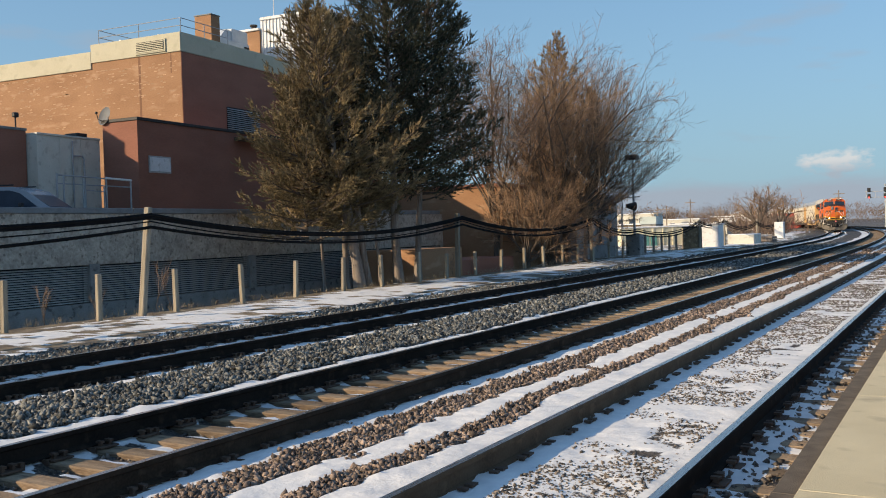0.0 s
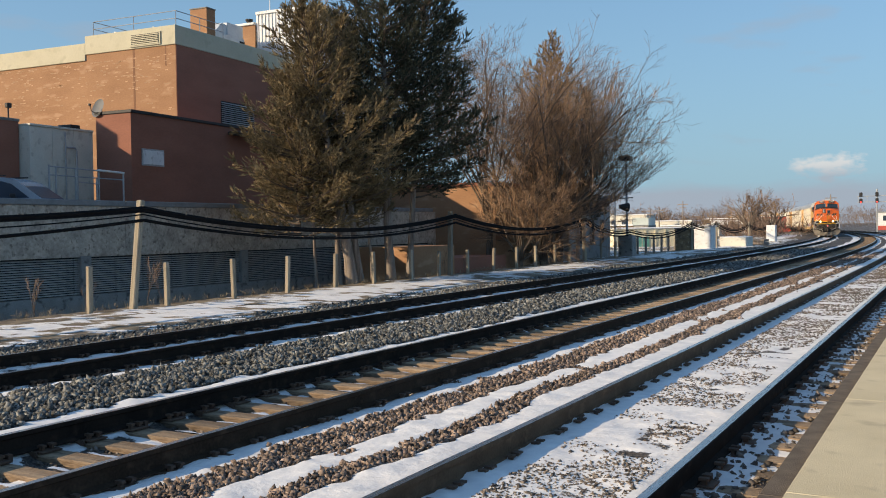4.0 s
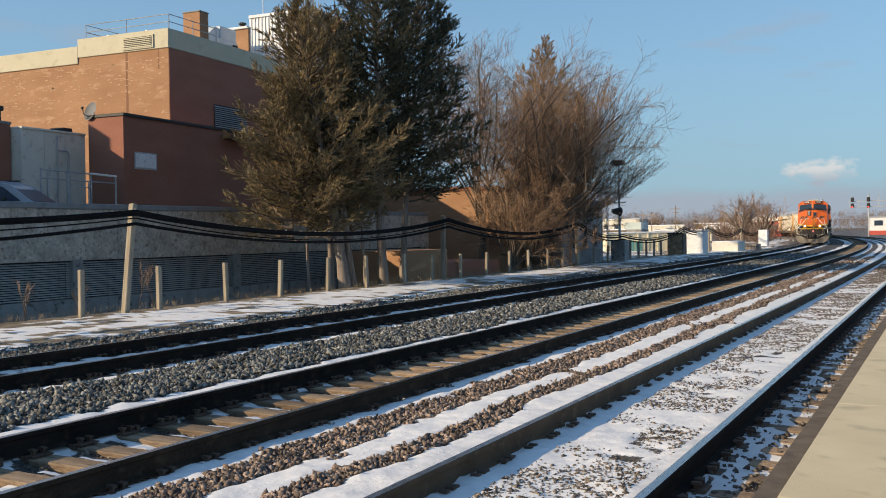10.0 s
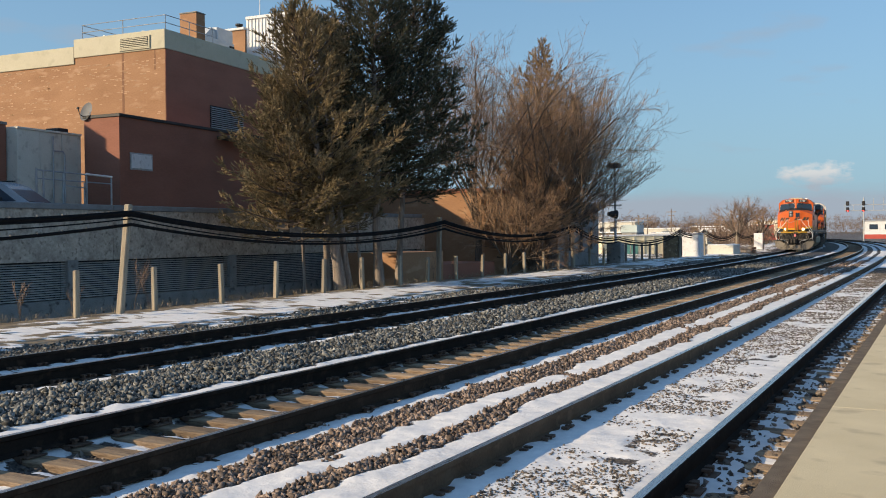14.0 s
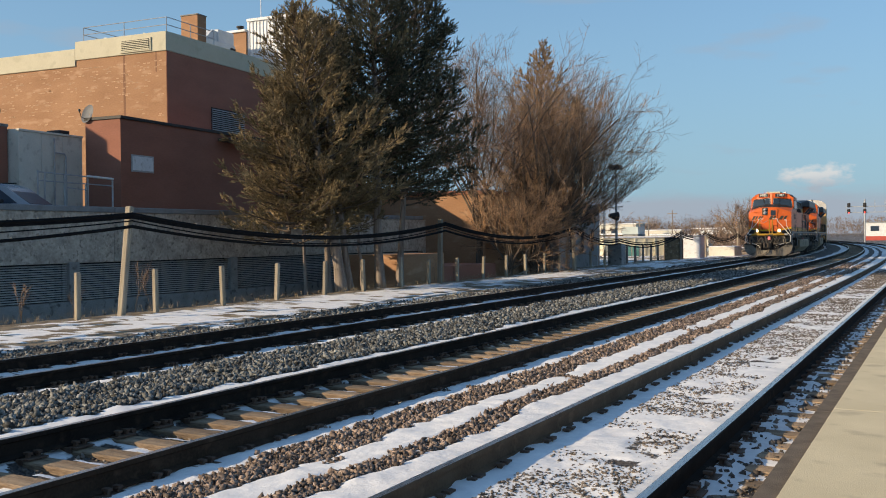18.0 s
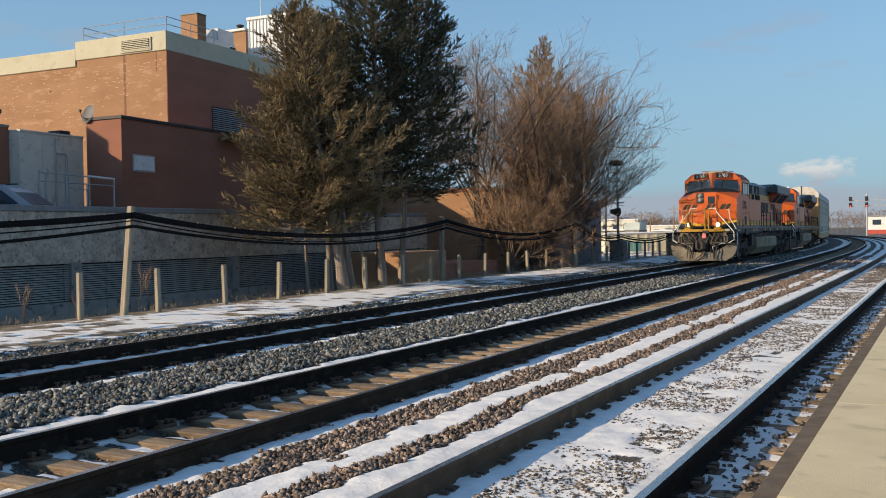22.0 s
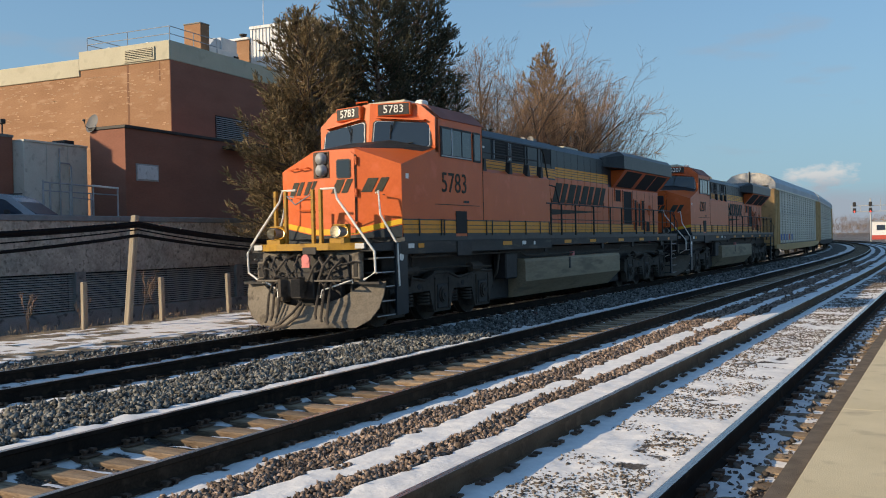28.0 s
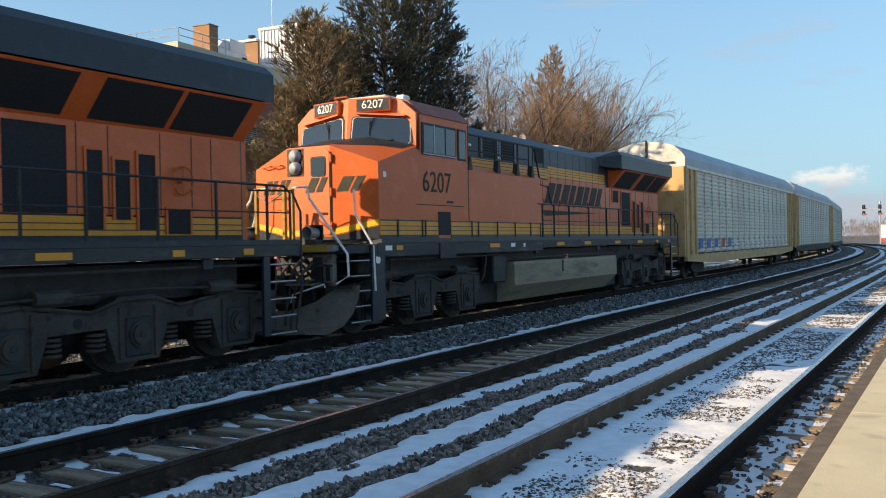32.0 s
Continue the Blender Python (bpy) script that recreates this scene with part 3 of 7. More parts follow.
def crib_snow(centre, first, spacing, u0, u1, seed):
    """Thin wedges of snow lying against the ties, one in each gap."""
    r = random.Random(seed)
    g = Shape()
    s = first
    while s < 60:
        if r.random() < 0.88:
            a, b = u0 + r.uniform(-0.08, 0.1), u1 + r.uniform(-0.1, 0.04)
            n = 7
            near = [(a + (b - a) * i / n, s + 0.10 + r.uniform(-0.01, 0.02), -0.205 + r.uniform(0, 0.012)) for i in range(n + 1)]
            far_edge = [(x, y + (0.03 + 0.16 * math.sin(math.pi * min(1, (i + 1) / n)) ** 0.6) * r.uniform(0.7, 1.2), -0.262) for i, (x, y, z) in enumerate(near)]
            ridge = [(x, (y + far_edge[i][1]) / 2, -0.214 + r.uniform(-0.006, 0.014)) for i, (x, y, z) in enumerate(near)]
            vs = []
            for row in (near, ridge, far_edge):
                for x, y, z in row:
                    px, py, _ = on_line(x, y)
                    vs.append((px, py, z))
            g.add(vs, [(k * (n + 1) + i, k * (n + 1) + i + 1, (k + 1) * (n + 1) + i + 1, (k + 1) * (n + 1) + i) for k in range(2) for i in range(n)])
        s += spacing
    ob = new("crib_snow", g.mesh("crib_snow", SNOW, True))
    return tagged(ob, "wedges of old snow lying between bare railway ties", "snow", kind="stuff")


crib_snow(TRACK_B, 5.1269 - 0.4823 * 6, 0.4823, TRACK_B - 0.22, TRACK_B + 0.56, 91)

# ---- platform ----
plat = thing("platform", "pale concrete station platform with a dark edge strip", "platform", kind="structure")
part("platform_slab", Shape().box(-0.83, -30, -0.6, 3.2, 2.2, 0.2, 0.01), CONCRETE, plat)
slab = Shape().box(0, 0.003, -0.8, 3.95, 2.997, 0, 0.003).mesh("platform_slab", CONCRETE)
for i in range(18):
    s = part("platform_slab", slab, None, plat)
    x, y, a = on_line(-0.83, 2.2 + 3.0 * i)
    s.matrix_basis = pose(x, y, 0.2, 0, 0, math.degrees(a))
for i in range(18):
    x, y, a = on_line(-0.972, 2.2 + 3.0 * i)
    s = part("edge_strip", Shape().box(0, 0, -0.8, 0.139, 3.0, 0, 0.006) if i == 0 else strip, ASPHALT, plat, "dark worn edge strip")
    if i == 0:
        strip = s.data
    s.matrix_basis = pose(x, y, 0.17, 0, 0, math.degrees(a))

# ---- parking deck wall behind the fence ----
WALL_X, WALL_END = -23.5, 40.6
wall = thing("wall_west", "pebbled concrete wall of a raised parking deck", "wall", kind="structure")
for k in range(9):
    y1 = WALL_END - 6.6 * k
    part("upper_panel", Shape().box(WALL_X - 0.35, y1 - 6.585, 0.95, WALL_X, y1, 2.53, 0.006), STUCCO, wall, "pebbled concrete panel")
    part("coping", Shape().box(WALL_X - 0.42, y1 - 6.59, 2.53, WALL_X + 0.05, y1, 2.71, 0.02), CAP, wall, "grey metal coping")
part("plinth", Shape().box(WALL_X - 0.3, -16, -1.6, WALL_X + 0.04, WALL_END, -0.22, 0.02), CONC_DARK, wall, "dark stained concrete plinth")
# Near-black sheet painted as the shade seen between the slats.
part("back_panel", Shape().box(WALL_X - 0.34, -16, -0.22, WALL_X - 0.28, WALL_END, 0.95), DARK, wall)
part("deck", Shape().box(-40, -16, 1.2, WALL_X - 0.42, WALL_END, 1.75), CONC_DARK, wall)
part("end_wall", Shape().box(-30, WALL_END, -1.6, WALL_X, WALL_END + 0.3, 2.53), STUCCO, wall)
slat = Shape().prism([(0.05, -0.026), (0.056, -0.022), (0.016, 0.014), (0.01, 0.01)], 1, 0.02, 7.02).mesh("slat", PAINT_GREY)
for k in range(8):
    y0 = 26.4 - 7.18 * 4 + 7.18 * k
    if y0 > 34:
        continue
    part("column", Shape().box(WALL_X - 0.28, y0 - 0.19, -0.25, WALL_X + 0.05, y0 + 0.19, 0.98, 0.01), CONC_DARK, wall)
    for i in range(16):
        s = part("slat", slat, None, wall)
        s.location = (WALL_X - 0.12, y0 + 0.08, -0.16 + 0.07 * i)

# ---- fence posts, leaning pole, cables ----
def post(y, h, lean):
    t = Shape().box(-0.06, -0.06, -0.35, 0.06, 0.06, h, 0.012)
    t.box(0.06, -0.02, h * 0.5, 0.075, 0.02, h * 0.5 + 0.03).box(0.06, -0.02, h * 0.8, 0.075, 0.02, h * 0.8 + 0.03)
    ob = solid("fence_post", t, WOOD_POST, "weathered grey timber fence post standing in snow", "post", "fence posts by the line")
    ob.matrix_basis = pose(-17.8, y, -0.2, lean[0], lean[1], lean[2])


rng = random.Random(5)
for k, y in enumerate([7.4, 9.8, 12.2, 14.65, 17.07, 19.56, 21.91, 24.35, 26.63, 29.15, 31.2, 33.6, 36.0, 38.4, 40.6, 43.0, 45.0, 47.3, 49.8, 52.2]):
    post(y, 1.1 if y < 31 else 0.98, (rng.uniform(-1.5, 1.5), rng.uniform(-2, 2), rng.uniform(-8, 8)))


def cable_pole(y, top, lean):
    t = Shape().box(-0.09, -0.07, -0.4, 0.09, 0.07, top + 0.2, 0.02)
    ob = solid("cable_pole", t, WOOD_POST, "squared timber pole carrying a sagging bundle of black cables", "pole", "cable poles")
    ob.matrix_basis = pose(-17.75, y, -0.2, *lean)


cable_pole(15.9, 2.5, (-7.5, -1, 0))
cable_pole(32.0, 2.36, (-2, 0, 0))
cable_pole(1.5, 2.5, (0, 0, 0))
cable_pole(47.0, 2.3, (0, 0, 0))


def sag(a, b, drop, n=22):
    a, b = Vector(a), Vector(b)
    return [a.lerp(b, i / n) - Vector((0, 0, drop * 4 * (i / n) * (1 - i / n))) for i in range(n + 1)]


for dz, drop, r, near in ((0.0, 0.62, 0.055, 0.0), (-0.075, 0.60, 0.036, 0.0), (-0.30, 0.6, 0.044, -0.42), (-0.16, 0.68, 0.018, -0.1)):
    spans = []
    ys = (1.5, 16.2, 32.35, 47.0)
    zs = (2.25, 2.28, 2.2, 2.1)
    for k in range(3):
        spans += sag((-17.66, ys[k], zs[k] + dz + (near if k == 0 else 0)), (-17.66, ys[k + 1], zs[k + 1] + dz), drop * (0.9 if k else 0.5))[0 if k == 0 else 1:]
    c = thing("cable", "thick black cable bundle sagging between short timber poles", "cable", group="cables along the fence")
    part("sheath", Shape().tube(spans, r, 6), CABLE, c)
    if r > 0.043:
        clip = Shape().box(-r * 0.4, -0.012, 0, r * 0.4, 0.012, 0.02).mesh("clip", CLAMP)
        for i in range(1, len(spans) - 1):
            if spans[i].y > 10:
                s = part("clip", clip, None, c, "grey metal cable clip")
                s.location = spans[i] + Vector((0, 0, r - 0.004))


# ---- brick factory building above the deck: local y runs along the shaded front, x towards the tracks; the sunlit end faces -y ----
FACTORY = pose(-33.5, 33.0, 0, 0, 0, 5.0)
PATCH = surf("pale mortar patch", (0.36, 0.215, 0.13), (0.50, 0.335, 0.215), 6, 0.95, 0.2, random_tint=0.2)
RUST = surf("rust run", (0.18, 0.092, 0.055), (0.25, 0.13, 0.078), 4, 0.95, 0.2, stretch=(3, 3, 0.4))
factory = thing("factory_building", "red brick factory with cream fascia, roof rails and chimney", "building", FACTORY)
wall_end = part("wall", Shape().box(-5.8, 0, 1.2, 0, 10, 10.9), BRICK, factory, "sunlit red brick wall with pale mortar patches")
part("wall", Shape().box(-30, 0.02, 1.2, -5.8, 15.5, 10.6), BRICK, factory, "red brick wall")
part("wall", Shape().box(-5.8, 10, 1.2, -2.9, 15.5, 10.6), BRICK, factory, "red brick wall")
part("fascia", Shape().box(-5.85, -0.06, 10.9, 0.06, 10.06, 11.85, 0.02), CREAM, factory, "cream painted roof fascia")
part("fascia", Shape().box(-5.8, 10.06, 10.6, -2.85, 15.55, 11.3, 0.02), CREAM, factory, "cream painted roof fascia")
part("fascia", Shape().box(-30, -0.05, 10.6, -5.85, 15.55, 11.5, 0.02), CREAM, factory, "cream painted roof fascia")
# Thin facing in darker, redder brick: the front's shade is put into its colour.
part("wall", Shape().box(0.0, 0.012, 1.2, 0.03, 9.99, 10.89), BRICK_DARK, factory, "red brick front wall, its shade painted in as darker brick")
rng = random.Random(8)
brick_shape = Shape().box(0, -0.005, 0, 0.17, 0.02, 0.05, 0.002).mesh("patch_brick", PATCH)
for i in range(300):
    x = rng.uniform(-16, -0.4)
    z = min(10.4, 7.0 + 3.7 * rng.random() ** 0.6)
    for j in range(rng.choice((1, 1, 1, 2))):
        b = part("brick", brick_shape, None, factory)
        b.location = (x + 0.22 * j, 0.0 if x > -5.8 else 0.018, round(z / 0.075) * 0.075)
part("stain", Shape().box(-2.72, -0.004, 7.2, -2.58, 0, 10.9), RUST, factory, "dark rust run down the brick")
part("stain", Shape().box(-0.66, -0.004, 9.9, -0.58, 0, 10.9), RUST, factory, "dark rust run down the brick")
vent = part("wall_vent", Shape().box(-2.8, -0.12, 10.98, -0.85, -0.055, 11.62).box(-2.72, -0.14, 11.04, -0.93, -0.12, 11.1), CREAM, factory, "long louvred wall vent")
part("vent_opening", Shape().box(-2.7, -0.13, 11.1, -0.95, -0.118, 11.56), DARK, vent)
louvre = Shape().box(-2.7, -0.16, -0.02, -0.95, -0.13, 0.025).mesh("slat", CREAM)
for i in range(5):
    part("slat", louvre, None, vent).location = (0, 0, 11.15 + 0.088 * i)
vent = part("wall_vent", Shape().box(0.02, 3.4, 7.0, 0.06, 6.2, 8.55), DARK, factory, "large slatted vent in the shaded wall")
louvre = Shape().prism([(0.06, -0.02), (0.14, -0.05), (0.14, -0.03), (0.06, 0.02)], 1, 3.4, 6.2).mesh("slat", GALV)
for i in range(14):
    part("slat", louvre, None, vent).location = (0, 0, 7.1 + 0.105 * i)
rail_g = Shape()
for z in (12.25, 12.62):
    rail_g.tube([(-5.6, 0.3, z), (-0.2, 0.3, z), (-0.2, 4, z)], 0.022, 5)
    rail_g.tube([(-5.6, 0.3, z), (-5.6, 3, z)], 0.022, 5)
part("roof_railing", rail_g, GALV, factory, "thin galvanised roof railing")
for x, y in ((-5.6, 0.3), (-2.9, 0.3), (-0.2, 0.3), (-0.2, 2.1), (-0.2, 4), (-5.6, 3)):
    part("railing_post", Shape().cyl((x, y, 11.85), (x, y, 12.62), 0.022, 6), GALV, factory)
ch = part("chimney", Shape().box(-1.55, 3.0, 11.2, -0.45, 3.7, 13.35, 0.02), BRICK, factory, "square brick chimney")
part("chimney_cap", Shape().box(-1.58, 2.97, 13.35, -0.42, 3.73, 13.42, 0.02), CONC_DARK, ch)
part("roof_duct", Shape().box(-7.6, 0.6, 11.4, -7.0, 1.6, 11.62), WHITE, factory, "pale duct lying on the roof")
for x, y in ((-4.2, 0.25), (-1.7, 0.25)):
    part("roof_lamp", Shape().box(x - 0.12, y, 11.85, x + 0.25, y + 0.2, 11.93).box(x, y + 0.05, 11.9, x + 0.1, y + 0.15, 11.98), GALV, factory)

# roof plant farther back
plant = thing("roof_plant_house", "white ribbed metal plant house behind the roof edge", "plant house", FACTORY)
part("house_wall", Shape().box(-3.1, 11.02, 1.2, 1.6, 15.4, 14.9), WHITE, plant)
part("roof_edge", Shape().box(-3.1, 10.92, 14.9, 1.65, 15.45, 15.08, 0.02), WHITE, plant)
rib = Shape().prism([(-0.03, 0), (0.03, 0), (0.02, 0.05), (-0.02, 0.05)], 2, 11.0, 14.9).mesh("rib", WHITE)
for i in range(18):
    r = part("rib", rib, None, plant)
    r.matrix_basis = pose(-2.95 + 0.25 * i, 11.02, 0, 0, 0, 180)
brk = thing("roof_brick_house", "small brick roof house beside the plant house", "roof house", FACTORY)
part("house_wall", Shape().box(-7, 10.9, 10.6, -3.12, 12.0, 14.3), BRICK, brk)
part("coping", Shape().box(-7.1, 10.8, 14.3, -3.12, 12.0, 14.45, 0.02), WHITE, brk)
part("roof_cowl", Shape().cyl((-3.9, 11.4, 14.45), (-3.9, 11.4, 14.7), 0.16, 10).cyl((-3.9, 11.4, 14.7), (-3.9, 11.4, 14.8), 0.24, 10), BLACK, brk)
ac = thing("air_handler", "pale blue-grey air handling unit on the roof", "air handler", FACTORY)
AC_GREY = surf("pale blue-grey sheet", (0.42, 0.47, 0.52), (0.54, 0.59, 0.63), 2, 0.5, 0.05)
part("casing", Shape().box(-4.4, 7.1, 11.8, -3.1, 9.8, 13.2, 0.03), AC_GREY, ac)
part("casing", Shape().box(-4.3, 8.3, 13.2, -3.2, 9.8, 13.95, 0.03), AC_GREY, ac)
part("hood", Shape().prism([(7.2, 13.2), (8.3, 13.2), (8.3, 13.8), (7.9, 13.85)], 0, -4.2, -3.3), AC_GREY, ac)
part("intake", Shape().box(-3.09, 9.3, 12.2, -3.02, 9.7, 13.0), DARK, ac)
mast = thing("roof_mast", "thin pale flag mast on the roof", "mast", FACTORY)
part("pole", Shape().cyl((-3.4, 12.9, 11.8), (-3.4, 12.9, 19.5), 0.035, 6, 0.02), WHITE, mast)

# lower wings in front of the factory
wing = thing("brick_wing", "low dark brick wing with a blank white sign", "building", FACTORY)
part("wall", Shape().box(2.7, -7.95, 1.2, 4.5, 12, 6.4), BRICK_DARK, wing)
part("wall", Shape().box(2.7, -7.975, 1.2, 4.5, -7.95, 6.39), BRICK_DARK, wing, "end wall of red-brown brick")
part("roof_edge", Shape().box(2.65, -8.02, 6.4, 4.57, 12, 6.52, 0.01), BLACK, wing)
sg = part("sign_board", Shape().box(4.5, -7.36, 4.42, 4.56, -6.2, 4.98, 0.01), WHITE, wing, "blank white sign board")
part("sign_frame", Shape().box(4.5, -7.42, 4.36, 4.53, -6.14, 4.42).box(4.5, -7.42, 4.98, 4.53, -6.14, 5.04).box(4.5, -7.42, 4.42, 4.53, -7.36, 4.98).box(4.5, -6.2, 4.42, 4.53, -6.14, 4.98), GALV, sg)
part("canopy", Shape().box(4.5, -1.9, 6.05, 5.3, 2.5, 6.2, 0.02), BLACK, wing)
grey_wall = thing("panel_wing", "pale grey panel wall with pipes and a flat roof", "building", FACTORY)
for i, (a, b) in enumerate(((-11.05, -10.0), (-9.99, -8.95), (-8.94, -7.96))):
    part("wall_panel", Shape().box(-3, a, 1.2, 2.5, b, 5.72, 0.01), PANEL_GREY, grey_wall)
part("roof_edge", Shape().box(-3, -11.06, 5.72, 2.55, -7.96, 5.8, 0.01), PANEL_GREY, grey_wall)
part("pipe", Shape().tube([(2.56, -9.42, 5.6), (2.56, -9.42, 1.5)], 0.03, 6), GALV, grey_wall)
part("pipe", Shape().tube([(2.6, -9.4, 5.02), (2.62, -9.0, 5.02), (2.62, -8.92, 4.9), (2.62, -8.9, 1.5)], 0.035, 6), GALV, grey_wall)
part("roof_vent", Shape().box(1.6, -8.9, 5.8, 2.3, -8.4, 5.98, 0.02), BLACK, grey_wall)
dark_wing = thing("dark_brick_block", "dark brick block with a small floodlight and an added, unseen shade block", "building", FACTORY)
part("wall", Shape().box(-4, -26, 1.2, 2.0, -11.1, 5.88), BRICK_DARK, dark_wing)
part("roof_edge", Shape().box(-4, -26, 5.88, 2.04, -11.07, 5.98, 0.01), CONC_DARK, dark_wing)
# Unseen block, added and sized to throw shade on the wing's end wall.
part("upper_storey", Shape().box(-14, -17.5, 5.98, -6.37, -15.5, 11.2), BRICK_DARK, dark_wing)
fl = part("floodlight", Shape().cyl((1.9, -11.45, 5.98), (1.9, -11.45, 6.4), 0.03, 6), BLACK, dark_wing)
part("lamp_head", Shape().box(1.82, -11.55, 6.36, 2.0, -11.35, 6.54, 0.03), BLACK, fl)
dish = thing("satellite_dish", "grey satellite dish on the corner of the brick wing", "satellite dish", FACTORY @ pose(2.8, -7.85, 6.66, -18, 0, -8) @ Matrix.Scale(0.82, 4))
gd = Shape()
rings = [(0.02, 0.0), (0.2, 0.03), (0.34, 0.08), (0.42, 0.13)]
for r, d in rings:
    for j in range(16):
        a = 2 * math.pi * j / 16
        gd.v.append((r * math.cos(a), -d, r * 1.15 * math.sin(a)))
for i in range(3):
    for j in range(16):
        gd.f.append((i * 16 + j, i * 16 + (j + 1) % 16, (i + 1) * 16 + (j + 1) % 16, (i + 1) * 16 + j))
        gd.k.append(0)
part("reflector", gd, surf("dull grey dish", (0.13, 0.137, 0.145), (0.18, 0.187, 0.195), 3, 0.7, 0.05), dish, smooth=True)
part("arm", Shape().tube([(0, 0, -0.3), (-0.1, -0.35, -0.25), (-0.12, -0.5, 0.0)], 0.02, 5).box(-0.16, -0.56, -0.04, -0.08, -0.46, 0.06), BLACK, dish)
part("bracket", Shape().tube([(0, 0.02, 0), (0.05, 0.2, -0.15), (0.05, 0.2, -0.45)], 0.03, 6), BLACK, dish)

# pipe gate and parked car on the deck
gate = thing("pipe_gate", "galvanised pipe fence and gate on the parking deck", "fence", FACTORY)
for y, top in ((-12.2, 4.1), (-11.9, 4.05), (-11.0, 4.0), (-10.0, 3.7), (-9.9, 4.0), (-8.65, 4.0)):
    part("post", Shape().cyl((4.7, y, 1.45), (4.7, y, top), 0.035, 7), GALV, gate)
part("rail", Shape().tube([(4.7, -12.2, 4.05), (4.7, -8.65, 3.98)], 0.028, 6), GALV, gate)
part("rail", Shape().tube([(4.7, -12.2, 3.75), (4.7, -8.65, 3.72)], 0.024, 6), GALV, gate)
part("gate_leaf", Shape().tube([(4.75, -10.95, 3.55), (4.75, -9.95, 3.5), (4.75, -9.95, 2.6), (4.75, -10.95, 2.6), (4.75, -10.95, 3.55)], 0.022, 6), GALV, gate)
TUBE_LAMP = surf("white tube", (0.75, 0.75, 0.74), (0.85, 0.85, 0.84), 4, 0.4, 0.0)
part("white_pipe", Shape().tube([(4.78, -10.0, 4.02), (4.78, -8.7, 3.98)], 0.04, 7), TUBE_LAMP, gate)

CAR_WHITE = surf("silver-blue car paint", (0.24, 0.29, 0.35), (0.30, 0.35, 0.41), 1, 0.25, 0.0)
# Blue tone stands in for reflected sky; low gloss keeps other reflections out.
GLASS_DARK = surf("matt blue-black car glass", (0.02, 0.035, 0.06), (0.035, 0.055, 0.085), 3, 0.35, 0.0, spec=0.25)
TYRE = surf("tyre rubber", (0.015, 0.015, 0.015), (0.03, 0.03, 0.03), 6, 0.85, 0.1)
LAMP_GLASS = glassy("lamp glass", (0.7, 0.72, 0.75))
car = thing("parked_car", "silver-blue car with a dark windscreen parked on the deck", "car", pose(-29.9, 18.8, 1.75, 0, 0, -67))
part("body", Shape().prism([(0, 0.35), (0, 1.0), (0.2, 1.08), (4.4, 1.06), (4.6, 0.9), (4.6, 0.35)], 0, -0.9, 0.9), CAR_WHITE, car)
part("roof", Shape().prism([(0.15, 1.08), (0.45, 1.66), (1.3, 1.82), (2.6, 1.80), (3.05, 1.66), (3.9, 1.07)], 0, -0.72, 0.72), CAR_WHITE, car)
part("side_window", Shape().prism([(0.45, 1.12), (0.62, 1.55), (1.3, 1.70), (2.5, 1.68), (2.85, 1.58), (3.45, 1.12)], 0, 0.715, 0.735), GLASS_DARK, car)
part("side_window", Shape().prism([(0.45, 1.12), (0.62, 1.55), (1.3, 1.70), (2.5, 1.68), (2.85, 1.58), (3.45, 1.12)], 0, -0.735, -0.715), GLASS_DARK, car)
part("windscreen", Shape().add([(-0.66, 3.07, 1.64), (0.66, 3.07, 1.64), (0.7, 3.86, 1.12), (-0.7, 3.86, 1.12), (-0.66, 3.03, 1.60), (0.66, 3.03, 1.60), (0.7, 3.82, 1.08), (-0.7, 3.82, 1.08)],
     [(0, 3, 2, 1), (4, 5, 6, 7), (0, 1, 5, 4), (1, 2, 6, 5), (2, 3, 7, 6), (3, 0, 4, 7)]), GLASS_DARK, car)
for x in (-0.82, 0.82):
    for y in (0.85, 3.75):
        part("wheel", Shape().cyl((x - 0.1, y, 0.33), (x + 0.1, y, 0.33), 0.33, 18), TYRE, car)
    part("headlamp", Shape().box(x - 0.12, 4.42, 0.78, x + 0.12, 4.6, 0.95, 0.03), LAMP_GLASS, car)
part("roof_bar", Shape().tube([(0.66, 0.9, 1.86), (0.66, 2.6, 1.86)], 0.025, 6), BLACK, car)
part("roof_bar", Shape().tube([(-0.66, 0.9, 1.86), (-0.66, 2.6, 1.86)], 0.025, 6), BLACK, car)
part("door_mirror", Shape().box(0.9, 2.95, 1.12, 1.05, 3.1, 1.26, 0.03), BLACK, car)
part("window_pillar", Shape().prism([(1.72, 1.10), (1.80, 1.10), (1.80, 1.72), (1.72, 1.72)], 0, 0.73, 0.742), CAR_WHITE, car)

# ---- orange brick building behind the bare trees, and small ones farther along ----
ob = thing("brick_shed", "sunlit orange brick building half hidden by bare trees", "building", pose(-21.3, 43.4, 0, 0, 0, 2))
part("wall", Shape().box(-14, 0, -1.4, 0, 6.5, 3.9), BRICK, ob)
part("roof_edge", Shape().box(-14.1, -0.1, 3.9, 0.1, 6.6, 4.1, 0.02), BRICK_DARK, ob)
low = thing("brick_garden_wall", "low orange brick wall behind the fence", "wall", pose(-19.3, 31.4, 0))
part("wall", Shape().box(-2.5, 0, -1.4, 0, 3.8, 0.95), BRICK, low)
part("wall", Shape().box(-2.5, 3.8, -1.4, 0, 9, 0.35), BRICK_DARK, low)

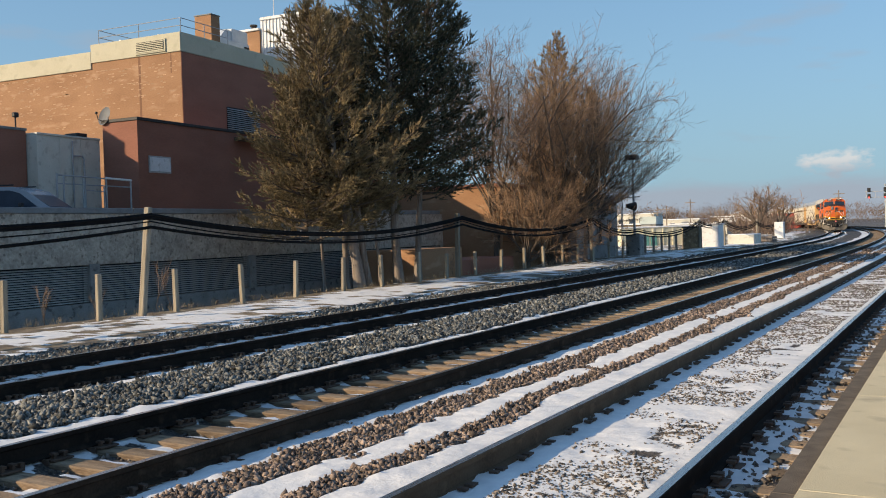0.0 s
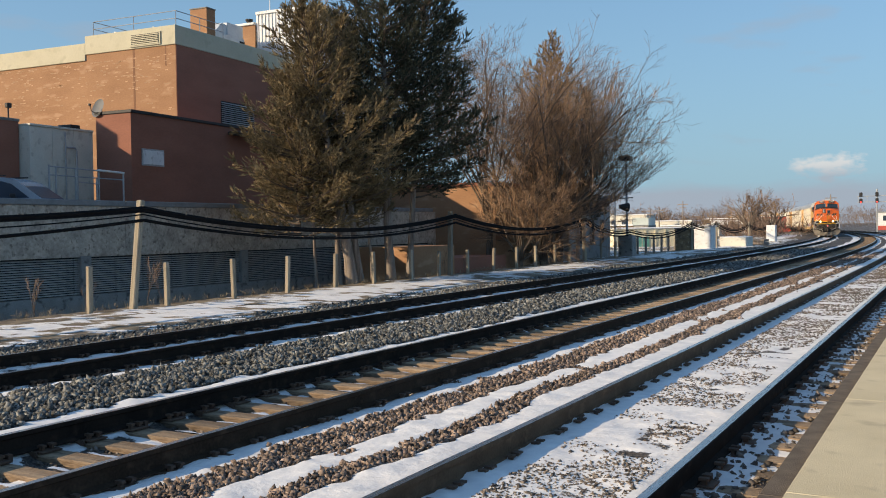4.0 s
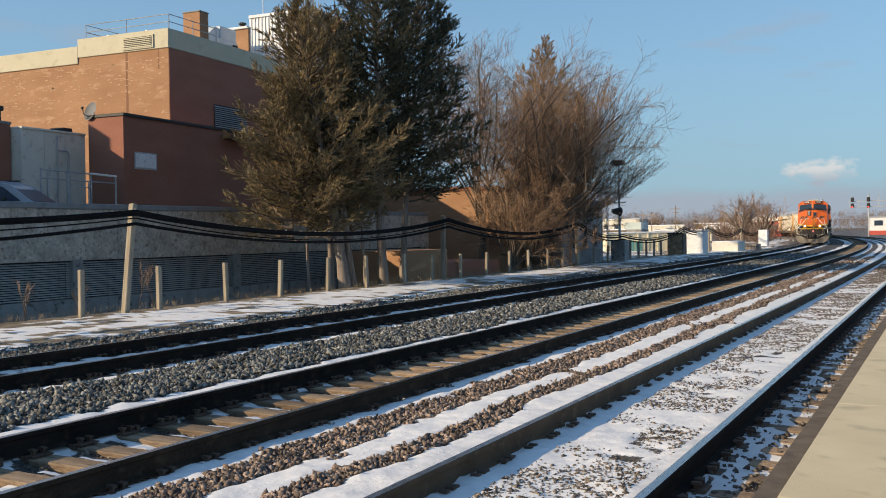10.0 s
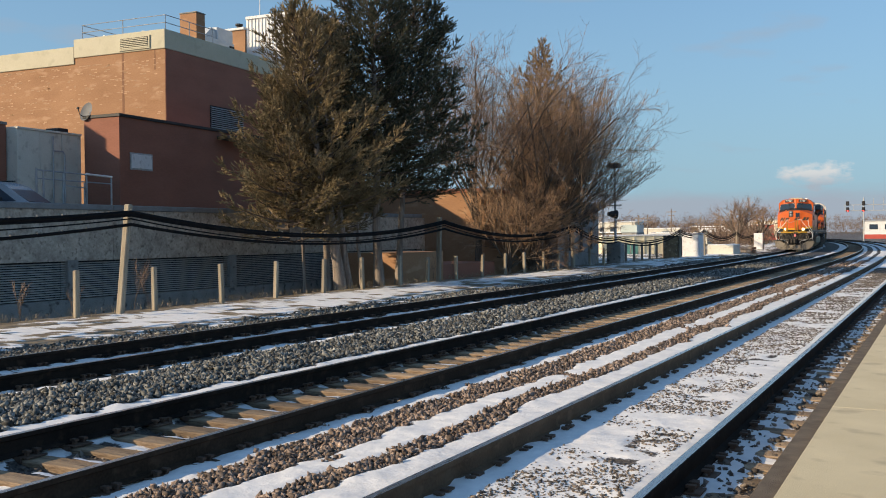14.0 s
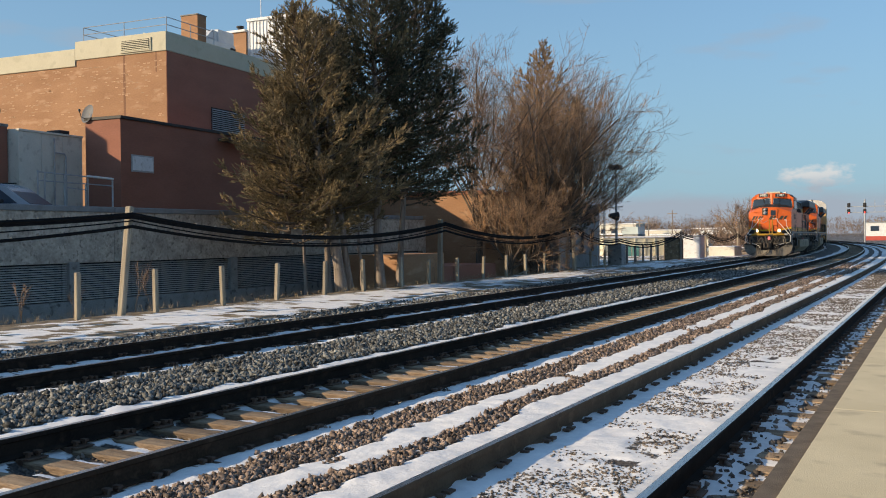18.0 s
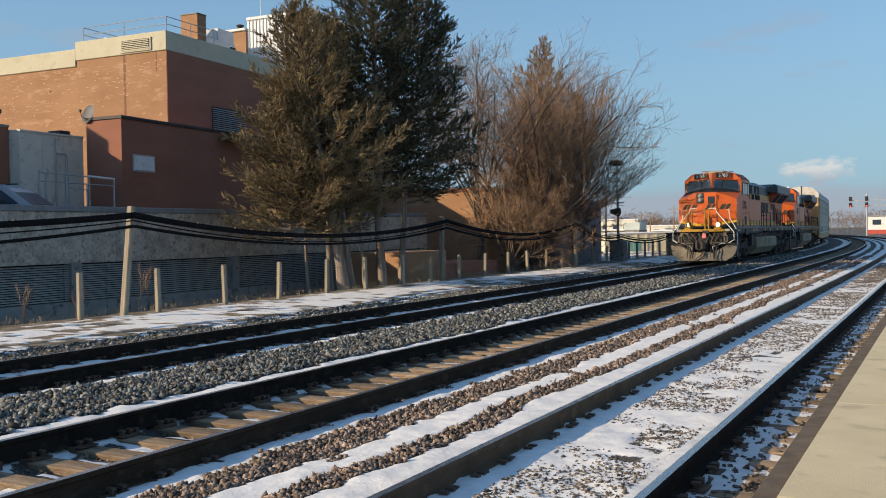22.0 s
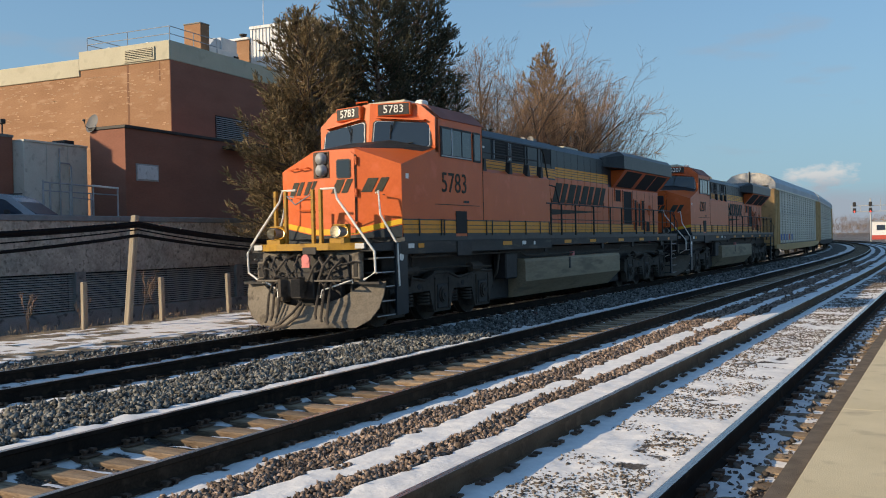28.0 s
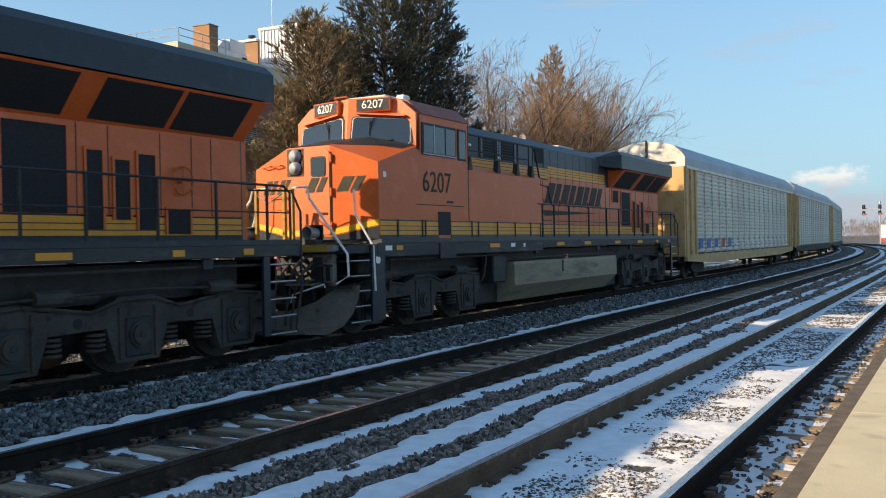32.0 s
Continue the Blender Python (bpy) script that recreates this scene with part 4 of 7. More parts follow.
GREY_RENDER = surf("weathered grey masonry", (0.20, 0.19, 0.185), (0.33, 0.32, 0.31), 1.1, 0.9, 0.3, spot=(0.15, 0.145, 0.14), fine=22)
gh = thing("grey_building", "grey masonry building with tall narrow windows", "building")
part("wall", Shape().box(-29, 50.5, -1.2, -20, 57.7, 3.3), GREY_RENDER, gh)
part("cornice", Shape().box(-29.1, 50.4, 3.3, -19.85, 57.8, 3.62, 0.03), CONC_DARK, gh)
for y in (52.2, 54.3, 56.1):
    w = part("window", Shape().box(-20.02, y - 0.28, 0.65, -19.96, y + 0.28, 2.05), DARK, gh, "tall narrow dark window")
    part("frame", Shape().box(-19.97, y - 0.33, 0.58, -19.92, y - 0.28, 2.1).box(-19.97, y + 0.28, 0.58, -19.92, y + 0.33, 2.1).box(-19.97, y - 0.33, 2.05, -19.92, y + 0.33, 2.12).box(-19.97, y - 0.36, 0.56, -19.88, y + 0.36, 0.64), GREY_RENDER, w)

TAN = surf("cream painted block wall", (0.64, 0.57, 0.40), (0.74, 0.68, 0.50), 1.2, 0.85, 0.1, spot=(0.45, 0.40, 0.30))
GREEN = surf("green painted door", (0.10, 0.28, 0.24), (0.16, 0.36, 0.31), 2, 0.6, 0.05)
tan = thing("low_cream_building", "low cream building with green doors and snow on its roof", "building", pose(-28.0, 82.0, 0, 0, 0, 35))
part("wall", Shape().box(0, 0, -1.2, 6.5, 11, 1.38), TAN, tan)
part("roof_snow", Shape().box(-0.1, -0.1, 1.38, 6.6, 11.1, 1.52, 0.05), SNOW, tan)
for x in (1.95, 2.7, 5.8):
    part("door", Shape().box(x, -0.04, -0.5, x + 0.62, 0.02, 0.62), GREEN, tan, "green door")
for k in range(7):
    part("pilaster", Shape().box(0.05 + 0.95 * k, -0.06, -1.2, 0.17 + 0.95 * k, 0.0, 1.38), TAN, tan)
for k in range(11):
    y = 61.0 + 1.9 * k
    s = solid("dark_post", Shape().box(-0.07, -0.07, -0.3, 0.07, 0.07, 1.15, 0.015), BARK, "dark timber post in front of a cream wall", "post", "dark posts by the cream wall")
    s.matrix_basis = pose(-19.2, y, -0.25, 0, rng.uniform(-2, 2), 0)

lamp = thing("floodlight_mast", "grey lattice mast with a floodlight and a loudspeaker horn", "lamp post", pose(-17.8, 54.5, -0.25))
part("pole", Shape().cyl((0, 0, 0), (-0.02, 0, 6.0), 0.09, 8, 0.06), GALV, lamp)
part("lamp_head", Shape().box(-0.35, -0.5, 5.9, 0.3, 0.35, 6.2, 0.05), BLACK, lamp, "black floodlight head")
part("arm", Shape().box(-0.5, -0.04, 4.9, 0.5, 0.04, 4.96).box(-0.4, -0.04, 3.6, 0.4, 0.04, 3.66), GALV, lamp)
part("horn", Shape().cyl((0.1, -0.1, 3.05), (-0.3, -0.5, 3.1), 0.28, 12, 0.12), BLACK, lamp, "black loudspeaker horn")
part("cabinet", Shape().box(-0.45, -0.4, 0, 0.45, 0.4, 1.35, 0.04), CONC_DARK, lamp, "dark metal cabinet at its foot")
lat = thing("lattice_mast", "slim lattice mast behind the floodlight", "mast", pose(-18.6, 54.2, -0.25))
lg = Shape()
for dx, dy in ((-0.25, -0.25), (0.25, -0.25), (0, 0.25)):
    lg.tube([(dx, dy, 0), (dx, dy, 5.2)], 0.025, 4)
for i in range(12):
    z = 0.4 * i
    lg.tube([(-0.25, -0.25, z), (0.25, -0.25, z + 0.4)], 0.014, 4).tube([(0.25, -0.25, z), (0, 0.25, z + 0.4)], 0.014, 4).tube([(0, 0.25, z), (-0.25, -0.25, z + 0.4)], 0.014, 4)
part("lattice", lg, GALV, lat)

# huts, boxes and timber by the line
hut = thing("relay_hut", "white trackside relay hut with a grey end", "hut", pose(-17.6, 71.5, -0.35))
part("body", Shape().box(-0.9, 0, 0, 0.9, 1.5, 1.85, 0.03), WHITE, hut)
part("side_panel", Shape().box(-0.85, -0.05, 0.1, 0.85, 0.0, 1.8), WHITE, hut)
part("roof", Shape().box(-1.0, -0.1, 1.85, 1.0, 1.6, 1.95, 0.03), GALV, hut)
part("base", Shape().box(-1.0, -0.1, -0.3, 1.0, 1.6, 0.02), CONC_DARK, hut)
RUSTY = surf("rust-stained casing", (0.07, 0.05, 0.035), (0.26, 0.18, 0.10), 2.5, 0.9, 0.4, spot=(0.35, 0.28, 0.2))
tank = thing("rusty_cabinet", "rust-stained tall equipment cabinet", "cabinet", pose(-17.9, 68.3, -0.35))
part("body", Shape().box(-0.6, -0.5, 0, 0.5, 0.9, 1.7, 0.08), RUSTY, tank)
part("lid", Shape().box(-0.65, -0.55, 1.7, 0.55, 0.95, 1.8, 0.04), BLACK, tank)
chest = thing("pale_chest", "pale grey storage chest with a snowy lid", "box", pose(-16.9, 80.5, -0.4))
part("body", Shape().box(-1.2, 0, 0, 1.0, 3.0, 0.95, 0.04), PANEL_GREY, chest)
part("snow", Shape().box(-1.2, 0, 0.95, 1.0, 3.0, 1.02, 0.03), SNOW, chest)
stack = thing("timber_stack", "stack of dark old ties", "timber stack", pose(-16.8, 86.5, -0.4))
for k in range(9):
    part("old_tie", Shape().box(-1.2, 0.28 * (k % 3) * 3, 0.24 * (k // 3), 1.3, 0.28 * (k % 3) * 3 + 0.7, 0.24 * (k // 3) + 0.2, 0.02), BARK, stack)
box = thing("white_relay_box", "small white relay box on a post", "relay box", pose(-17.0, 99.0, -0.45))
part("body", Shape().box(-0.45, -0.4, 0.3, 0.45, 0.4, 2.0, 0.04), WHITE, box)
part("leg", Shape().box(-0.3, -0.2, 0, 0.3, 0.2, 0.3), CONC_DARK, box)
for k, (x, y, h) in enumerate(((-17.3, 68.0, 1.9), (-17.2, 75.5, 2.0), (-17.9, 92, 1.9), (-18.6, 108, 2.1), (-20.3, 119, 2.2), (-21.2, 126, 2.2))):
    s = solid("line_post", Shape().cyl((0, 0, -0.3), (0, 0, h + 0.3), 0.09, 7, 0.07), WOOD_POST, "weathered round post carrying slack cables", "post", "cable posts along the bend")
    s.matrix_basis = pose(x, y, -0.3)
chain = [(-17.66, 47.0, 2.0), (-17.6, 54.4, 1.3), (-17.3, 68.0, 1.75), (-17.2, 75.5, 1.75), (-17.9, 92, 1.6), (-18.6, 108, 1.7), (-20.3, 119, 1.8)]
for dz, r in ((0.0, 0.05), (-0.16, 0.04), (0.12, 0.03)):
    pts = []
    for a, b in zip(chain, chain[1:]):
        pts += sag((a[0], a[1], a[2] + dz), (b[0], b[1], b[2] + dz), 0.08 * (b[1] - a[1]) ** 0.7, 12)[0 if not pts else 1:]
    solid("far_cable", Shape().tube(pts, r, 5), CABLE, "black cables drooping between trackside posts", "cable", "cables along the bend")


# ---- trees ----
def blades(name, centres, outward, count, length, width, seed, material, parent, label):
    """Sprays of small pointed leaves round each centre."""
    r = np.random.RandomState(seed)
    n = len(centres) * count
    c = np.repeat(np.asarray(centres), count, 0) + r.randn(n, 3) * length * 0.33
    d = np.repeat(np.asarray(outward), count, 0) + r.randn(n, 3) * 0.65 + np.array([0, 0, 0.25])
    d /= np.linalg.norm(d, axis=1)[:, None]
    s = np.cross(d, r.randn(n, 3))
    s /= np.linalg.norm(s, axis=1)[:, None] + 1e-6
    ln = length * (0.6 + 0.8 * r.rand(n, 1))
    wd = width * (0.6 + 0.8 * r.rand(n, 1))
    v = np.stack([c, c + d * ln * 0.45 + s * wd, c + d * ln, c + d * ln * 0.5 - s * wd], 1).reshape(-1, 3)
    me = bpy.data.meshes.new(name)
    me.vertices.add(len(v))
    me.vertices.foreach_set("co", v.ravel())
    me.loops.add(n * 4)
    me.loops.foreach_set("vertex_index", np.arange(n * 4))
    me.polygons.add(n)
    me.polygons.foreach_set("loop_start", np.arange(n) * 4)
    me.update()
    me.materials.append(material)
    ob = part(name, me, None, parent, label)
    return ob


def sprays(name, roots, along, count, length, leaf, width, seed, material, parent, label):
    """Feathery sprays: along each short shoot sit many narrow leaves that point forwards and out."""
    r = np.random.RandomState(seed)
    m = len(roots)
    n = m * count
    d = np.asarray(along, float) + r.randn(m, 3) * 0.25
    d /= np.linalg.norm(d, axis=1)[:, None]
    ln = length * (0.55 + 0.9 * r.rand(m, 1))
    q = np.tile((np.arange(count) + 0.5) / count, m)[:, None]
    d, ln, c = np.repeat(d, count, 0), np.repeat(ln, count, 0), np.repeat(np.asarray(roots, float), count, 0)
    side = np.cross(d, r.randn(n, 3))
    side /= np.linalg.norm(side, axis=1)[:, None] + 1e-6
    p = c + d * ln * q
    out = d + side * (0.75 - 0.45 * q)
    out /= np.linalg.norm(out, axis=1)[:, None]
    lf = leaf * (0.55 + 0.7 * r.rand(n, 1)) * (1.15 - 0.55 * q)
    w = np.cross(out, r.randn(n, 3))
    w /= np.linalg.norm(w, axis=1)[:, None] + 1e-6
    w *= width * (0.7 + 0.6 * r.rand(n, 1))
    v = np.stack([p - w, p + w, p + out * lf], 1).reshape(-1, 3)
    me = bpy.data.meshes.new(name)
    me.vertices.add(len(v))
    me.vertices.foreach_set("co", v.ravel())
    me.loops.add(n * 3)
    me.loops.foreach_set("vertex_index", np.arange(n * 3))
    me.polygons.add(n)
    me.polygons.foreach_set("loop_start", np.arange(n) * 3)
    me.update()
    me.materials.append(material)
    return part(name, me, None, parent, label)


def cedar(x, y, height, radius, base, lean, seed, trunks, material, profile, dense=1.0, shade="olive-brown"):
    """An old red cedar: bare stringy trunks below, and a crown of tapering boughs, each a plume of short rising sprays."""
    r = random.Random(seed)
    t = thing("cedar_tree", "tall ragged %s cedar with bare stringy trunks" % shade, "tree", pose(x, y, -0.3 if x > -19.2 else -0.6), "cedars by the fence")

    def axis(h):
        k = h / height
        return Vector((lean[0] * k, lean[1] * k, h))

    for dx, dy, rad, top in trunks:
        pts = [Vector((dx * (1 + 0.6 * i / 8), dy * (1 + 0.6 * i / 8), 0)) + axis(top * i / 8) + Vector((r.uniform(-0.05, 0.05), r.uniform(-0.05, 0.05), 0)) for i in range(9)]
        pts[0].z = -0.4
        part("trunk", fluted(pts, [rad * (1.35 if i == 0 else 1 - 0.085 * i) for i in range(9)], r), BARK, t, "pale stringy trunk", smooth=True)
    limbs = Shape()
    roots, along = [], []
    n = int(19 * (height - base) * dense)
    for i in range(n):
        k = (i + r.random()) / n
        a = 2.4 * i + r.uniform(-0.5, 0.5)
        ln = max(0.35, radius * profile(k) * r.choice((0.5, 0.72, 0.85, 0.95, 1.0, 1.12)) * r.uniform(0.93, 1.07))
        p, d = axis(base + (height - base) * k - 0.25 * ln), r.uniform(-0.1, 0.22) + 0.75 * k ** 1.5
        pts = [p]
        for j in range(6):
            e = d + 0.085 * j
            p = p + Vector((math.cos(a) * math.cos(e), math.sin(a) * math.cos(e), math.sin(e))) * ln / 6 + Vector((r.uniform(-1, 1), r.uniform(-1, 1), r.uniform(-0.6, 0.6))) * 0.035
            pts.append(p)
        limbs.tube(pts, [0.04 * (1 - 0.14 * j) for j in range(7)], 4, caps=False)
        m = max(4, int(ln / 0.085))
        for j in range(m):
            q = 0.2 + 0.8 * (j + r.random()) / m
            f = min(q, 0.999) * 6
            b = int(f)
            o = pts[b].lerp(pts[b + 1], f - b)
            tip = (pts[b + 1] - pts[b]).normalized()
            out = tip.cross(Vector((r.uniform(-1, 1), r.uniform(-1, 1), r.uniform(-1, 1)))).normalized()
            shoot = (tip * 0.8 + out * 0.7 + Vector((0, 0, 0.22))).normalized()
            reach = (0.16 + 0.46 * (1 - q) ** 0.7 * min(1.0, ln / 1.6)) * r.uniform(0.6, 1.25)
            for g in (0.3, 0.62, 0.95):
                roots.append(o + shoot * reach * g)
                along.append(shoot + tip * 0.3 + Vector((r.uniform(-0.35, 0.35), r.uniform(-0.35, 0.35), r.uniform(-0.15, 0.4))))
    part("bough", limbs, BOUGH, t)
    sprays("crown", roots, along, 17, 0.21, 0.085, 0.0145, seed, material, t, "ragged %s cedar foliage" % shade)
    return t


def fluted(pts, rs, r):
    """A trunk with ropy ridges and hollows."""
    g = Shape()
    n = 14
    ridge = [1 + 0.22 * math.sin(3 * j + 1.3) * r.uniform(0.5, 1) + r.uniform(-0.07, 0.07) for j in range(n)]
    for i, p in enumerate(pts):
        for j in range(n):
            a = 2 * math.pi * j / n + 0.12 * i
            q = rs[i] * ridge[j] * r.uniform(0.95, 1.05)
            g.v.append((p.x + q * math.cos(a), p.y + q * math.sin(a), p.z))
    for i in range(len(pts) - 1):
        for j in range(n):
            g.f.append((i * n + j, i * n + (j + 1) % n, (i + 1) * n + (j + 1) % n, (i + 1) * n + j))
            g.k.append(0)
    return g


def full(k):
    return max(0.1, min(1.0, 0.72 + 1.5 * k) * (1 - k) ** 0.6 * 1.2)


def broad(k):
    return max(0.1, min(1.0, 0.7 + 1.2 * k) * (1 - k) ** 0.42 * 1.12)


cedar(-18.9, 26.95, 9.7, 2.9, 3.4, (-0.8, -1.6), 21, ((0, 0, 0.2, 7.5), (0.1, 0.38, 0.14, 6.5), (0.15, 1.0, 0.07, 3.4)), NEEDLE, broad)
cedar(-18.9, 29.4, 13.0, 3.2, 4.3, (0.1, -0.6), 22, ((0, 0, 0.17, 9), (-0.15, 0.22, 0.1, 7)), NEEDLE_DARK, full, shade="dark green")
cedar(-18.9, 30.7, 12.6, 3.0, 3.7, (0.2, 1.5), 23, ((0, 0, 0.14, 8), (-0.2, 0.25, 0.08, 6)), NEEDLE_DARK, broad, shade="dark green")
cedar(-20.2, 25.9, 7.6, 2.8, 2.7, (0.1, -0.9), 24, ((0, 0.6, 0.07, 5),), NEEDLE, full)
cedar(-20.2, 27.9, 10.2, 3.1, 2.8, (-0.2, 0.1), 26, ((0, 0, 0.12, 8),), NEEDLE, broad)
cedar(-20.9, 48.6, 13.3, 2.9, 3.0, (0.3, 1.2), 25, ((0, 0, 0.2, 9),), NEEDLE_RUSSET, lambda k: broad(k) * (0.8 + 0.25 * math.sin(11 * k)), 0.6, "russet-brown")
cedar(-20.0, 51.6, 10.4, 2.1, 3.0, (0.3, 1.2), 27, ((0, 0, 0.14, 8),), NEEDLE_DARK, broad, 0.7, "dark green")


def whip_tree(label, x, y, height, seed, material, stems, fan, trunk_r, lean=(0.0, 0.0), sub=(6, 6, 4), start=0.3):
    """A leafless tree of long straight whips: stems fan out near the ground and branch again at narrow angles."""
    r = random.Random(seed)
    t = thing("bare_tree", label, "tree", pose(x, y, -0.3), "bare trees by the line")
    wood, twigs = Shape(), Shape()

    def grow(p, d, ln, rad, lev):
        pts, q = [p], p
        steps = 5 if lev < 2 else 3
        for i in range(steps):
            d = (d + Vector((r.uniform(-1, 1), r.uniform(-1, 1), r.uniform(-0.5, 0.85))) * (0.3 if lev < 1 else 0.22 if lev < 2 else 0.15)).normalized()
            q = q + d * ln / steps
            pts.append(q)
        (wood if lev < 2 else twigs).tube(pts, [rad * (1 - 0.6 * i / steps) for i in range(steps + 1)], 6 if lev < 1 else 4 if lev < 2 else 3, caps=False)
        if lev >= len(sub):
            return
        for i in range(sub[lev] + r.randint(-1, 1)):
            f = r.uniform(0.25, 0.98)
            b = min(int(f * steps), steps - 1)
            dd = (pts[b + 1] - pts[b]).normalized()
            a = r.uniform(0, 2 * math.pi)
            ref = dd.orthogonal().normalized()
            tilt = r.uniform(0.35, 0.95)
            nd = dd * math.cos(tilt) + (ref * math.cos(a) + dd.cross(ref) * math.sin(a)) * math.sin(tilt)
            grow(pts[b].lerp(pts[b + 1], f * steps - b), nd.normalized(), ln * (1.15 - 0.55 * f) * r.uniform(0.42, 0.64), max(0.0078, rad * (1 - 0.55 * f) * 0.42), lev + 1)

    top = Vector((lean[0], lean[1], 1)) * height * start
    if start > 0.05:
        wood.tube([(0, 0, -0.4), tuple(top * 0.5), tuple(top)], [trunk_r * 1.3, trunk_r, trunk_r * 0.85], 8)
    for i in range(stems):
        a = 2 * math.pi * (i + r.uniform(-0.3, 0.3)) / stems
        tilt = fan * r.uniform(0.15, 1.0)
        d = Vector((math.cos(a) * math.sin(tilt) + lean[0], math.sin(a) * math.sin(tilt) + lean[1], math.cos(tilt)))
        f = r.uniform(0.6, 1.0)
        grow(top * f + Vector((0, 0, -0.2 * (1 - f))), d.normalized(), height * (1 - start * f) * r.uniform(0.62, 0.85), trunk_r * r.uniform(0.28, 0.48), 0)
    part("bough", wood, BOUGH, t)
    part("crown", twigs, material, t, "fine leafless whips")
    return t


def bare_tree(name, label, x, y, height, spread_out, seed, material, trunk_r, depth=6, upright=0.5, lean=(0, 0), kids=(3, 4), start=0.22, wide=1.0, thin=0.006):
    """A leafless tree: limbs that fork again and again into fine twigs."""
    r = random.Random(seed)
    t = thing(name, label, "tree", pose(x, y, -0.3), "bare trees by the line")
    wood, twigs = Shape(), Shape()

    def grow(p, d, ln, rad, lev):
        pts, q = [p], p
        for i in range(3):
            d = (d + Vector((r.uniform(-1, 1), r.uniform(-1, 1), r.uniform(-0.6, 1) * upright)) * 0.22).normalized()
            q = q + d * ln / 3
            pts.append(q)
        (wood if lev < 3 else twigs).tube(pts, [rad, rad * 0.85, rad * 0.72, rad * 0.6], 6 if lev < 2 else 3, caps=False)
        if lev >= depth:
            return
        for i in range(r.randint(*kids)):
            a = r.uniform(0, 2 * math.pi)
            tilt = r.uniform(0.35, 0.85) * spread_out
            ref = d.orthogonal().normalized()
            side = ref * math.cos(a) + d.cross(ref) * math.sin(a)
            nd = (d * math.cos(tilt) + side * math.sin(tilt) + Vector((0, 0, 0.12 * upright))).normalized()
            f = r.uniform(0.45, 1.0)
            b = min(int(f * 3), 2)
            grow(pts[b].lerp(pts[b + 1], f * 3 - b), nd, ln * r.uniform(0.55, 0.85), max(thin, rad * 0.55), lev + 1)

    base = Vector((0, 0, -0.2))
    grow(base, Vector((lean[0], lean[1], 1)).normalized(), height * start, trunk_r, 0)
    k = height / max(v[2] for v in twigs.v)
    for g in (wood, twigs):
        g.v = [(v[0] * k * wide, v[1] * k * wide, v[2] * k) for v in g.v]
    part("bough", wood, BOUGH, t)
    part("crown", twigs, material, t, "fine leafless twigs")
    return t


def fan_tree(label, x, y, crotch, top, reach, seed, material, whips, lowest, pull=(0.0, 0.0), twig=0.0085):
    """A leafless tree whose long whips sweep out from a short trunk and curve upwards to a rounded crown."""
    r = random.Random(seed)
    t = thing("bare_tree", label, "tree", pose(x, y, -0.3), "bare trees by the line")
    wood, fine = Shape(), Shape()
    wood.tube([(0, 0, -0.4), (0.05, 0.02, crotch * 0.5), (0, 0, crotch)], [0.3, 0.22, 0.2], 8)
    middle = crotch + (top - crotch) * 0.42
    limbs = []
    for i in range(16):
        a, e = 2.4 * i + r.uniform(-0.3, 0.3), r.uniform(max(lowest, 0.15), 1.45)
        d = Vector((math.cos(a) * math.cos(e), math.sin(a) * math.cos(e), math.sin(e)))
        ln = (top - crotch) * r.uniform(0.32, 0.5)
        pts = [Vector((0, 0, crotch * r.uniform(0.55, 1.0)))]
        for k in range(5):
            d = (d + Vector((r.uniform(-1, 1), r.uniform(-1, 1), r.uniform(-0.6, 0.9))) * 0.22).normalized()
            pts.append(pts[-1] + d * ln / 5)
        wood.tube(pts, [0.12 * (1 - 0.15 * k) * r.uniform(0.7, 1.1) for k in range(6)], 6, caps=False)
        limbs.append(pts)
    for i in range(whips):
        pts = r.choice(limbs)
        k = r.randint(1, 4)
        p = pts[k].lerp(pts[k + 1], r.random())
        near = (p - Vector((0, 0, crotch))).normalized()
        a, e = math.atan2(near.y, near.x) + r.gauss(0, 0.55), max(lowest, min(1.15, math.asin(max(-1, min(1, near.z))) + r.gauss(-0.1, 0.45)))
        f = r.uniform(0.8, 1.0) ** 0.7
        tip = Vector((math.cos(a) * math.cos(e) * reach, math.sin(a) * math.cos(e) * reach, middle - crotch + math.sin(e) * (top - middle))) * f + Vector((pull[0] * f, pull[1] * f, crotch))
        span = tip - p
        bow = p + span * 0.5 + Vector((r.uniform(-0.4, 0.4), r.uniform(-0.4, 0.4), -0.10 * span.length + r.uniform(-0.3, 0.3)))
        line = []
        for m in range(7):
            u = m / 6
            line.append(p * (1 - u) ** 2 + bow * 2 * u * (1 - u) + tip * u * u + Vector((r.uniform(-1, 1), r.uniform(-1, 1), r.uniform(-1, 1))) * 0.13 * u)
        fine.tube(line, [twig * (2.3 - 1.5 * m / 6) for m in range(7)], 3, caps=False)
        for m in range(r.randint(7, 12)):
            u = r.uniform(0.25, 0.95) * 6
            b = int(u)
            o = line[b].lerp(line[b + 1], u - b)
            d = (line[b + 1] - line[b]).normalized()
            side = d.cross(Vector((r.uniform(-1, 1), r.uniform(-1, 1), r.uniform(-1, 1)))).normalized()
            way = (d + side * r.uniform(0.4, 1.3) + Vector((0, 0, 0.15))).normalized()
            ln = r.uniform(0.35, 1.1) * (1.1 - 0.08 * u)
            fine.tube([o, o + way * ln * 0.5 + side * 0.03, o + (way + Vector((0, 0, 0.12))) * ln], [twig * 1.1, twig * 0.9, twig * 0.7], 3, caps=False)
    part("bough", wood, BOUGH, t)
    part("crown", fine, material, t, "fine leafless whips")
    return t


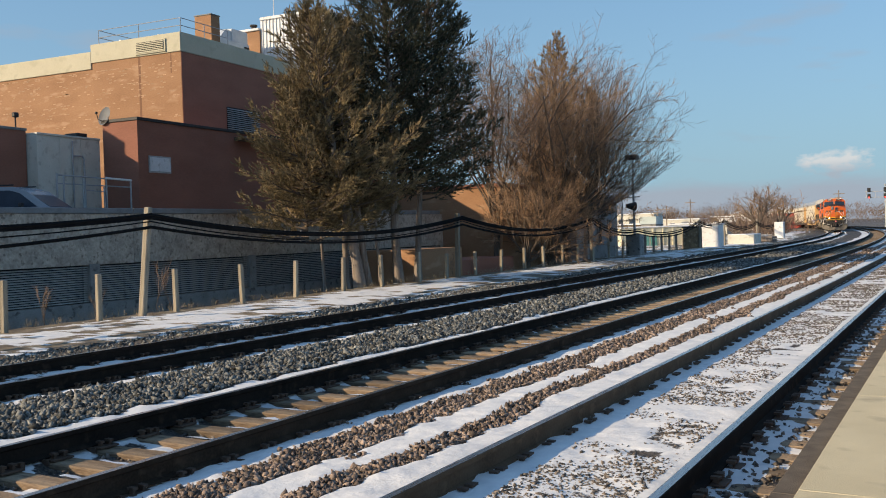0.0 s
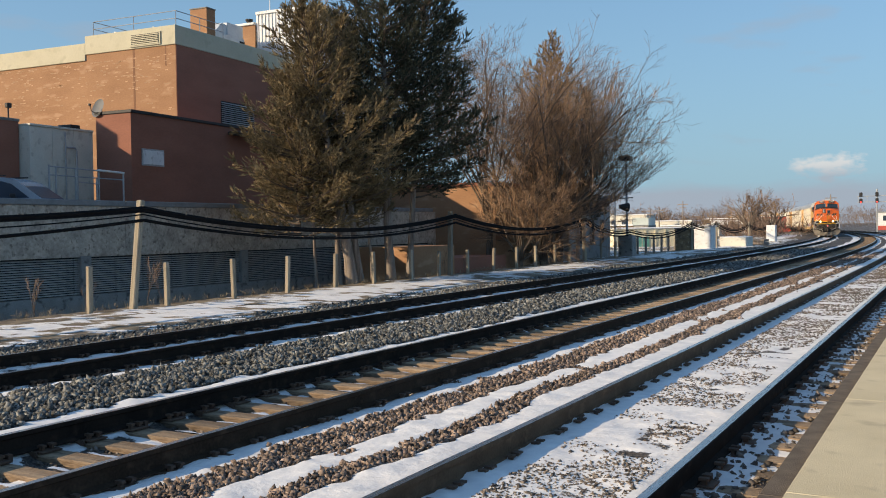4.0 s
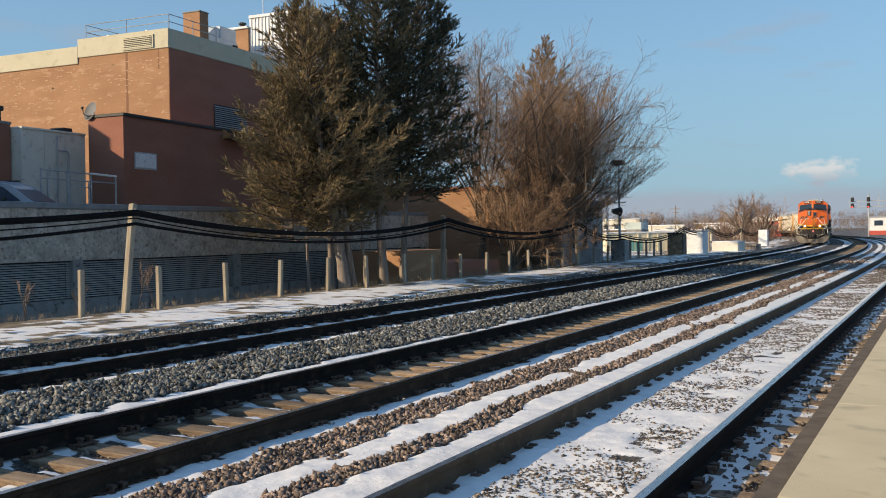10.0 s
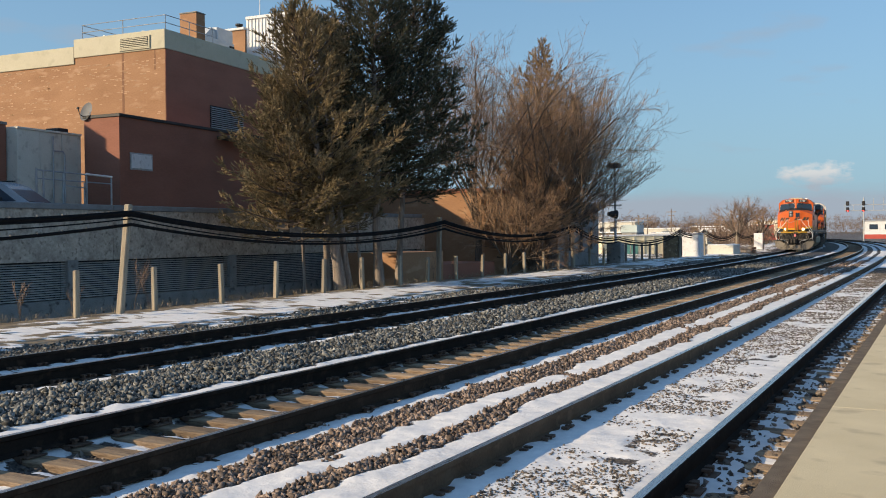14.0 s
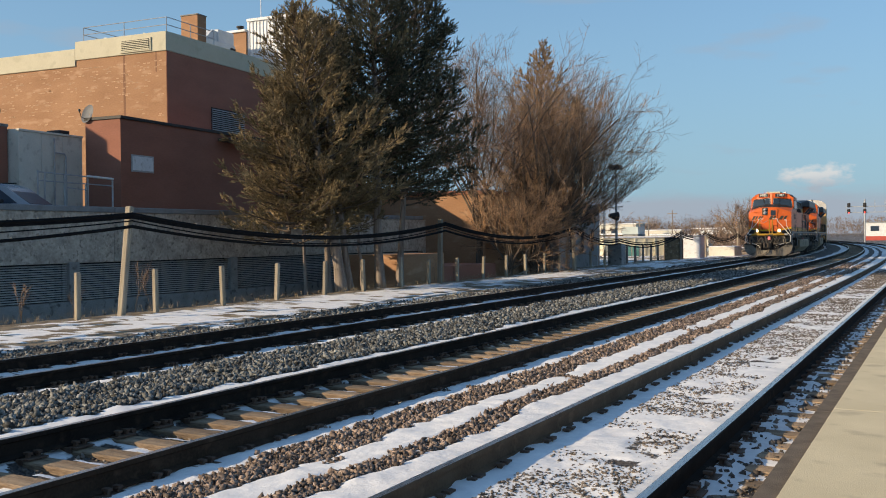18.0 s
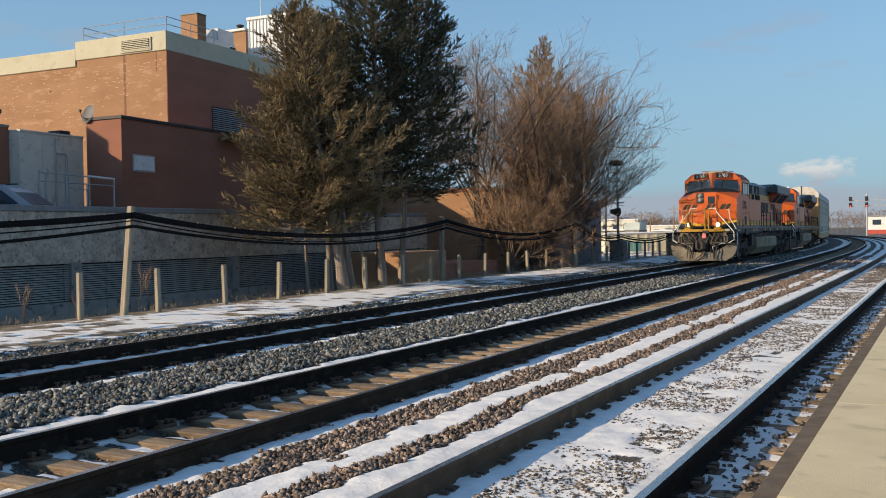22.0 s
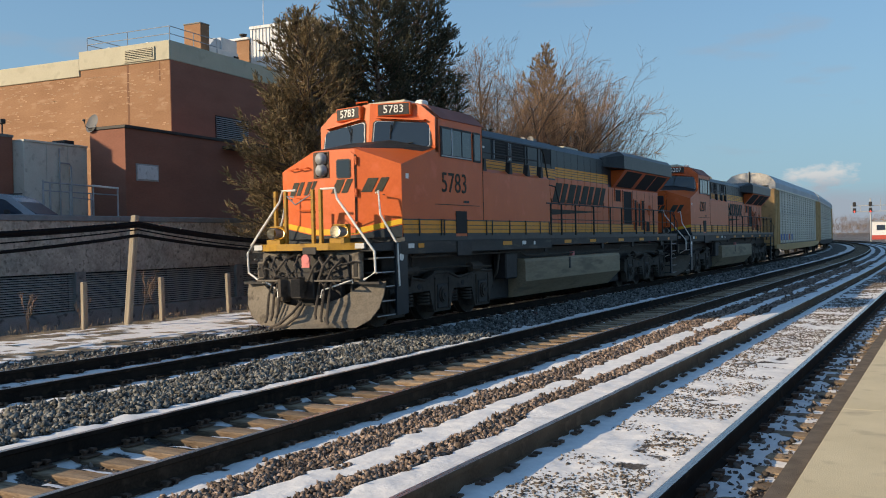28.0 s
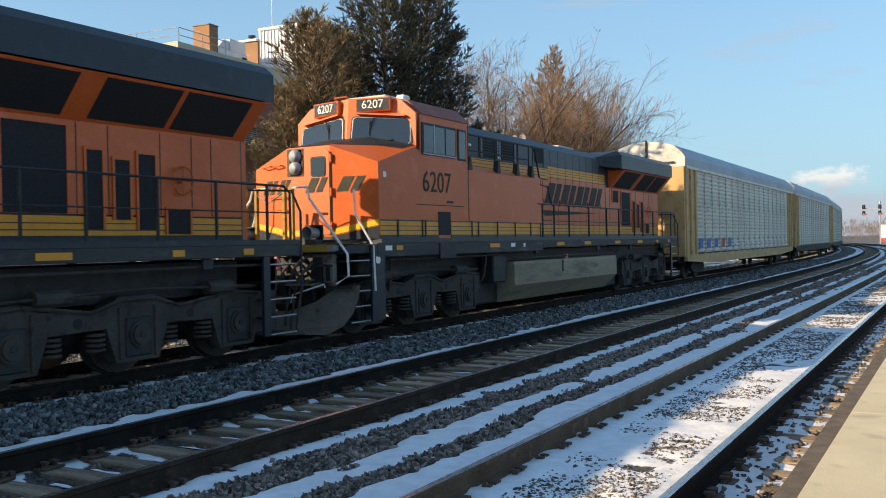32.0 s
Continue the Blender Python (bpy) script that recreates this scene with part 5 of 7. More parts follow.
whip_tree("tall bare tree with upright violet-grey twigs", -21.3, 42.6, 13.0, 31, TWIG_GREY, 14, 0.62, 0.17, (0.02, 0.03), (9, 7, 5), 0.22)
whip_tree("wide bare tree with russet stems and long sweeping whips", -19.7, 46.2, 12.0, 32, TWIG_RED, 15, 0.9, 0.24, (0.02, 0.05), (8, 7, 5), 0.18)
whip_tree("bare tree with dense upright grey whips", -20.7, 48.2, 12.6, 37, TWIG_GREY, 9, 0.75, 0.16, (0.02, 0.05), (8, 6, 4), 0.24)
fan_tree("bare tree with dark whips sweeping far out", -19.9, 48.6, 2.6, 12.0, 5.2, 34, TWIG_GREY, 430, -0.12, (1.1, 1.5), 0.0075)
fan_tree("bare tree with a rounded crown of russet whips", -19.6, 46.4, 2.4, 11.6, 4.3, 38, TWIG_RED, 130, 0.25, (0.5, 0.8), 0.0075)
whip_tree("bare tree with dense russet twigs near the fence", -19.0, 41.5, 5.2, 33, TWIG_RED, 10, 1.2, 0.1, (0, 0.05), (8, 7, 5), 0.06)
whip_tree("bushy bare tree with russet twigs down to the ground", -19.2, 44.6, 5.6, 35, TWIG_RED, 15, 1.35, 0.12, (0, 0), (9, 7, 5), 0.06)
for k, (x, y, h) in enumerate(((-20.0, 104, 6.3), (-19.2, 112, 5.6), (-20.8, 108, 6.0))):
    bare_tree("bare_bush", "russet bare bushy tree beyond the relay box", x, y, h, 1.0, 40 + k, TWIG_RED if k else TWIG_GREY, 0.12, 5, 0.7, (0, 0), (3, 4), 0.25)

# ---- distance ----
SIGNAL_FACE = surf("signal backboard", (0.02, 0.02, 0.022), (0.04, 0.04, 0.042), 4, 0.7, 0.0)
RED_LIGHT = glow("red signal lamp", (1.0, 0.06, 0.05), 2.0)
gy = 200.0
gantry = thing("signal_gantry", "slim signal gantry with two pairs of black heads", "railway signal", pose(0, gy, 0))
part("mast", Shape().cyl((-14.4, 0, -0.4), (-14.4, 0, 8.3), 0.14, 8), GALV, gantry)
part("mast", Shape().cyl((-7.0, 0, -0.4), (-7.0, 0, 8.3), 0.2, 8), GALV, gantry)
for z in (5.75, 6.9):
    part("beam", Shape().box(-18.0, -0.06, z - 0.07, -6.5, 0.06, z + 0.07), GALV, gantry)
for x in (-17.8, -16.2, -14.4, -12.6, -10.8, -9.0, -7.2):
    part("brace", Shape().box(x - 0.05, -0.05, 5.75, x + 0.05, 0.05, 8.2 if x > -13 else 6.9), GALV, gantry)
for x in (-17.3, -14.4):
    for z in (6.0, 7.2):
        h = part("signal_head", Shape().box(x - 0.3, -0.35, z - 0.45, x + 0.3, -0.25, z + 0.45, 0.1), SIGNAL_FACE, gantry, "black signal head")
        for k, dz in enumerate((-0.28, 0.0, 0.28)):
            part("lamp", Shape().cyl((x, -0.42, z + dz), (x, -0.35, z + dz), 0.14, 10), RED_LIGHT if k == 0 and z < 7 else SIGNAL_FACE, h)
RED_WALL = surf("red painted wall", (0.38, 0.06, 0.05), (0.48, 0.09, 0.07), 1, 0.7, 0.05)
store = thing("white_store", "white two-storey store with a red lower wall", "building", pose(-18.6, 260, 0))
part("wall", Shape().box(0, 0, -0.5, 34, 14, 4.2), WHITE, store)
part("lower_wall", Shape().box(-0.1, -0.1, -0.5, 34, 0, 0.8), RED_WALL, store, "red lower wall")
part("cornice", Shape().box(-0.2, -0.2, 4.2, 34.2, 14.2, 4.45, 0.05), GALV, store)
for k in range(9):
    part("window", Shape().box(1.2 + 3.6 * k, -0.06, 2.1, 3.2 + 3.6 * k, 0, 3.4), GLASS_DARK, store)
roof_box = thing("roof_cooler", "pale green-grey cooler on the low roof", "roof unit", pose(-27.4, 85.5, 1.72))
part("casing", Shape().box(0, 0, 0, 1.6, 2.2, 0.72, 0.03), surf("pale green-grey sheet", (0.36, 0.42, 0.40), (0.46, 0.52, 0.50), 1, 0.6, 0.05), roof_box)
part("foot", Shape().box(0.1, 0.1, -0.2, 1.5, 2.1, 0.0), CONC_DARK, roof_box)
for x, y, w, d, h, mat in ((-72, 228, 14, 8, 3.2, PANEL_GREY), (-58, 240, 18, 8, 3.6, RUSTY), (-50, 214, 12, 6, 3.0, WHITE), (-42, 232, 7, 6, 3.9, RED_WALL), (-96, 250, 20, 8, 5.2, PANEL_GREY), (-64, 150, 16, 10, 2.2, RUSTY), (-46, 160, 10, 8, 2.0, PANEL_GREY)):
    hs = thing("far_building", "low distant building with a snowy roof", "building", pose(x, y, -0.5), "distant low buildings")
    part("wall", Shape().box(0, 0, 0, w, d, h), mat, hs)
    part("roof_snow", Shape().box(-0.2, -0.2, h, w + 0.2, d + 0.2, h + 0.25, 0.05), SNOW, hs)
    for k in range(int(w // 3)):
        part("window", Shape().box(0.8 + 3 * k, -0.05, h * 0.45, 2.0 + 3 * k, 0.02, h * 0.75), GLASS_DARK, hs)
for x, y, h in ((-58, 220, 8.0), (-63.8, 220, 6.6), (-66.6, 222, 6.6), (-51, 220, 5.8), (-25.4, 222, 8.6), (-80, 230, 7.0), (-46, 260, 7.5), (-16, 280, 6), (-20, 330, 7)):
    up = thing("utility_pole", "distant timber utility pole with crossarms", "utility pole", pose(x, y, -0.5), "distant utility poles")
    part("pole", Shape().cyl((0, 0, 0), (0, 0, h), 0.16, 6, 0.11), BARK, up)
    part("crossarm", Shape().box(-1.2, -0.07, h - 0.9, 1.2, 0.07, h - 0.72), BARK, up)
    part("crossarm", Shape().box(-0.8, -0.07, h - 1.7, 0.8, 0.07, h - 1.55), BARK, up)


def far_wood(name, label, x0, x1, y0, y1, count, h0, h1, seed):
    """A far belt of leafless trees: a great many thin rising stems and twigs."""
    r = np.random.RandomState(seed)
    cs, ds = [], []
    for i in range(count):
        x, y, h = r.uniform(x0, x1), r.uniform(y0, y1), r.uniform(h0, h1)
        for k in range(26):
            q = r.rand() ** 0.7
            cs.append((x + r.randn() * 0.16 * h * (0.3 + q), y + r.randn(), h * q * 0.9 - 0.5))
            ds.append((r.randn() * 0.35, 0, 1.0))
    t = tagged(new(name), label, "woods", kind="stuff")
    blades("twigs", cs, ds, 4, 1.5, 0.05, seed, TWIG_GREY, t, "")
    return t


far_wood("far_woods", "belt of grey leafless woods near the horizon", -170, -80, 430, 480, 160, 6, 12.5, 51)
far_wood("far_woods", "belt of grey leafless woods beyond the bend", -62, 40, 430, 480, 170, 6, 10.5, 52)
far_wood("far_woods", "low leafless scrub behind the low buildings", -110, -30, 250, 300, 110, 2.5, 6, 53)
far_wood("far_woods", "leafless scrub beside the far bend", -34, -24, 130, 170, 30, 1.6, 3.2, 54)
# dry weeds along the fence
rw = np.random.RandomState(9)
cs = [(-18.3 + rw.randn() * 0.35, rw.uniform(8, 46), -0.2) for i in range(420)]
tuft = tagged(new("dry_grass"), "straw-coloured dead grass along the fence", "grass", kind="stuff")
blades("blades", cs, [(rw.randn() * 0.3, rw.randn() * 0.3, 1.2) for c in cs], 9, 0.13, 0.003, 60, STRAW, tuft, "")
for k, (x, y, h) in enumerate(((-18.4, 16.9, 1.5), (-18.5, 17.5, 1.2), (-18.6, 13.8, 1.0), (-18.5, 33.0, 1.2), (-18.5, 34.5, 1.0), (-18.6, 15.2, 0.9))):
    bare_tree("dry_shrub", "thin leafless shrub at the foot of the wall", x, y, h, 0.35, 70 + k, TWIG_GREY, 0.007, 4, 0.9, (0, 0), (2, 3), 0.4, thin=0.003)


# ---- the train ----
ORANGE = surf("orange locomotive paint", (0.56, 0.098, 0.015), (0.65, 0.13, 0.023), 1.2, 0.42, 0.03, spot=(0.66, 0.135, 0.04), fine=20, spec=0.42)
NAVY = surf("blue-black locomotive paint", (0.007, 0.013, 0.020), (0.016, 0.027, 0.037), 1.5, 0.42, 0.03, spot=(0.026, 0.034, 0.04), spec=0.4)
YELLOW = surf("yellow stripe paint", (0.66, 0.38, 0.015), (0.76, 0.46, 0.025), 2, 0.5, 0.03, spot=(0.5, 0.3, 0.04))
# The stripe yellow again for the sides, with their shade put into the colour.
YELLOW_SHADED = surf("yellow stripe paint, shaded tone", (0.70, 0.27, 0.018), (0.78, 0.325, 0.026), 2, 0.5, 0.03, spot=(0.62, 0.27, 0.03))
POST_YELLOW = surf("worn yellow post paint", (0.30, 0.16, 0.015), (0.42, 0.235, 0.022), 3, 0.6, 0.05, spot=(0.2, 0.11, 0.02))
GRIME = surf("dusty running gear", (0.034, 0.028, 0.023), (0.078, 0.066, 0.053), 2.2, 0.85, 0.25, spot=(0.026, 0.021, 0.017))
SILL = surf("dusty black sill paint", (0.026, 0.027, 0.027), (0.062, 0.058, 0.05), 1.6, 0.7, 0.08, spot=(0.085, 0.076, 0.06), stretch=(1, 0.5, 2))
TANK = surf("dusty fuel tank", (0.23, 0.182, 0.115), (0.37, 0.30, 0.20), 1.1, 0.8, 0.15, spot=(0.19, 0.155, 0.105), stretch=(1, 0.25, 1.5))
PLOW = surf("salt-dusted plow steel", (0.115, 0.10, 0.08), (0.215, 0.19, 0.155), 2.0, 0.85, 0.15, spot=(0.07, 0.06, 0.048))
HAND_WHITE = surf("white handrail paint", (0.68, 0.67, 0.62), (0.8, 0.79, 0.75), 8, 0.5, 0.0)
CAB_GLASS = glassy("cab glass", (0.018, 0.028, 0.042), 0.04)
GASKET = surf("window rubber", (0.02, 0.02, 0.022), (0.05, 0.05, 0.05), 8, 0.7, 0.0)
LENS = glow("lit lamp lens", (1.0, 0.80, 0.50), 9.0, (0.22, 0.21, 0.19))
BOWL = surf("dull lamp bowl", (0.24, 0.235, 0.22), (0.32, 0.31, 0.29), 6, 0.4, 0.0)
LENS_OFF = glassy("clear lamp lens", (0.34, 0.35, 0.35), 0.15)
SCREEN = surf("fine black screen", (0.008, 0.008, 0.009), (0.02, 0.02, 0.022), 30, 0.8, 0.1)
PINK = surf("faded red plate", (0.6, 0.16, 0.16), (0.72, 0.25, 0.24), 6, 0.6, 0.0)
HOSE = surf("rubber hose", (0.03, 0.026, 0.022), (0.11, 0.092, 0.075), 9, 0.8, 0.1)
LETTER = surf("dark lettering paint", (0.032, 0.036, 0.03), (0.065, 0.066, 0.055), 3, 0.7, 0.0, spec=0.2)
PALE = surf("pale number paint", (0.75, 0.75, 0.7), (0.85, 0.85, 0.8), 4, 0.5, 0.0)


def lettering(name, text, size, depth, material, parent, m, label=""):
    """Raised characters in the built-in font, centred on the pose m."""
    cu = bpy.data.curves.new("characters", "FONT")
    cu.body, cu.size, cu.extrude, cu.align_x, cu.align_y, cu.resolution_u = text, size, depth, "CENTER", "CENTER", 3
    tmp = bpy.data.objects.new("characters", cu)
    scene.collection.objects.link(tmp)
    me = bpy.data.meshes.new_from_object(tmp.evaluated_get(bpy.context.evaluated_depsgraph_get()))
    bpy.data.objects.remove(tmp)
    me.materials.clear()
    me.materials.append(material)
    ob = part(name, me, None, parent, label)
    ob.matrix_basis = m
    return ob


def emblem_strokes(w, h, lean):
    """The outlines of one slanted block of the emblem: a broad and a narrow slash."""
    def slant(x0, x1):
        return [(x0, 0), (x1, 0), (x1 + lean, h), (x0 + lean, h)]
    return [slant(0, 0.42 * w), slant(0.53 * w, 0.84 * w)]


def emblem(parent, m, w, h, ink):
    """A maker's mark as four plain slanted blocks over a long wedge."""
    step, lean = w / 4.2, 0.62 * h
    for i in range(4):
        g = Shape()
        for o in emblem_strokes(step, h, lean):
            g.prism([(x + i * step, z) for x, z in o], 2, 0.0, 0.008)
        part("emblem_block", g, ink, parent, "dark slanted emblem block").matrix_basis = m
    part("emblem_wedge", Shape().prism([(-0.05 * w, -0.34 * h), (0.9 * w, -0.36 * h), (0.0, -0.62 * h)], 2, 0.002, 0.008), ink, parent, "long dark wedge").matrix_basis = m


def banded_door():
    """One hood door, its face crossed by the bands of paint."""
    cuts = [(1.84, 1), (1.905, 2), (1.92, 1), (1.99, 2), (2.005, 1), (2.09, 2), (2.115, 0), (3.38, 2), (3.40, 1), (3.47, 2), (3.484, 1), (3.54, 2), (3.554, 1), (3.61, 2), (3.624, 1), (3.68, 2), (4.14, 2)]
    g = Shape()
    for z, _ in cuts:
        g.v += [(0, 0.01, z), (0.02, 0.01, z), (0.02, 0.535, z), (0, 0.535, z)]
    for i in range(len(cuts) - 1):
        for j in range(3):
            g.f.append((4 * i + j, 4 * i + j + 1, 4 * i + j + 5, 4 * i + j + 4))
            g.k.append(cuts[i][1])
    return g.mesh("hood_door", [ORANGE, YELLOW_SHADED, NAVY])


def outline_window(pts, thick):
    """A ring of flat frame round an outline in (x, z)."""
    c = Vector((sum(p[0] for p in pts) / len(pts), sum(p[1] for p in pts) / len(pts)))
    return [tuple(c + (Vector(p) - c) * (1 + thick / max(0.05, (Vector(p) - c).length))) for p in pts]


def sloped(pts, plane, t0, t1):
    """A plate whose outline is in (x, z), laid on the plane y = plane(x, z), from t0 to t1 in front of it."""
    n = len(pts)
    vs = [(x, plane(x, z) - t, z) for t in (t0, t1) for x, z in pts]
    return Shape().add(vs, [tuple(range(n)), tuple(range(n, 2 * n))[::-1]] + [(i, n + i, n + (i + 1) % n, (i + 1) % n) for i in range(n)])


def truck(parent, axles):
    """A three-axle truck: cast side frames, axle boxes, springs, brake cylinders and wheels."""
    mid = axles[1]
    t = part("truck", Shape().box(-0.75, axles[0] - 0.3, 0.45, 0.75, axles[2] + 0.3, 0.85), BLACK, parent, "dusty cast three-axle truck")
    for sx in (-1, 1):
        a, c = axles[0] - mid, axles[2] - mid
        prof = [(a - 0.6, 0.56), (a - 0.55, 0.96), (a + 0.1, 1.04), (a + 0.4, 0.92), (-0.6, 0.88), (-0.3, 1.04), (0.3, 1.04), (0.6, 0.88), (c - 0.4, 0.92), (c - 0.1, 1.04), (c + 0.55, 0.96), (c + 0.6, 0.56),
                (c + 0.48, 0.5), (c + 0.36, 0.18), (c - 0.36, 0.18), (c - 0.52, 0.62), (0.52, 0.64), (0.36, 0.18), (-0.36, 0.18), (-0.52, 0.64), (a + 0.52, 0.62), (a + 0.36, 0.18), (a - 0.36, 0.18), (a - 0.48, 0.5)]
        x0, x1 = sorted((sx * 1.02, sx * 1.2))
        part("side_frame", Shape().prism([(y + mid, z) for y, z in prof], 0, x0, x1), GRIME, t)
        for y in axles:
            part("axle_box", Shape().box(min(sx * 1.19, sx * 1.225), y - 0.22, 0.24, max(sx * 1.19, sx * 1.225), y + 0.22, 0.76, 0.02), BLACK, t)
            part("axle_cap", Shape().cyl((sx * 1.22, y, 0.53), (sx * 1.285, y, 0.53), 0.135, 18), GRIME, t)
            part("cap_ring", Shape().cyl((sx * 1.215, y, 0.53), (sx * 1.25, y, 0.53), 0.175, 18), GRIME, t)
            part("cap_bolt", Shape().cyl((sx * 1.28, y, 0.53), (sx * 1.3, y, 0.53), 0.045, 8), BLACK, t)
            for dy in (-0.3, 0.3):
                part("pedestal_rib", Shape().box(min(sx * 1.19, sx * 1.225), y + dy - 0.025, 0.22, max(sx * 1.19, sx * 1.225), y + dy + 0.025, 0.9, 0.008), GRIME, t)
        part("frame_rib", Shape().tube([(sx * 1.21, axles[0] - 0.45, 0.95), (sx * 1.21, axles[0] + 0.2, 0.99), (sx * 1.21, mid - 0.75, 0.86), (sx * 1.21, mid - 0.3, 0.99), (sx * 1.21, mid + 0.3, 0.99), (sx * 1.21, mid + 0.75, 0.86), (sx * 1.21, axles[2] - 0.2, 0.99), (sx * 1.21, axles[2] + 0.45, 0.95)], 0.028, 6), GRIME, t)
        for y in (axles[0] + 0.95, axles[2] - 0.95):
            part("frame_hole", Shape().cyl((sx * 1.195, y, 0.74), (sx * 1.206, y, 0.74), 0.065, 12), DARK, t)
        for y in (axles[0] + 0.62, axles[1] - 0.62, axles[1] + 0.62, axles[2] - 0.62):
            g = Shape()
            for k in range(4):
                g.cyl((sx * 1.1, y, 0.36 + 0.065 * k), (sx * 1.1, y, 0.395 + 0.065 * k), 0.13, 10)
            part("spring", g, GRIME, t)
        for y in (axles[0] + 0.55, axles[2] - 0.4):
            part("brake_cylinder", Shape().cyl((sx * 1.22, y - 0.25, 1.08), (sx * 1.22, y + 0.25, 1.08), 0.1, 10).cyl((sx * 1.22, y + 0.25, 1.08), (sx * 1.22, y + 0.7, 1.05), 0.03, 6), GRIME, t)
        part("brake_pipe", Shape().tube([(sx * 1.24, axles[0] - 0.4, 1.06), (sx * 1.24, mid, 1.12), (sx * 1.24, axles[2] + 0.4, 1.06)], 0.02, 5), GRIME, t)
    # Near-black filler boxes, added to keep bright ground from showing between the wheels.
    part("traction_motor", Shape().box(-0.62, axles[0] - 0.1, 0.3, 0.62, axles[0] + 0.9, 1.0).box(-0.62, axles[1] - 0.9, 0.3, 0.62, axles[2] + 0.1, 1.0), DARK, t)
    for y in axles:
        part("wheelset", Shape().cyl((-0.82, 0, 0), (-0.69, 0, 0), 0.53, 28).cyl((0.69, 0, 0), (0.82, 0, 0), 0.53, 28).cyl((-0.69, 0, 0), (0.69, 0, 0), 0.09, 10).cyl((-0.69, 0, 0), (-0.66, 0, 0), 0.56, 28).cyl((0.66, 0, 0), (0.69, 0, 0), 0.56, 28), GRIME, t).location = (0, y, 0.53)
    return t


def handrail(parent, name, pts, r, material, label=""):
    return part(name, Shape().tube(pts, r, 6), material, parent, label)


def locomotive(number):
    t = thing("locomotive", "orange and black diesel freight locomotive with yellow stripes", "locomotive", group="locomotives")
    W = 1.45
    # underframe
    part("underframe", Shape().box(-0.95, -1.1, 0.95, 0.95, 20.0, 1.45), BLACK, t)
    part("walkway", Shape().box(-1.5, 0.0, 1.68, 1.5, 19.9, 1.76), NAVY, t)
    for sx in (-1, 1):
        x0, x1 = sorted((sx * 1.4, sx * 1.5))
        part("side_sill", Shape().box(x0, -0.15, 1.42, x1, 7.4, 1.68, 0.01), SILL, t)
        part("side_sill", Shape().box(x0, 7.4, 1.50, x1, 19.9, 1.68, 0.01), SILL, t)
        for y in (0.12, 0.5, 2.2, 4.4, 5.5, 8.3, 10.3, 12.9, 15.1, 17.2, 18.6):
            part("reflector", Shape().box(sx * 1.5 - 0.006, y, 1.54, sx * 1.5 + 0.006, y + (0.5 if y in (4.4, 8.3, 10.3, 12.9, 15.1) else 0.22), 1.63), YELLOW_SHADED if y not in (0.12, 5.5) else PALE, t, "small reflector strip")
        part("jacking_pad", Shape().box(min(sx * 1.49, sx * 1.53), 2.1, 1.34, max(sx * 1.49, sx * 1.53), 2.75, 1.66, 0.01), BLACK, t)
    part("fuel_tank", Shape().prism([(-1.42, 1.18), (1.42, 1.18), (1.46, 1.1), (1.46, 0.62), (1.05, 0.22), (-1.05, 0.22), (-1.46, 0.62), (-1.46, 1.1)], 1, 5.75, 13.1), TANK, t, "dusty grey fuel tank")
    part("tank_gauge", Shape().box(1.46, 8.7, 0.85, 1.475, 8.8, 1.15), BLACK, t)
    for sx in (-1, 1):
        part("sand_pipe", Shape().tube([(sx * 1.3, 0.6, 1.42), (sx * 1.25, 0.62, 0.9), (sx * 0.95, 0.75, 0.25)], 0.03, 6), GRIME, t)
        part("sand_pipe", Shape().tube([(sx * 1.3, 4.6, 1.42), (sx * 1.25, 4.55, 0.9), (sx * 0.95, 4.4, 0.25)], 0.03, 6), GRIME, t)
        part("equipment_box", Shape().box(min(sx * 1.0, sx * 1.36), 4.85, 0.72, max(sx * 1.0, sx * 1.36), 5.5, 1.36, 0.03), BLACK, t)
        part("air_line", Shape().tube([(sx * 1.38, 0.4, 1.36), (sx * 1.38, 5.6, 1.36), (sx * 1.4, 5.9, 1.26), (sx * 1.4, 13.2, 1.26), (sx * 1.38, 13.6, 1.38), (sx * 1.38, 19.2, 1.38)], 0.022, 6), GRIME, t)
        part("filler_cap", Shape().cyl((sx * 1.36, 9.2, 1.18), (sx * 1.36, 9.2, 1.3), 0.07, 10), PINK, t, "faded red filler cap")
        part("reflector", Shape().box(min(sx * 1.5, sx * 1.506), 6.2, 1.53, max(sx * 1.5, sx * 1.506), 6.3, 1.62), PALE, t)
        for y in (7.0, 11.4, 14.4, 17.8):
            part("sill_lug", Shape().box(min(sx * 1.42, sx * 1.47), y, 1.34, max(sx * 1.42, sx * 1.47), y + 0.2, 1.5, 0.01), BLACK, t)
    part("air_reservoir", Shape().cyl((1.1, 5.1, 1.15), (1.1, 5.65, 1.15), 0.2, 12), BLACK, t)
    truck(t, (0.05, 1.95, 3.85))
    truck(t, (14.95, 16.85, 18.75))
    # Added black boxes that darken the gaps beside the tank, hiding sunlit ballast.
    for y0, y1 in ((4.5, 5.74), (13.12, 14.3)):
        part("under_gear", Shape().box(-1.0, y0, 0.22, 1.0, y1, 1.0, 0.04), BLACK, t)

    # nose: shallow roof, slightly pointed front
    g = Shape()
    front = [(-W, 0.0, 1.76), (-0.5, -0.185, 1.76), (0.5, -0.185, 1.76), (W, 0.0, 1.76), (W, 0.0, 3.17), (0.5, -0.185, 3.52), (-0.5, -0.185, 3.52), (-W, 0.0, 3.17)]
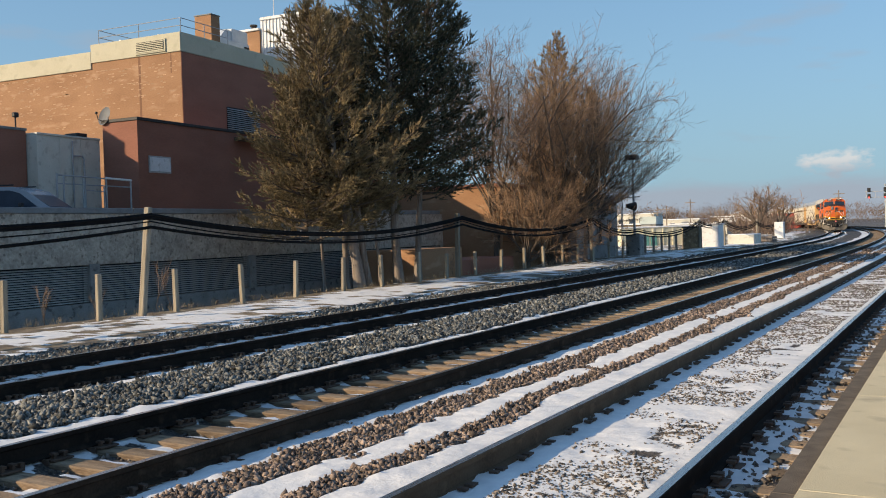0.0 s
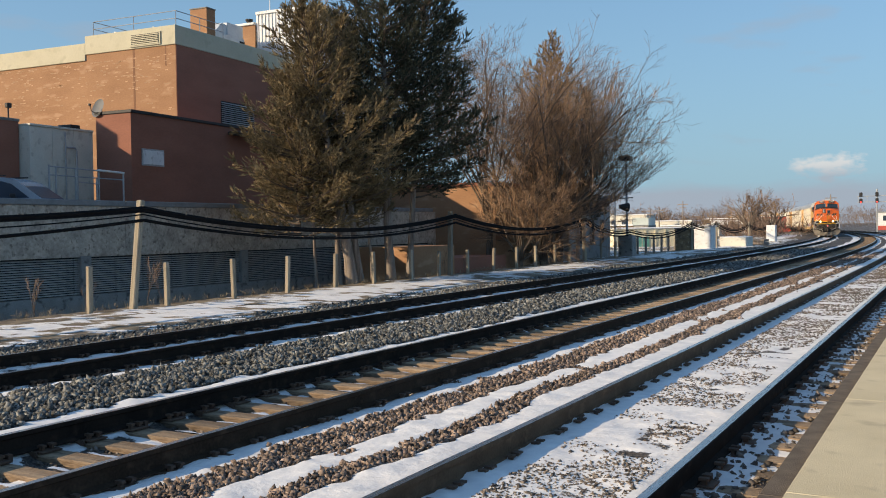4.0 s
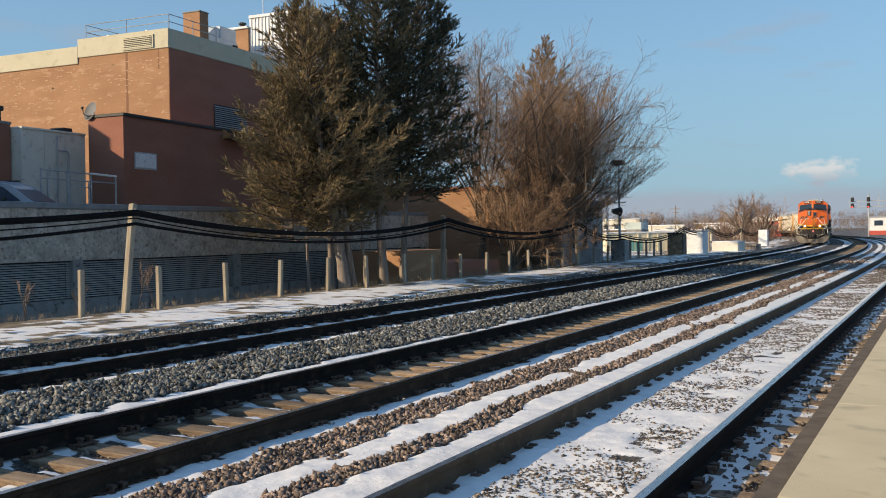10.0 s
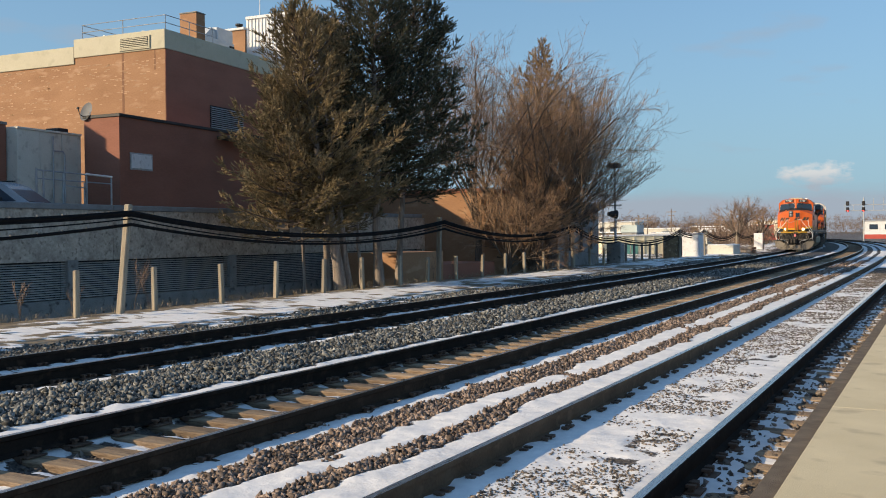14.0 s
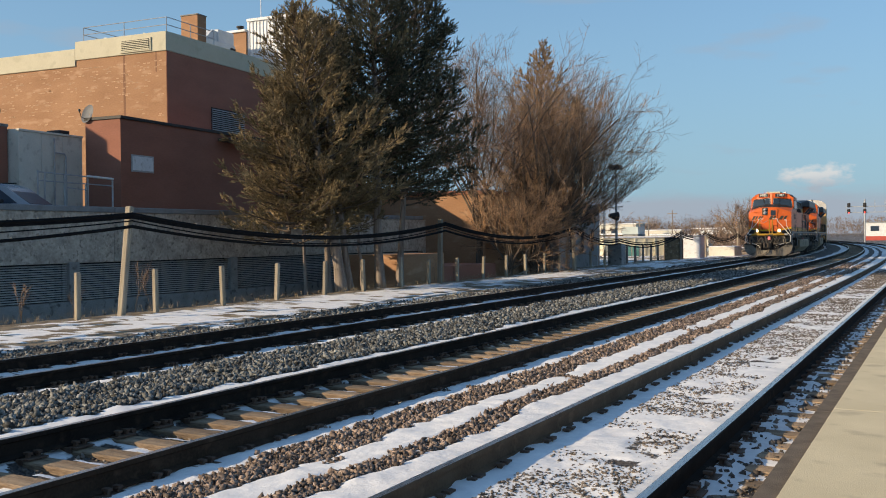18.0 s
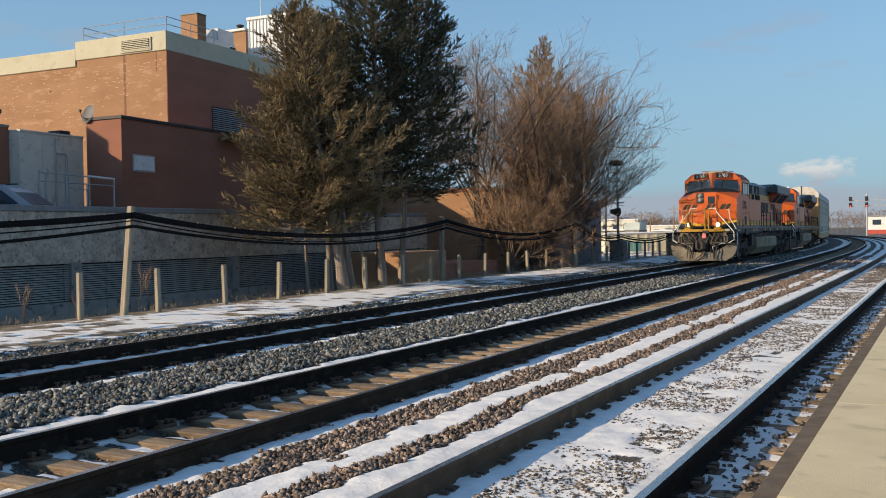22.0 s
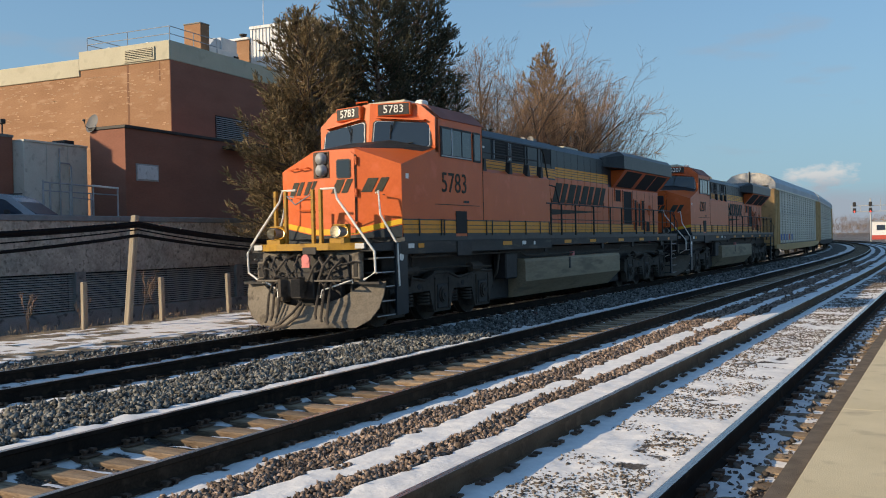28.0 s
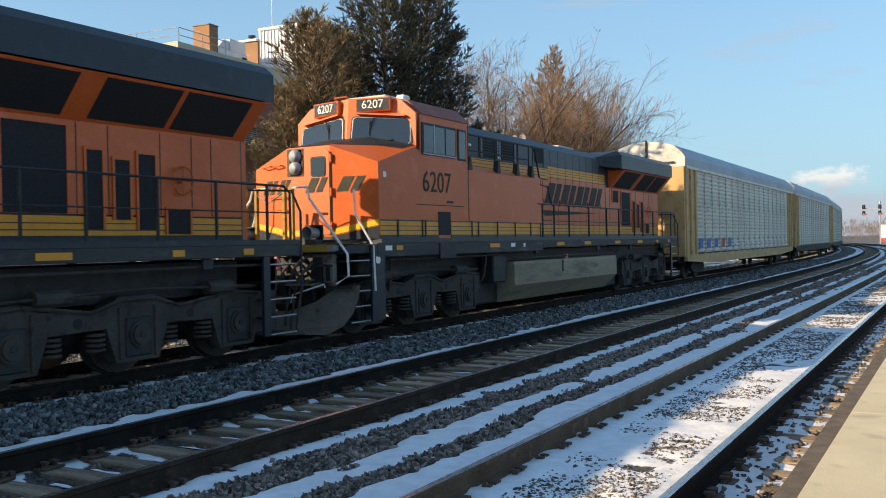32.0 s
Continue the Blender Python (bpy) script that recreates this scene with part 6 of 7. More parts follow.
    rear = [(-W, 1.36, 1.76), (-0.5, 1.36, 1.76), (0.5, 1.36, 1.76), (W, 1.36, 1.76), (W, 1.36, 3.57), (0.5, 1.36, 3.82), (-0.5, 1.36, 3.82), (-W, 1.36, 3.57)]
    g.add(front + rear, [(0, 1, 6, 7), (2, 3, 4, 5), (7, 6, 14, 15), (6, 5, 13, 14), (5, 4, 12, 13), (3, 11, 12, 4), (0, 7, 15, 8)], 0)
    for x0, z0, x1, z1 in ((-0.5, 1.76, 0.5, 3.0), (-0.5, 3.0, -0.42, 3.48), (-0.16, 3.0, 0.5, 3.48), (-0.5, 3.48, 0.5, 3.52)):
        g.add([(x0, -0.185, z0), (x1, -0.185, z0), (x1, -0.185, z1), (x0, -0.185, z1)], [(0, 1, 2, 3)])
    part("nose", g, ORANGE, t, "orange wedge-fronted nose")
    part("nose_roof", Shape().add([(-1.32, 0.14, 3.225), (-0.48, -0.02, 3.565), (0.48, -0.02, 3.565), (1.32, 0.14, 3.225), (1.4, 1.33, 3.60), (0.48, 1.33, 3.835), (-0.48, 1.33, 3.835), (-1.4, 1.33, 3.60)],
         [(0, 1, 6, 7), (1, 2, 5, 6), (2, 3, 4, 5)]), BLACK, t, "black anti-glare nose roof")

    def face(x):
        return -0.185 if abs(x) <= 0.5 else -0.185 * (W - abs(x)) / (W - 0.5)

    part("nose_stripe", sloped([(-W, 2.02), (-0.5, 1.84), (0.5, 1.84), (W, 2.02), (W, 2.12), (0.5, 1.95), (-0.5, 1.95), (-W, 2.12)], lambda x, z: face(x), 0.002, 0.010), YELLOW, t, "yellow nose stripe")
    part("nose_base", sloped([(-W, 1.76), (-0.5, 1.76), (0.5, 1.76), (W, 1.76), (W, 2.0), (0.5, 1.82), (-0.5, 1.82), (-W, 2.0)], lambda x, z: face(x), 0.002, 0.008), NAVY, t)
    d = part("nose_door", sloped([(0.0, 1.84), (0.5, 1.86), (0.5, 3.40), (0.42, 3.46), (0.0, 3.49)], lambda x, z: face(x), 0.0, 0.03), ORANGE, t, "orange nose door with a small window")
    win = [(0.10, 3.0), (0.13, 2.97), (0.37, 2.97), (0.40, 3.0), (0.40, 3.27), (0.37, 3.30), (0.13, 3.30), (0.10, 3.27)]
    part("frame", sloped(outline_window(win, 0.03), lambda x, z: -0.185, 0.03, 0.042), GASKET, d)
    part("pane", sloped(win, lambda x, z: -0.185, 0.042, 0.048), CAB_GLASS, d)
    for z in (2.0, 2.65, 3.28):
        part("hinge", Shape().cyl((0.54, -0.21, z - 0.08), (0.54, -0.21, z + 0.08), 0.025, 7), ORANGE, d)
    part("door_gap", Shape().box(0.505, -0.20, 1.86, 0.525, -0.183, 3.40), DARK, d)
    hl = part("headlight", Shape().box(-0.50, -0.20, 2.98, -0.42, -0.187, 3.50).box(-0.16, -0.20, 2.98, -0.12, -0.187, 3.50).box(-0.42, -0.20, 2.98, -0.16, -0.187, 3.0).box(-0.42, -0.20, 3.48, -0.16, -0.187, 3.5), IRON, t, "twin vertical headlight")
    part("headlight_box", Shape().box(-0.43, -0.184, 2.99, -0.42, 0.16, 3.49).box(-0.16, -0.184, 2.99, -0.15, 0.16, 3.49).box(-0.42, -0.184, 2.99, -0.16, 0.16, 3.0).box(-0.42, -0.184, 3.48, -0.16, 0.16, 3.49).box(-0.43, 0.16, 2.99, -0.15, 0.17, 3.49), BLACK, hl)
    for z in (3.13, 3.36):
        part("reflector_bowl", Shape().tube([(-0.29, -0.225, z), (-0.29, 0.10, z)], [0.108, 0.085], 18, caps=False), BOWL, hl, "shaded reflector bowl", smooth=True)
        part("lens", Shape().cyl((-0.29, 0.09, z), (-0.29, 0.12, z), 0.082, 18), LENS if number == "5783" else LENS_OFF, hl)
        part("bezel", Shape().tube([(-0.29, -0.20, z), (-0.29, -0.25, z), (-0.29, -0.255, z), (-0.29, -0.235, z)], [0.128, 0.126, 0.112, 0.1], 18, caps=False), GALV, hl, "bright metal bezel", smooth=True)
    for x0 in (-1.15, -0.85):
        part("grab_iron", Shape().tube([(x0, face(x0) - 0.01, 3.18), (x0, face(x0) - 0.09, 3.18), (x0 + 0.22, face(x0 + 0.22) - 0.09, 3.20), (x0 + 0.22, face(x0 + 0.22) - 0.01, 3.20)], 0.014, 5), ORANGE, t)
    for z in (2.35, 2.6):
        part("grab_iron", Shape().tube([(-0.95, face(0.95) - 0.01, z), (-0.95, face(0.95) - 0.08, z), (-0.55, -0.26, z), (-0.55, -0.19, z)], 0.014, 5), ORANGE, t)
    # emblem on the nose in two leaves that follow its bend
    for a, b, lift in ((-1.24, -0.86, 0.0), (-0.82, -0.52, 0.0), (-0.06, 0.40, 0.03), (0.62, 1.14, 0.0)):
        g = Shape()
        for o in emblem_strokes(b - a, 0.27, 0.15):
            q = sloped([(x + a, z + 2.655) for x, z in o], lambda x, z: face(x), lift + 0.002, lift + 0.009)
            g.add(q.v, q.f)
        part("emblem", g, LETTER, t, "dark slanted emblem block")
    part("emblem_rule", sloped([(-1.2, 2.55), (1.1, 2.58), (1.1, 2.60), (-1.2, 2.60)], lambda x, z: face(x), 0.003, 0.008), LETTER, t)

    # cab
    cab = part("cab", Shape().prism([(-W, 1.76), (W, 1.76), (W, 4.22), (1.12, 4.50), (0.85, 4.56), (-0.85, 4.56), (-1.12, 4.50), (-W, 4.22)], 1, 1.36, 3.52), ORANGE, t, "orange cab")
    RIDGE, EDGE = 1.05, 1.36

    def shield(x, z):
        return RIDGE + (EDGE - RIDGE) * abs(x) / W + 0.12 * (z - 3.6)

    g = Shape()
    for sx in (-1, 1):
        g.add([(0, shield(0, 3.6), 3.6), (sx * W, shield(W, 3.5), 3.5), (sx * W, shield(W, 4.22), 4.22), (sx * 1.12, shield(1.12, 4.5), 4.50), (sx * 0.85, shield(0.85, 4.56), 4.56), (0, shield(0, 4.6), 4.60),
               (0, 1.5, 3.6), (sx * W, 1.5, 3.5), (sx * W, 1.5, 4.22), (sx * 1.12, 1.6, 4.5), (sx * 0.85, 1.6, 4.56), (0, 1.6, 4.6)],
              [(0, 1, 2, 3, 4, 5) if sx > 0 else (5, 4, 3, 2, 1, 0), (5, 4, 10, 11), (4, 3, 9, 10), (3, 2, 8, 9), (2, 1, 7, 8)])
    part("cab_front", g, ORANGE, t, "orange cab front")
    for sx in (-1, 1):
        win = [(sx * x, z) for x, z in ((0.12, 3.78), (0.16, 3.74), (1.28, 3.62), (1.33, 3.66), (1.31, 4.06), (1.26, 4.11), (0.2, 4.21), (0.14, 4.17))]
        if sx < 0:
            win = win[::-1]
        w = part("windscreen", sloped(outline_window(win, 0.05), shield, 0.0, 0.018), GASKET, t, "dark gasketed windscreen")
        part("trim", sloped(outline_window(win, 0.018), shield, 0.018, 0.022), GALV, w, "bright window trim")
        part("pane", sloped(win, shield, 0.022, 0.028), CAB_GLASS, w)
        part("wiper", Shape().tube([(sx * 0.62, shield(0.62, 4.25) - 0.07, 4.25), (sx * 0.5, shield(0.5, 3.95) - 0.05, 3.95)], 0.012, 4).tube([(sx * 0.5, shield(0.5, 4.1) - 0.045, 4.12), (sx * 0.5, shield(0.5, 3.8) - 0.045, 3.82)], 0.012, 4), BLACK, w)
        part("wiper", Shape().tube([(sx * 0.2, shield(0.2, 3.74) - 0.08, 3.74), (sx * 0.8, shield(0.8, 3.68) - 0.08, 3.68), (sx * 1.0, shield(1, 3.72) - 0.06, 3.72)], 0.014, 4), BLACK, w)
        part("visor", sloped([(sx * 0.2, 4.27), (sx * 1.25, 4.16), (sx * 1.25, 4.19), (sx * 0.2, 4.30)][::sx], shield, 0.0, 0.12), ORANGE, t)
        nb = part("number_board", Shape().box(-0.38, -0.09, -0.14, 0.38, 0.05, 0.14, 0.02), ORANGE, t, "black number board with pale figures")
        nb.matrix_basis = pose(sx * 0.56, shield(0.56, 4.43) - 0.02, 4.435, 0, 0, sx * 12)
        part("board_face", Shape().box(-0.34, -0.096, -0.115, 0.34, -0.088, 0.115), GASKET, nb)
        lettering("road_number", number, 0.235, 0.004, PALE, nb, Matrix.Translation((0, -0.099, 0)) @ Euler((radians(90), 0, 0)).to_matrix().to_4x4())
    part("cab_roof", Shape().prism([(-W - 0.03, 4.22), (W + 0.03, 4.22), (1.14, 4.53), (0.86, 4.59), (-0.86, 4.59), (-1.14, 4.53)], 1, 1.55, 3.6), surf("faded red-brown roof paint", (0.24, 0.075, 0.05), (0.32, 0.11, 0.08), 2, 0.7, 0.05), t, "faded red-brown cab roof")
    part("roof_unit", Shape().box(-0.45, 1.7, 4.58, 0.55, 2.9, 4.72, 0.05), CREAM, t, "pale roof air conditioner")
    part("antenna", Shape().box(0.75, 1.75, 4.56, 0.95, 2.0, 4.68, 0.03), PALE, t)
    part("antenna", Shape().tube([(-0.55, 1.5, 4.58), (-0.55, 1.45, 4.70), (-0.25, 1.45, 4.70), (-0.25, 1.5, 4.58)], 0.015, 5), ORANGE, t)
    for sx in (-1, 1):
        def plate(name, y0, z0, y1, z1, d0, d1, mat, parent=t, label=""):
            return part(name, Shape().box(min(sx * d0, sx * d1), y0, z0, max(sx * d0, sx * d1), y1, z1), mat, parent, label)
        w = plate("side_window", 1.56, 3.42, 2.95, 4.06, W, W + 0.02, GASKET, label="framed cab side window")
        plate("pane", 1.62, 3.47, 2.0, 4.01, W + 0.02, W + 0.026, CAB_GLASS, w)
        plate("pane", 2.06, 3.47, 2.45, 4.01, W + 0.02, W + 0.03, CAB_GLASS, w)
        plate("pane", 2.5, 3.47, 2.9, 4.01, W + 0.02, W + 0.03, CAB_GLASS, w)
        plate("window_rail", 2.01, 3.44, 2.05, 4.04, W + 0.02, W + 0.035, GALV, w)
        plate("window_rail", 1.58, 3.43, 2.93, 3.455, W + 0.02, W + 0.035, GALV, w)
        w = plate("side_window", 3.04, 3.40, 3.40, 4.06, W, W + 0.02, GASKET, label="narrow rear cab window")
        plate("pane", 3.08, 3.44, 3.36, 4.02, W + 0.02, W + 0.026, CAB_GLASS, w)
        plate("side_hatch", 2.18, 1.82, 2.68, 2.30, W, W + 0.012, DARK, label="dark square opening")
        plate("seam", 1.3, 2.42, 3.3, 2.435, W, W + 0.006, LETTER)
        plate("seam", 3.5, 1.8, 3.52, 4.2, W, W + 0.006, LETTER)
        plate("vent", 2.55, 2.48, 2.8, 2.53, W, W + 0.01, BLACK)
        plate("placard", 0.16, 2.9, 0.26, 3.0, W, W + 0.006, PALE)
        lettering("road_number", number, 0.60, 0.004, LETTER, t, Matrix.Translation((sx * (W + 0.006), 2.15, 2.87)) @ Euler((radians(90), 0, radians(90) * sx)).to_matrix().to_4x4() @ Matrix.Diagonal((0.98, 1, 1, 1)), "dark road number")
        # full-width cabinet behind the cab, and the stripes along its foot
        for a, b in ((0.02, 2.16), (2.70, 7.38)):
            plate("stripe", a, 1.83, b, 2.09, W, W + 0.008, YELLOW_SHADED, label="yellow side stripe")
            plate("stripe_line", a, 2.09, b, 2.115, W, W + 0.012, NAVY)
            plate("stripe_line", a, 1.905, b, 1.92, W + 0.008, W + 0.012, NAVY)
            plate("stripe_line", a, 1.99, b, 2.005, W + 0.008, W + 0.012, NAVY)
            plate("stripe_line", a, 1.76, b, 1.83, W, W + 0.012, NAVY)
        for y in (0.6, 1.5, 1.62, 3.6, 3.9, 4.85, 5.8, 6.7, 7.3):
            plate("step_bracket", y, 1.78, y + 0.035, 2.12, W + 0.012, W + 0.03, NAVY)
    part("cabinet", Shape().prism([(-W, 1.76), (W, 1.76), (W, 3.22), (W - 0.08, 3.30), (-W + 0.08, 3.30), (-W, 3.22)], 1, 3.53, 7.4), ORANGE, t, "full-width orange equipment cabinet")
    part("hood_upper", Shape().prism([(-1.0, 3.3), (1.0, 3.3), (1.0, 4.15), (0.85, 4.32), (-0.85, 4.32), (-1.0, 4.15)], 1, 3.6, 8.95), NAVY, t, "blue-black upper hood")
    part("hood", Shape().prism([(-0.95, 1.76), (0.95, 1.76), (0.95, 4.15), (0.8, 4.32), (-0.8, 4.32), (-0.95, 4.15)], 1, 7.4, 19.2), NAVY, t, "blue-black engine hood")
    part("hood_roof", Shape().box(-0.6, 9.0, 4.31, 0.6, 13.2, 4.37, 0.02), NAVY, t)
    part("exhaust", Shape().box(-0.45, 11.1, 4.36, 0.45, 12.3, 4.47, 0.03), CREAM, t, "pale exhaust hatch")
    horn = part("horn", Shape().box(-0.2, 9.3, 4.36, 0.2, 9.45, 4.46), IRON, t, "three-bell air horn")
    for k, x in enumerate((-0.25, 0.0, 0.25)):
        part("bell", Shape().cyl((x, 9.4, 4.5), (x, 9.0, 4.5), 0.03, 10, 0.10), CONC_DARK, horn)
    for sx in (-1, 1):
        def plate(name, y0, z0, y1, z1, d0, d1, mat, parent=t, label=""):
            return part(name, Shape().box(min(sx * d0, sx * d1), y0, z0, max(sx * d0, sx * d1), y1, z1), mat, parent, label)
        plate("stripe", 3.62, 3.34, 8.95, 3.60, 1.0, 1.008, YELLOW_SHADED, label="yellow hood stripe")
        for z in (3.40, 3.48, 3.56):
            plate("stripe_line", 3.62, z, 8.95, z + 0.015, 1.008, 1.013, NAVY)
        for a, b in ((5.03, 5.84), (6.0, 6.81)):
            v = plate("intake_grille", a, 3.66, b, 4.1, 1.0, 1.02, SCREEN, label="black intake grille")
            for k in range(6):
                plate("slat", a, 3.69 + 0.068 * k, b, 3.71 + 0.068 * k, 1.02, 1.035, BLACK, v)
            for y in (a - 0.03, b):
                plate("trim", y, 3.64, y + 0.03, 4.12, 1.0, 1.03, GALV, v)
        plate("dark_panel", 8.09, 3.72, 8.6, 4.12, 1.0, 1.015, SCREEN)
        plate("access_panel", 7.05, 3.66, 7.9, 4.1, 1.0, 1.012, NAVY)
        for y in (4.0, 4.9, 7.0, 7.95, 8.65):
            plate("seam", y, 3.62, y + 0.015, 4.14, 1.0, 1.012, BLACK)
        for y, z in ((4.4, 3.86), (5.92, 3.66), (7.2, 3.66)):
            plate("placard", y, z, y + 0.12, z + 0.05, 1.0, 1.008, PALE)
        # rail on the cabinet roof
        for y in (3.6, 5.0, 6.05, 6.9):
            part("rail_post", Shape().tube([(sx * 1.36, y, 3.3), (sx * 1.36, y, 4.02)], 0.02, 5).prism([(y - 0.09, 3.24), (y + 0.09, 3.24), (y + 0.035, 3.52), (y - 0.035, 3.52)], 0, min(sx * 1.35, sx * 1.47), max(sx * 1.35, sx * 1.47)), BLACK, t)
        handrail(t, "handrail", [(sx * 1.36, 3.56, 4.02), (sx * 1.36, 7.1, 4.02), (sx * 1.36, 7.3, 3.9), (sx * 1.30, 7.75, 3.1), (sx * 1.30, 8.2, 3.08), (sx * 1.40, 8.22, 2.62)], 0.022, BLACK, "black handrail")
        handrail(t, "handrail", [(sx * 1.36, 3.56, 3.68), (sx * 1.36, 6.9, 3.68)], 0.018, BLACK)
        # hood doors in bands of colour
        door = banded_door()
        for k in range(11):
            y = 7.55 + 0.545 * k
            dd = part("hood_door", door, None, t, "hinged hood door")
            dd.matrix_basis = pose(sx * 0.95, y, 0) if sx > 0 else pose(-0.95, y + 0.545, 0, 0, 0, 180)
            part("door_latch", Shape().box(min(sx * 0.97, sx * 0.985), y + 0.06, 2.6, max(sx * 0.97, sx * 0.985), y + 0.09, 2.78), IRON, t)
        if sx > 0:
            emblem(t, Matrix.Translation((0.975, 8.75, 2.68)) @ Euler((radians(90), 0, radians(90))).to_matrix().to_4x4(), 4.6, 0.56, LETTER)
        else:
            emblem(t, Matrix.Translation((-0.975, 13.5, 2.68)) @ Euler((radians(90), 0, radians(-90))).to_matrix().to_4x4(), 4.6, 0.56, LETTER)
        # radiator section
        plate("rear_side", 13.58, 2.115, 19.15, 3.30, 0.95, 0.975, ORANGE, label="orange radiator section side")
        plate("rear_stripe", 13.58, 1.84, 19.15, 2.09, 0.95, 0.972, YELLOW_SHADED)
        for z in (1.905, 1.99):
            plate("stripe_line", 13.58, z, 19.15, z + 0.014, 0.972, 0.977, NAVY)
        for name, y0, z0, y1, z1 in (("grille", 14.2, 2.86, 14.75, 3.24), ("door_opening", 15.05, 2.12, 15.95, 3.22), ("grille", 16.25, 1.92, 16.5, 2.95), ("grille", 16.7, 2.05, 16.95, 2.85), ("grille", 17.1, 1.92, 17.4, 2.95), ("grille", 17.62, 1.86, 18.05, 2.2)):
            gr = plate(name, y0, z0, y1, z1, 0.975, 0.985, SCREEN, label="black screened opening")
            plate("frame", y0 - 0.04, z1, y1 + 0.04, z1 + 0.04, 0.975, 0.998, ORANGE, gr)
            plate("frame", y0 - 0.04, z0, y0, z1, 0.975, 0.998, ORANGE, gr)
            plate("frame", y1, z0, y1 + 0.04, z1, 0.975, 0.998, ORANGE, gr)
        for y in (13.95, 15.0, 16.1, 16.6, 17.5, 18.1, 18.5):
            plate("seam", y, 2.12, y + 0.015, 3.28, 0.975, 0.98, LETTER)
        wheel = Shape()
        for k in range(16):
            a, b = 2 * math.pi * k / 16, 2 * math.pi * (k + 1) / 16
            wheel.tube([(sx * 1.06, 17.85 + 0.2 * math.cos(a), 2.62 + 0.2 * math.sin(a)), (sx * 1.06, 17.85 + 0.2 * math.cos(b), 2.62 + 0.2 * math.sin(b))], 0.015, 4)
        wheel.cyl((sx * 0.97, 17.85, 2.62), (sx * 1.07, 17.85, 2.62), 0.03, 8).tube([(sx * 1.06, 17.66, 2.62), (sx * 1.06, 18.04, 2.62)], 0.012, 4).tube([(sx * 1.06, 17.85, 2.43), (sx * 1.06, 17.85, 2.81)], 0.012, 4)
        part("brake_wheel", wheel, ORANGE, t, "orange hand brake wheel")
        # flared radiator wing
        part("wing_slope", Shape().prism([(sx * 0.97, 3.30), (sx * 1.46, 3.86), (sx * 0.9, 3.86)], 1, 13.9, 19.25), ORANGE, t, "orange slope under the radiator wing")
        for y0, y1 in ((14.2, 15.85), (16.25, 17.55), (17.65, 18.95)):
            part("radiator_screen", Shape().add([(sx * 1.01, y0, 3.34), (sx * 1.01, y1, 3.34), (sx * 1.43, y1, 3.82), (sx * 1.43, y0, 3.82), (sx * 0.99, y0, 3.36), (sx * 0.99, y1, 3.36), (sx * 1.41, y1, 3.84), (sx * 1.41, y0, 3.84)],
                 [(0, 1, 2, 3), (7, 6, 5, 4), (0, 4, 5, 1), (1, 5, 6, 2), (2, 6, 7, 3), (3, 7, 4, 0)]), SCREEN, t, "black radiator screen")
        # walkway handrail with posts
        handrail(t, "handrail", [(sx * 1.45, 7.2, 2.60), (sx * 1.45, 19.6, 2.60), (sx * 1.45, 19.75, 2.5), (sx * 1.45, 19.75, 1.7)], 0.02, BLACK, "black walkway handrail")
        handrail(t, "handrail", [(sx * 1.45, 7.5, 2.18), (sx * 1.45, 19.7, 2.18)], 0.012, BLACK)
        for y in (7.5, 8.25, 9.3, 10.8, 12.3, 13.42, 14.95, 15.85, 17.0, 18.1, 19.2):
            part("rail_post", Shape().cyl((sx * 1.45, y, 1.55), (sx * 1.45, y, 2.60), 0.024, 6), BLACK, t)
    part("radiator_wing", Shape().prism([(-1.48, 3.88), (1.48, 3.88), (1.48, 4.30), (1.32, 4.44), (-1.32, 4.44), (-1.48, 4.30)], 1, 13.7, 19.38), NAVY, t, "flared blue-black radiator roof")
    part("wing_front", Shape().add([(-1.48, 13.7, 3.88), (1.48, 13.7, 3.88), (1.48, 13.7, 4.30), (1.32, 13.7, 4.44), (-1.32, 13.7, 4.44), (-1.48, 13.7, 4.30), (-0.9, 12.9, 3.95), (0.9, 12.9, 3.95), (0.9, 12.9, 4.2), (-0.9, 12.9, 4.2)],
         [(0, 6, 7, 1), (1, 7, 8, 2), (2, 8, 3), (3, 8, 9, 4), (4, 9, 5), (5, 9, 6, 0), (6, 9, 8, 7)]), NAVY, t)
    part("rear_wall", Shape().box(-0.95, 19.2, 1.76, 0.95, 19.3, 3.88), ORANGE, t)

    # front platform: anticlimber, steps, rails, lamps, plow and coupler
    part("front_deck", Shape().box(-1.45, -1.05, 1.5, 1.45, 0.0, 1.66, 0.01), BLACK, t)
    part("anticlimber", Shape().prism([(-1.0, -1.15), (-0.6, -1.28), (0.6, -1.28), (1.0, -1.15), (1.22, -1.05), (-1.22, -1.05)], 2, 1.54, 1.67), POST_YELLOW, t, "yellow anticlimber beam")
    part("coupler_notch", Shape().box(0.02, -1.3, 1.46, 0.34, -1.2, 1.60, 0.01), BLACK, t)
    part("front_plate", Shape().box(-1.15, -1.06, 0.9, 1.15, -0.9, 1.5, 0.02), PLOW, t, "dusty front plate")
    for sx in (-1, 1):
        l = part("ditch_light", Shape().box(sx * 0.75 - 0.16, -1.2, 1.67, sx * 0.75 + 0.16, -1.0, 1.76).box(sx * 0.75 - 0.14, -0.97, 1.76, sx * 0.75 + 0.14, -0.93, 2.02, 0.01).box(sx * 0.75 - 0.14, -1.12, 1.995, sx * 0.75 + 0.14, -0.97, 2.02), POST_YELLOW if number == "5783" else BLACK, t, "round ditch light on the front beam")
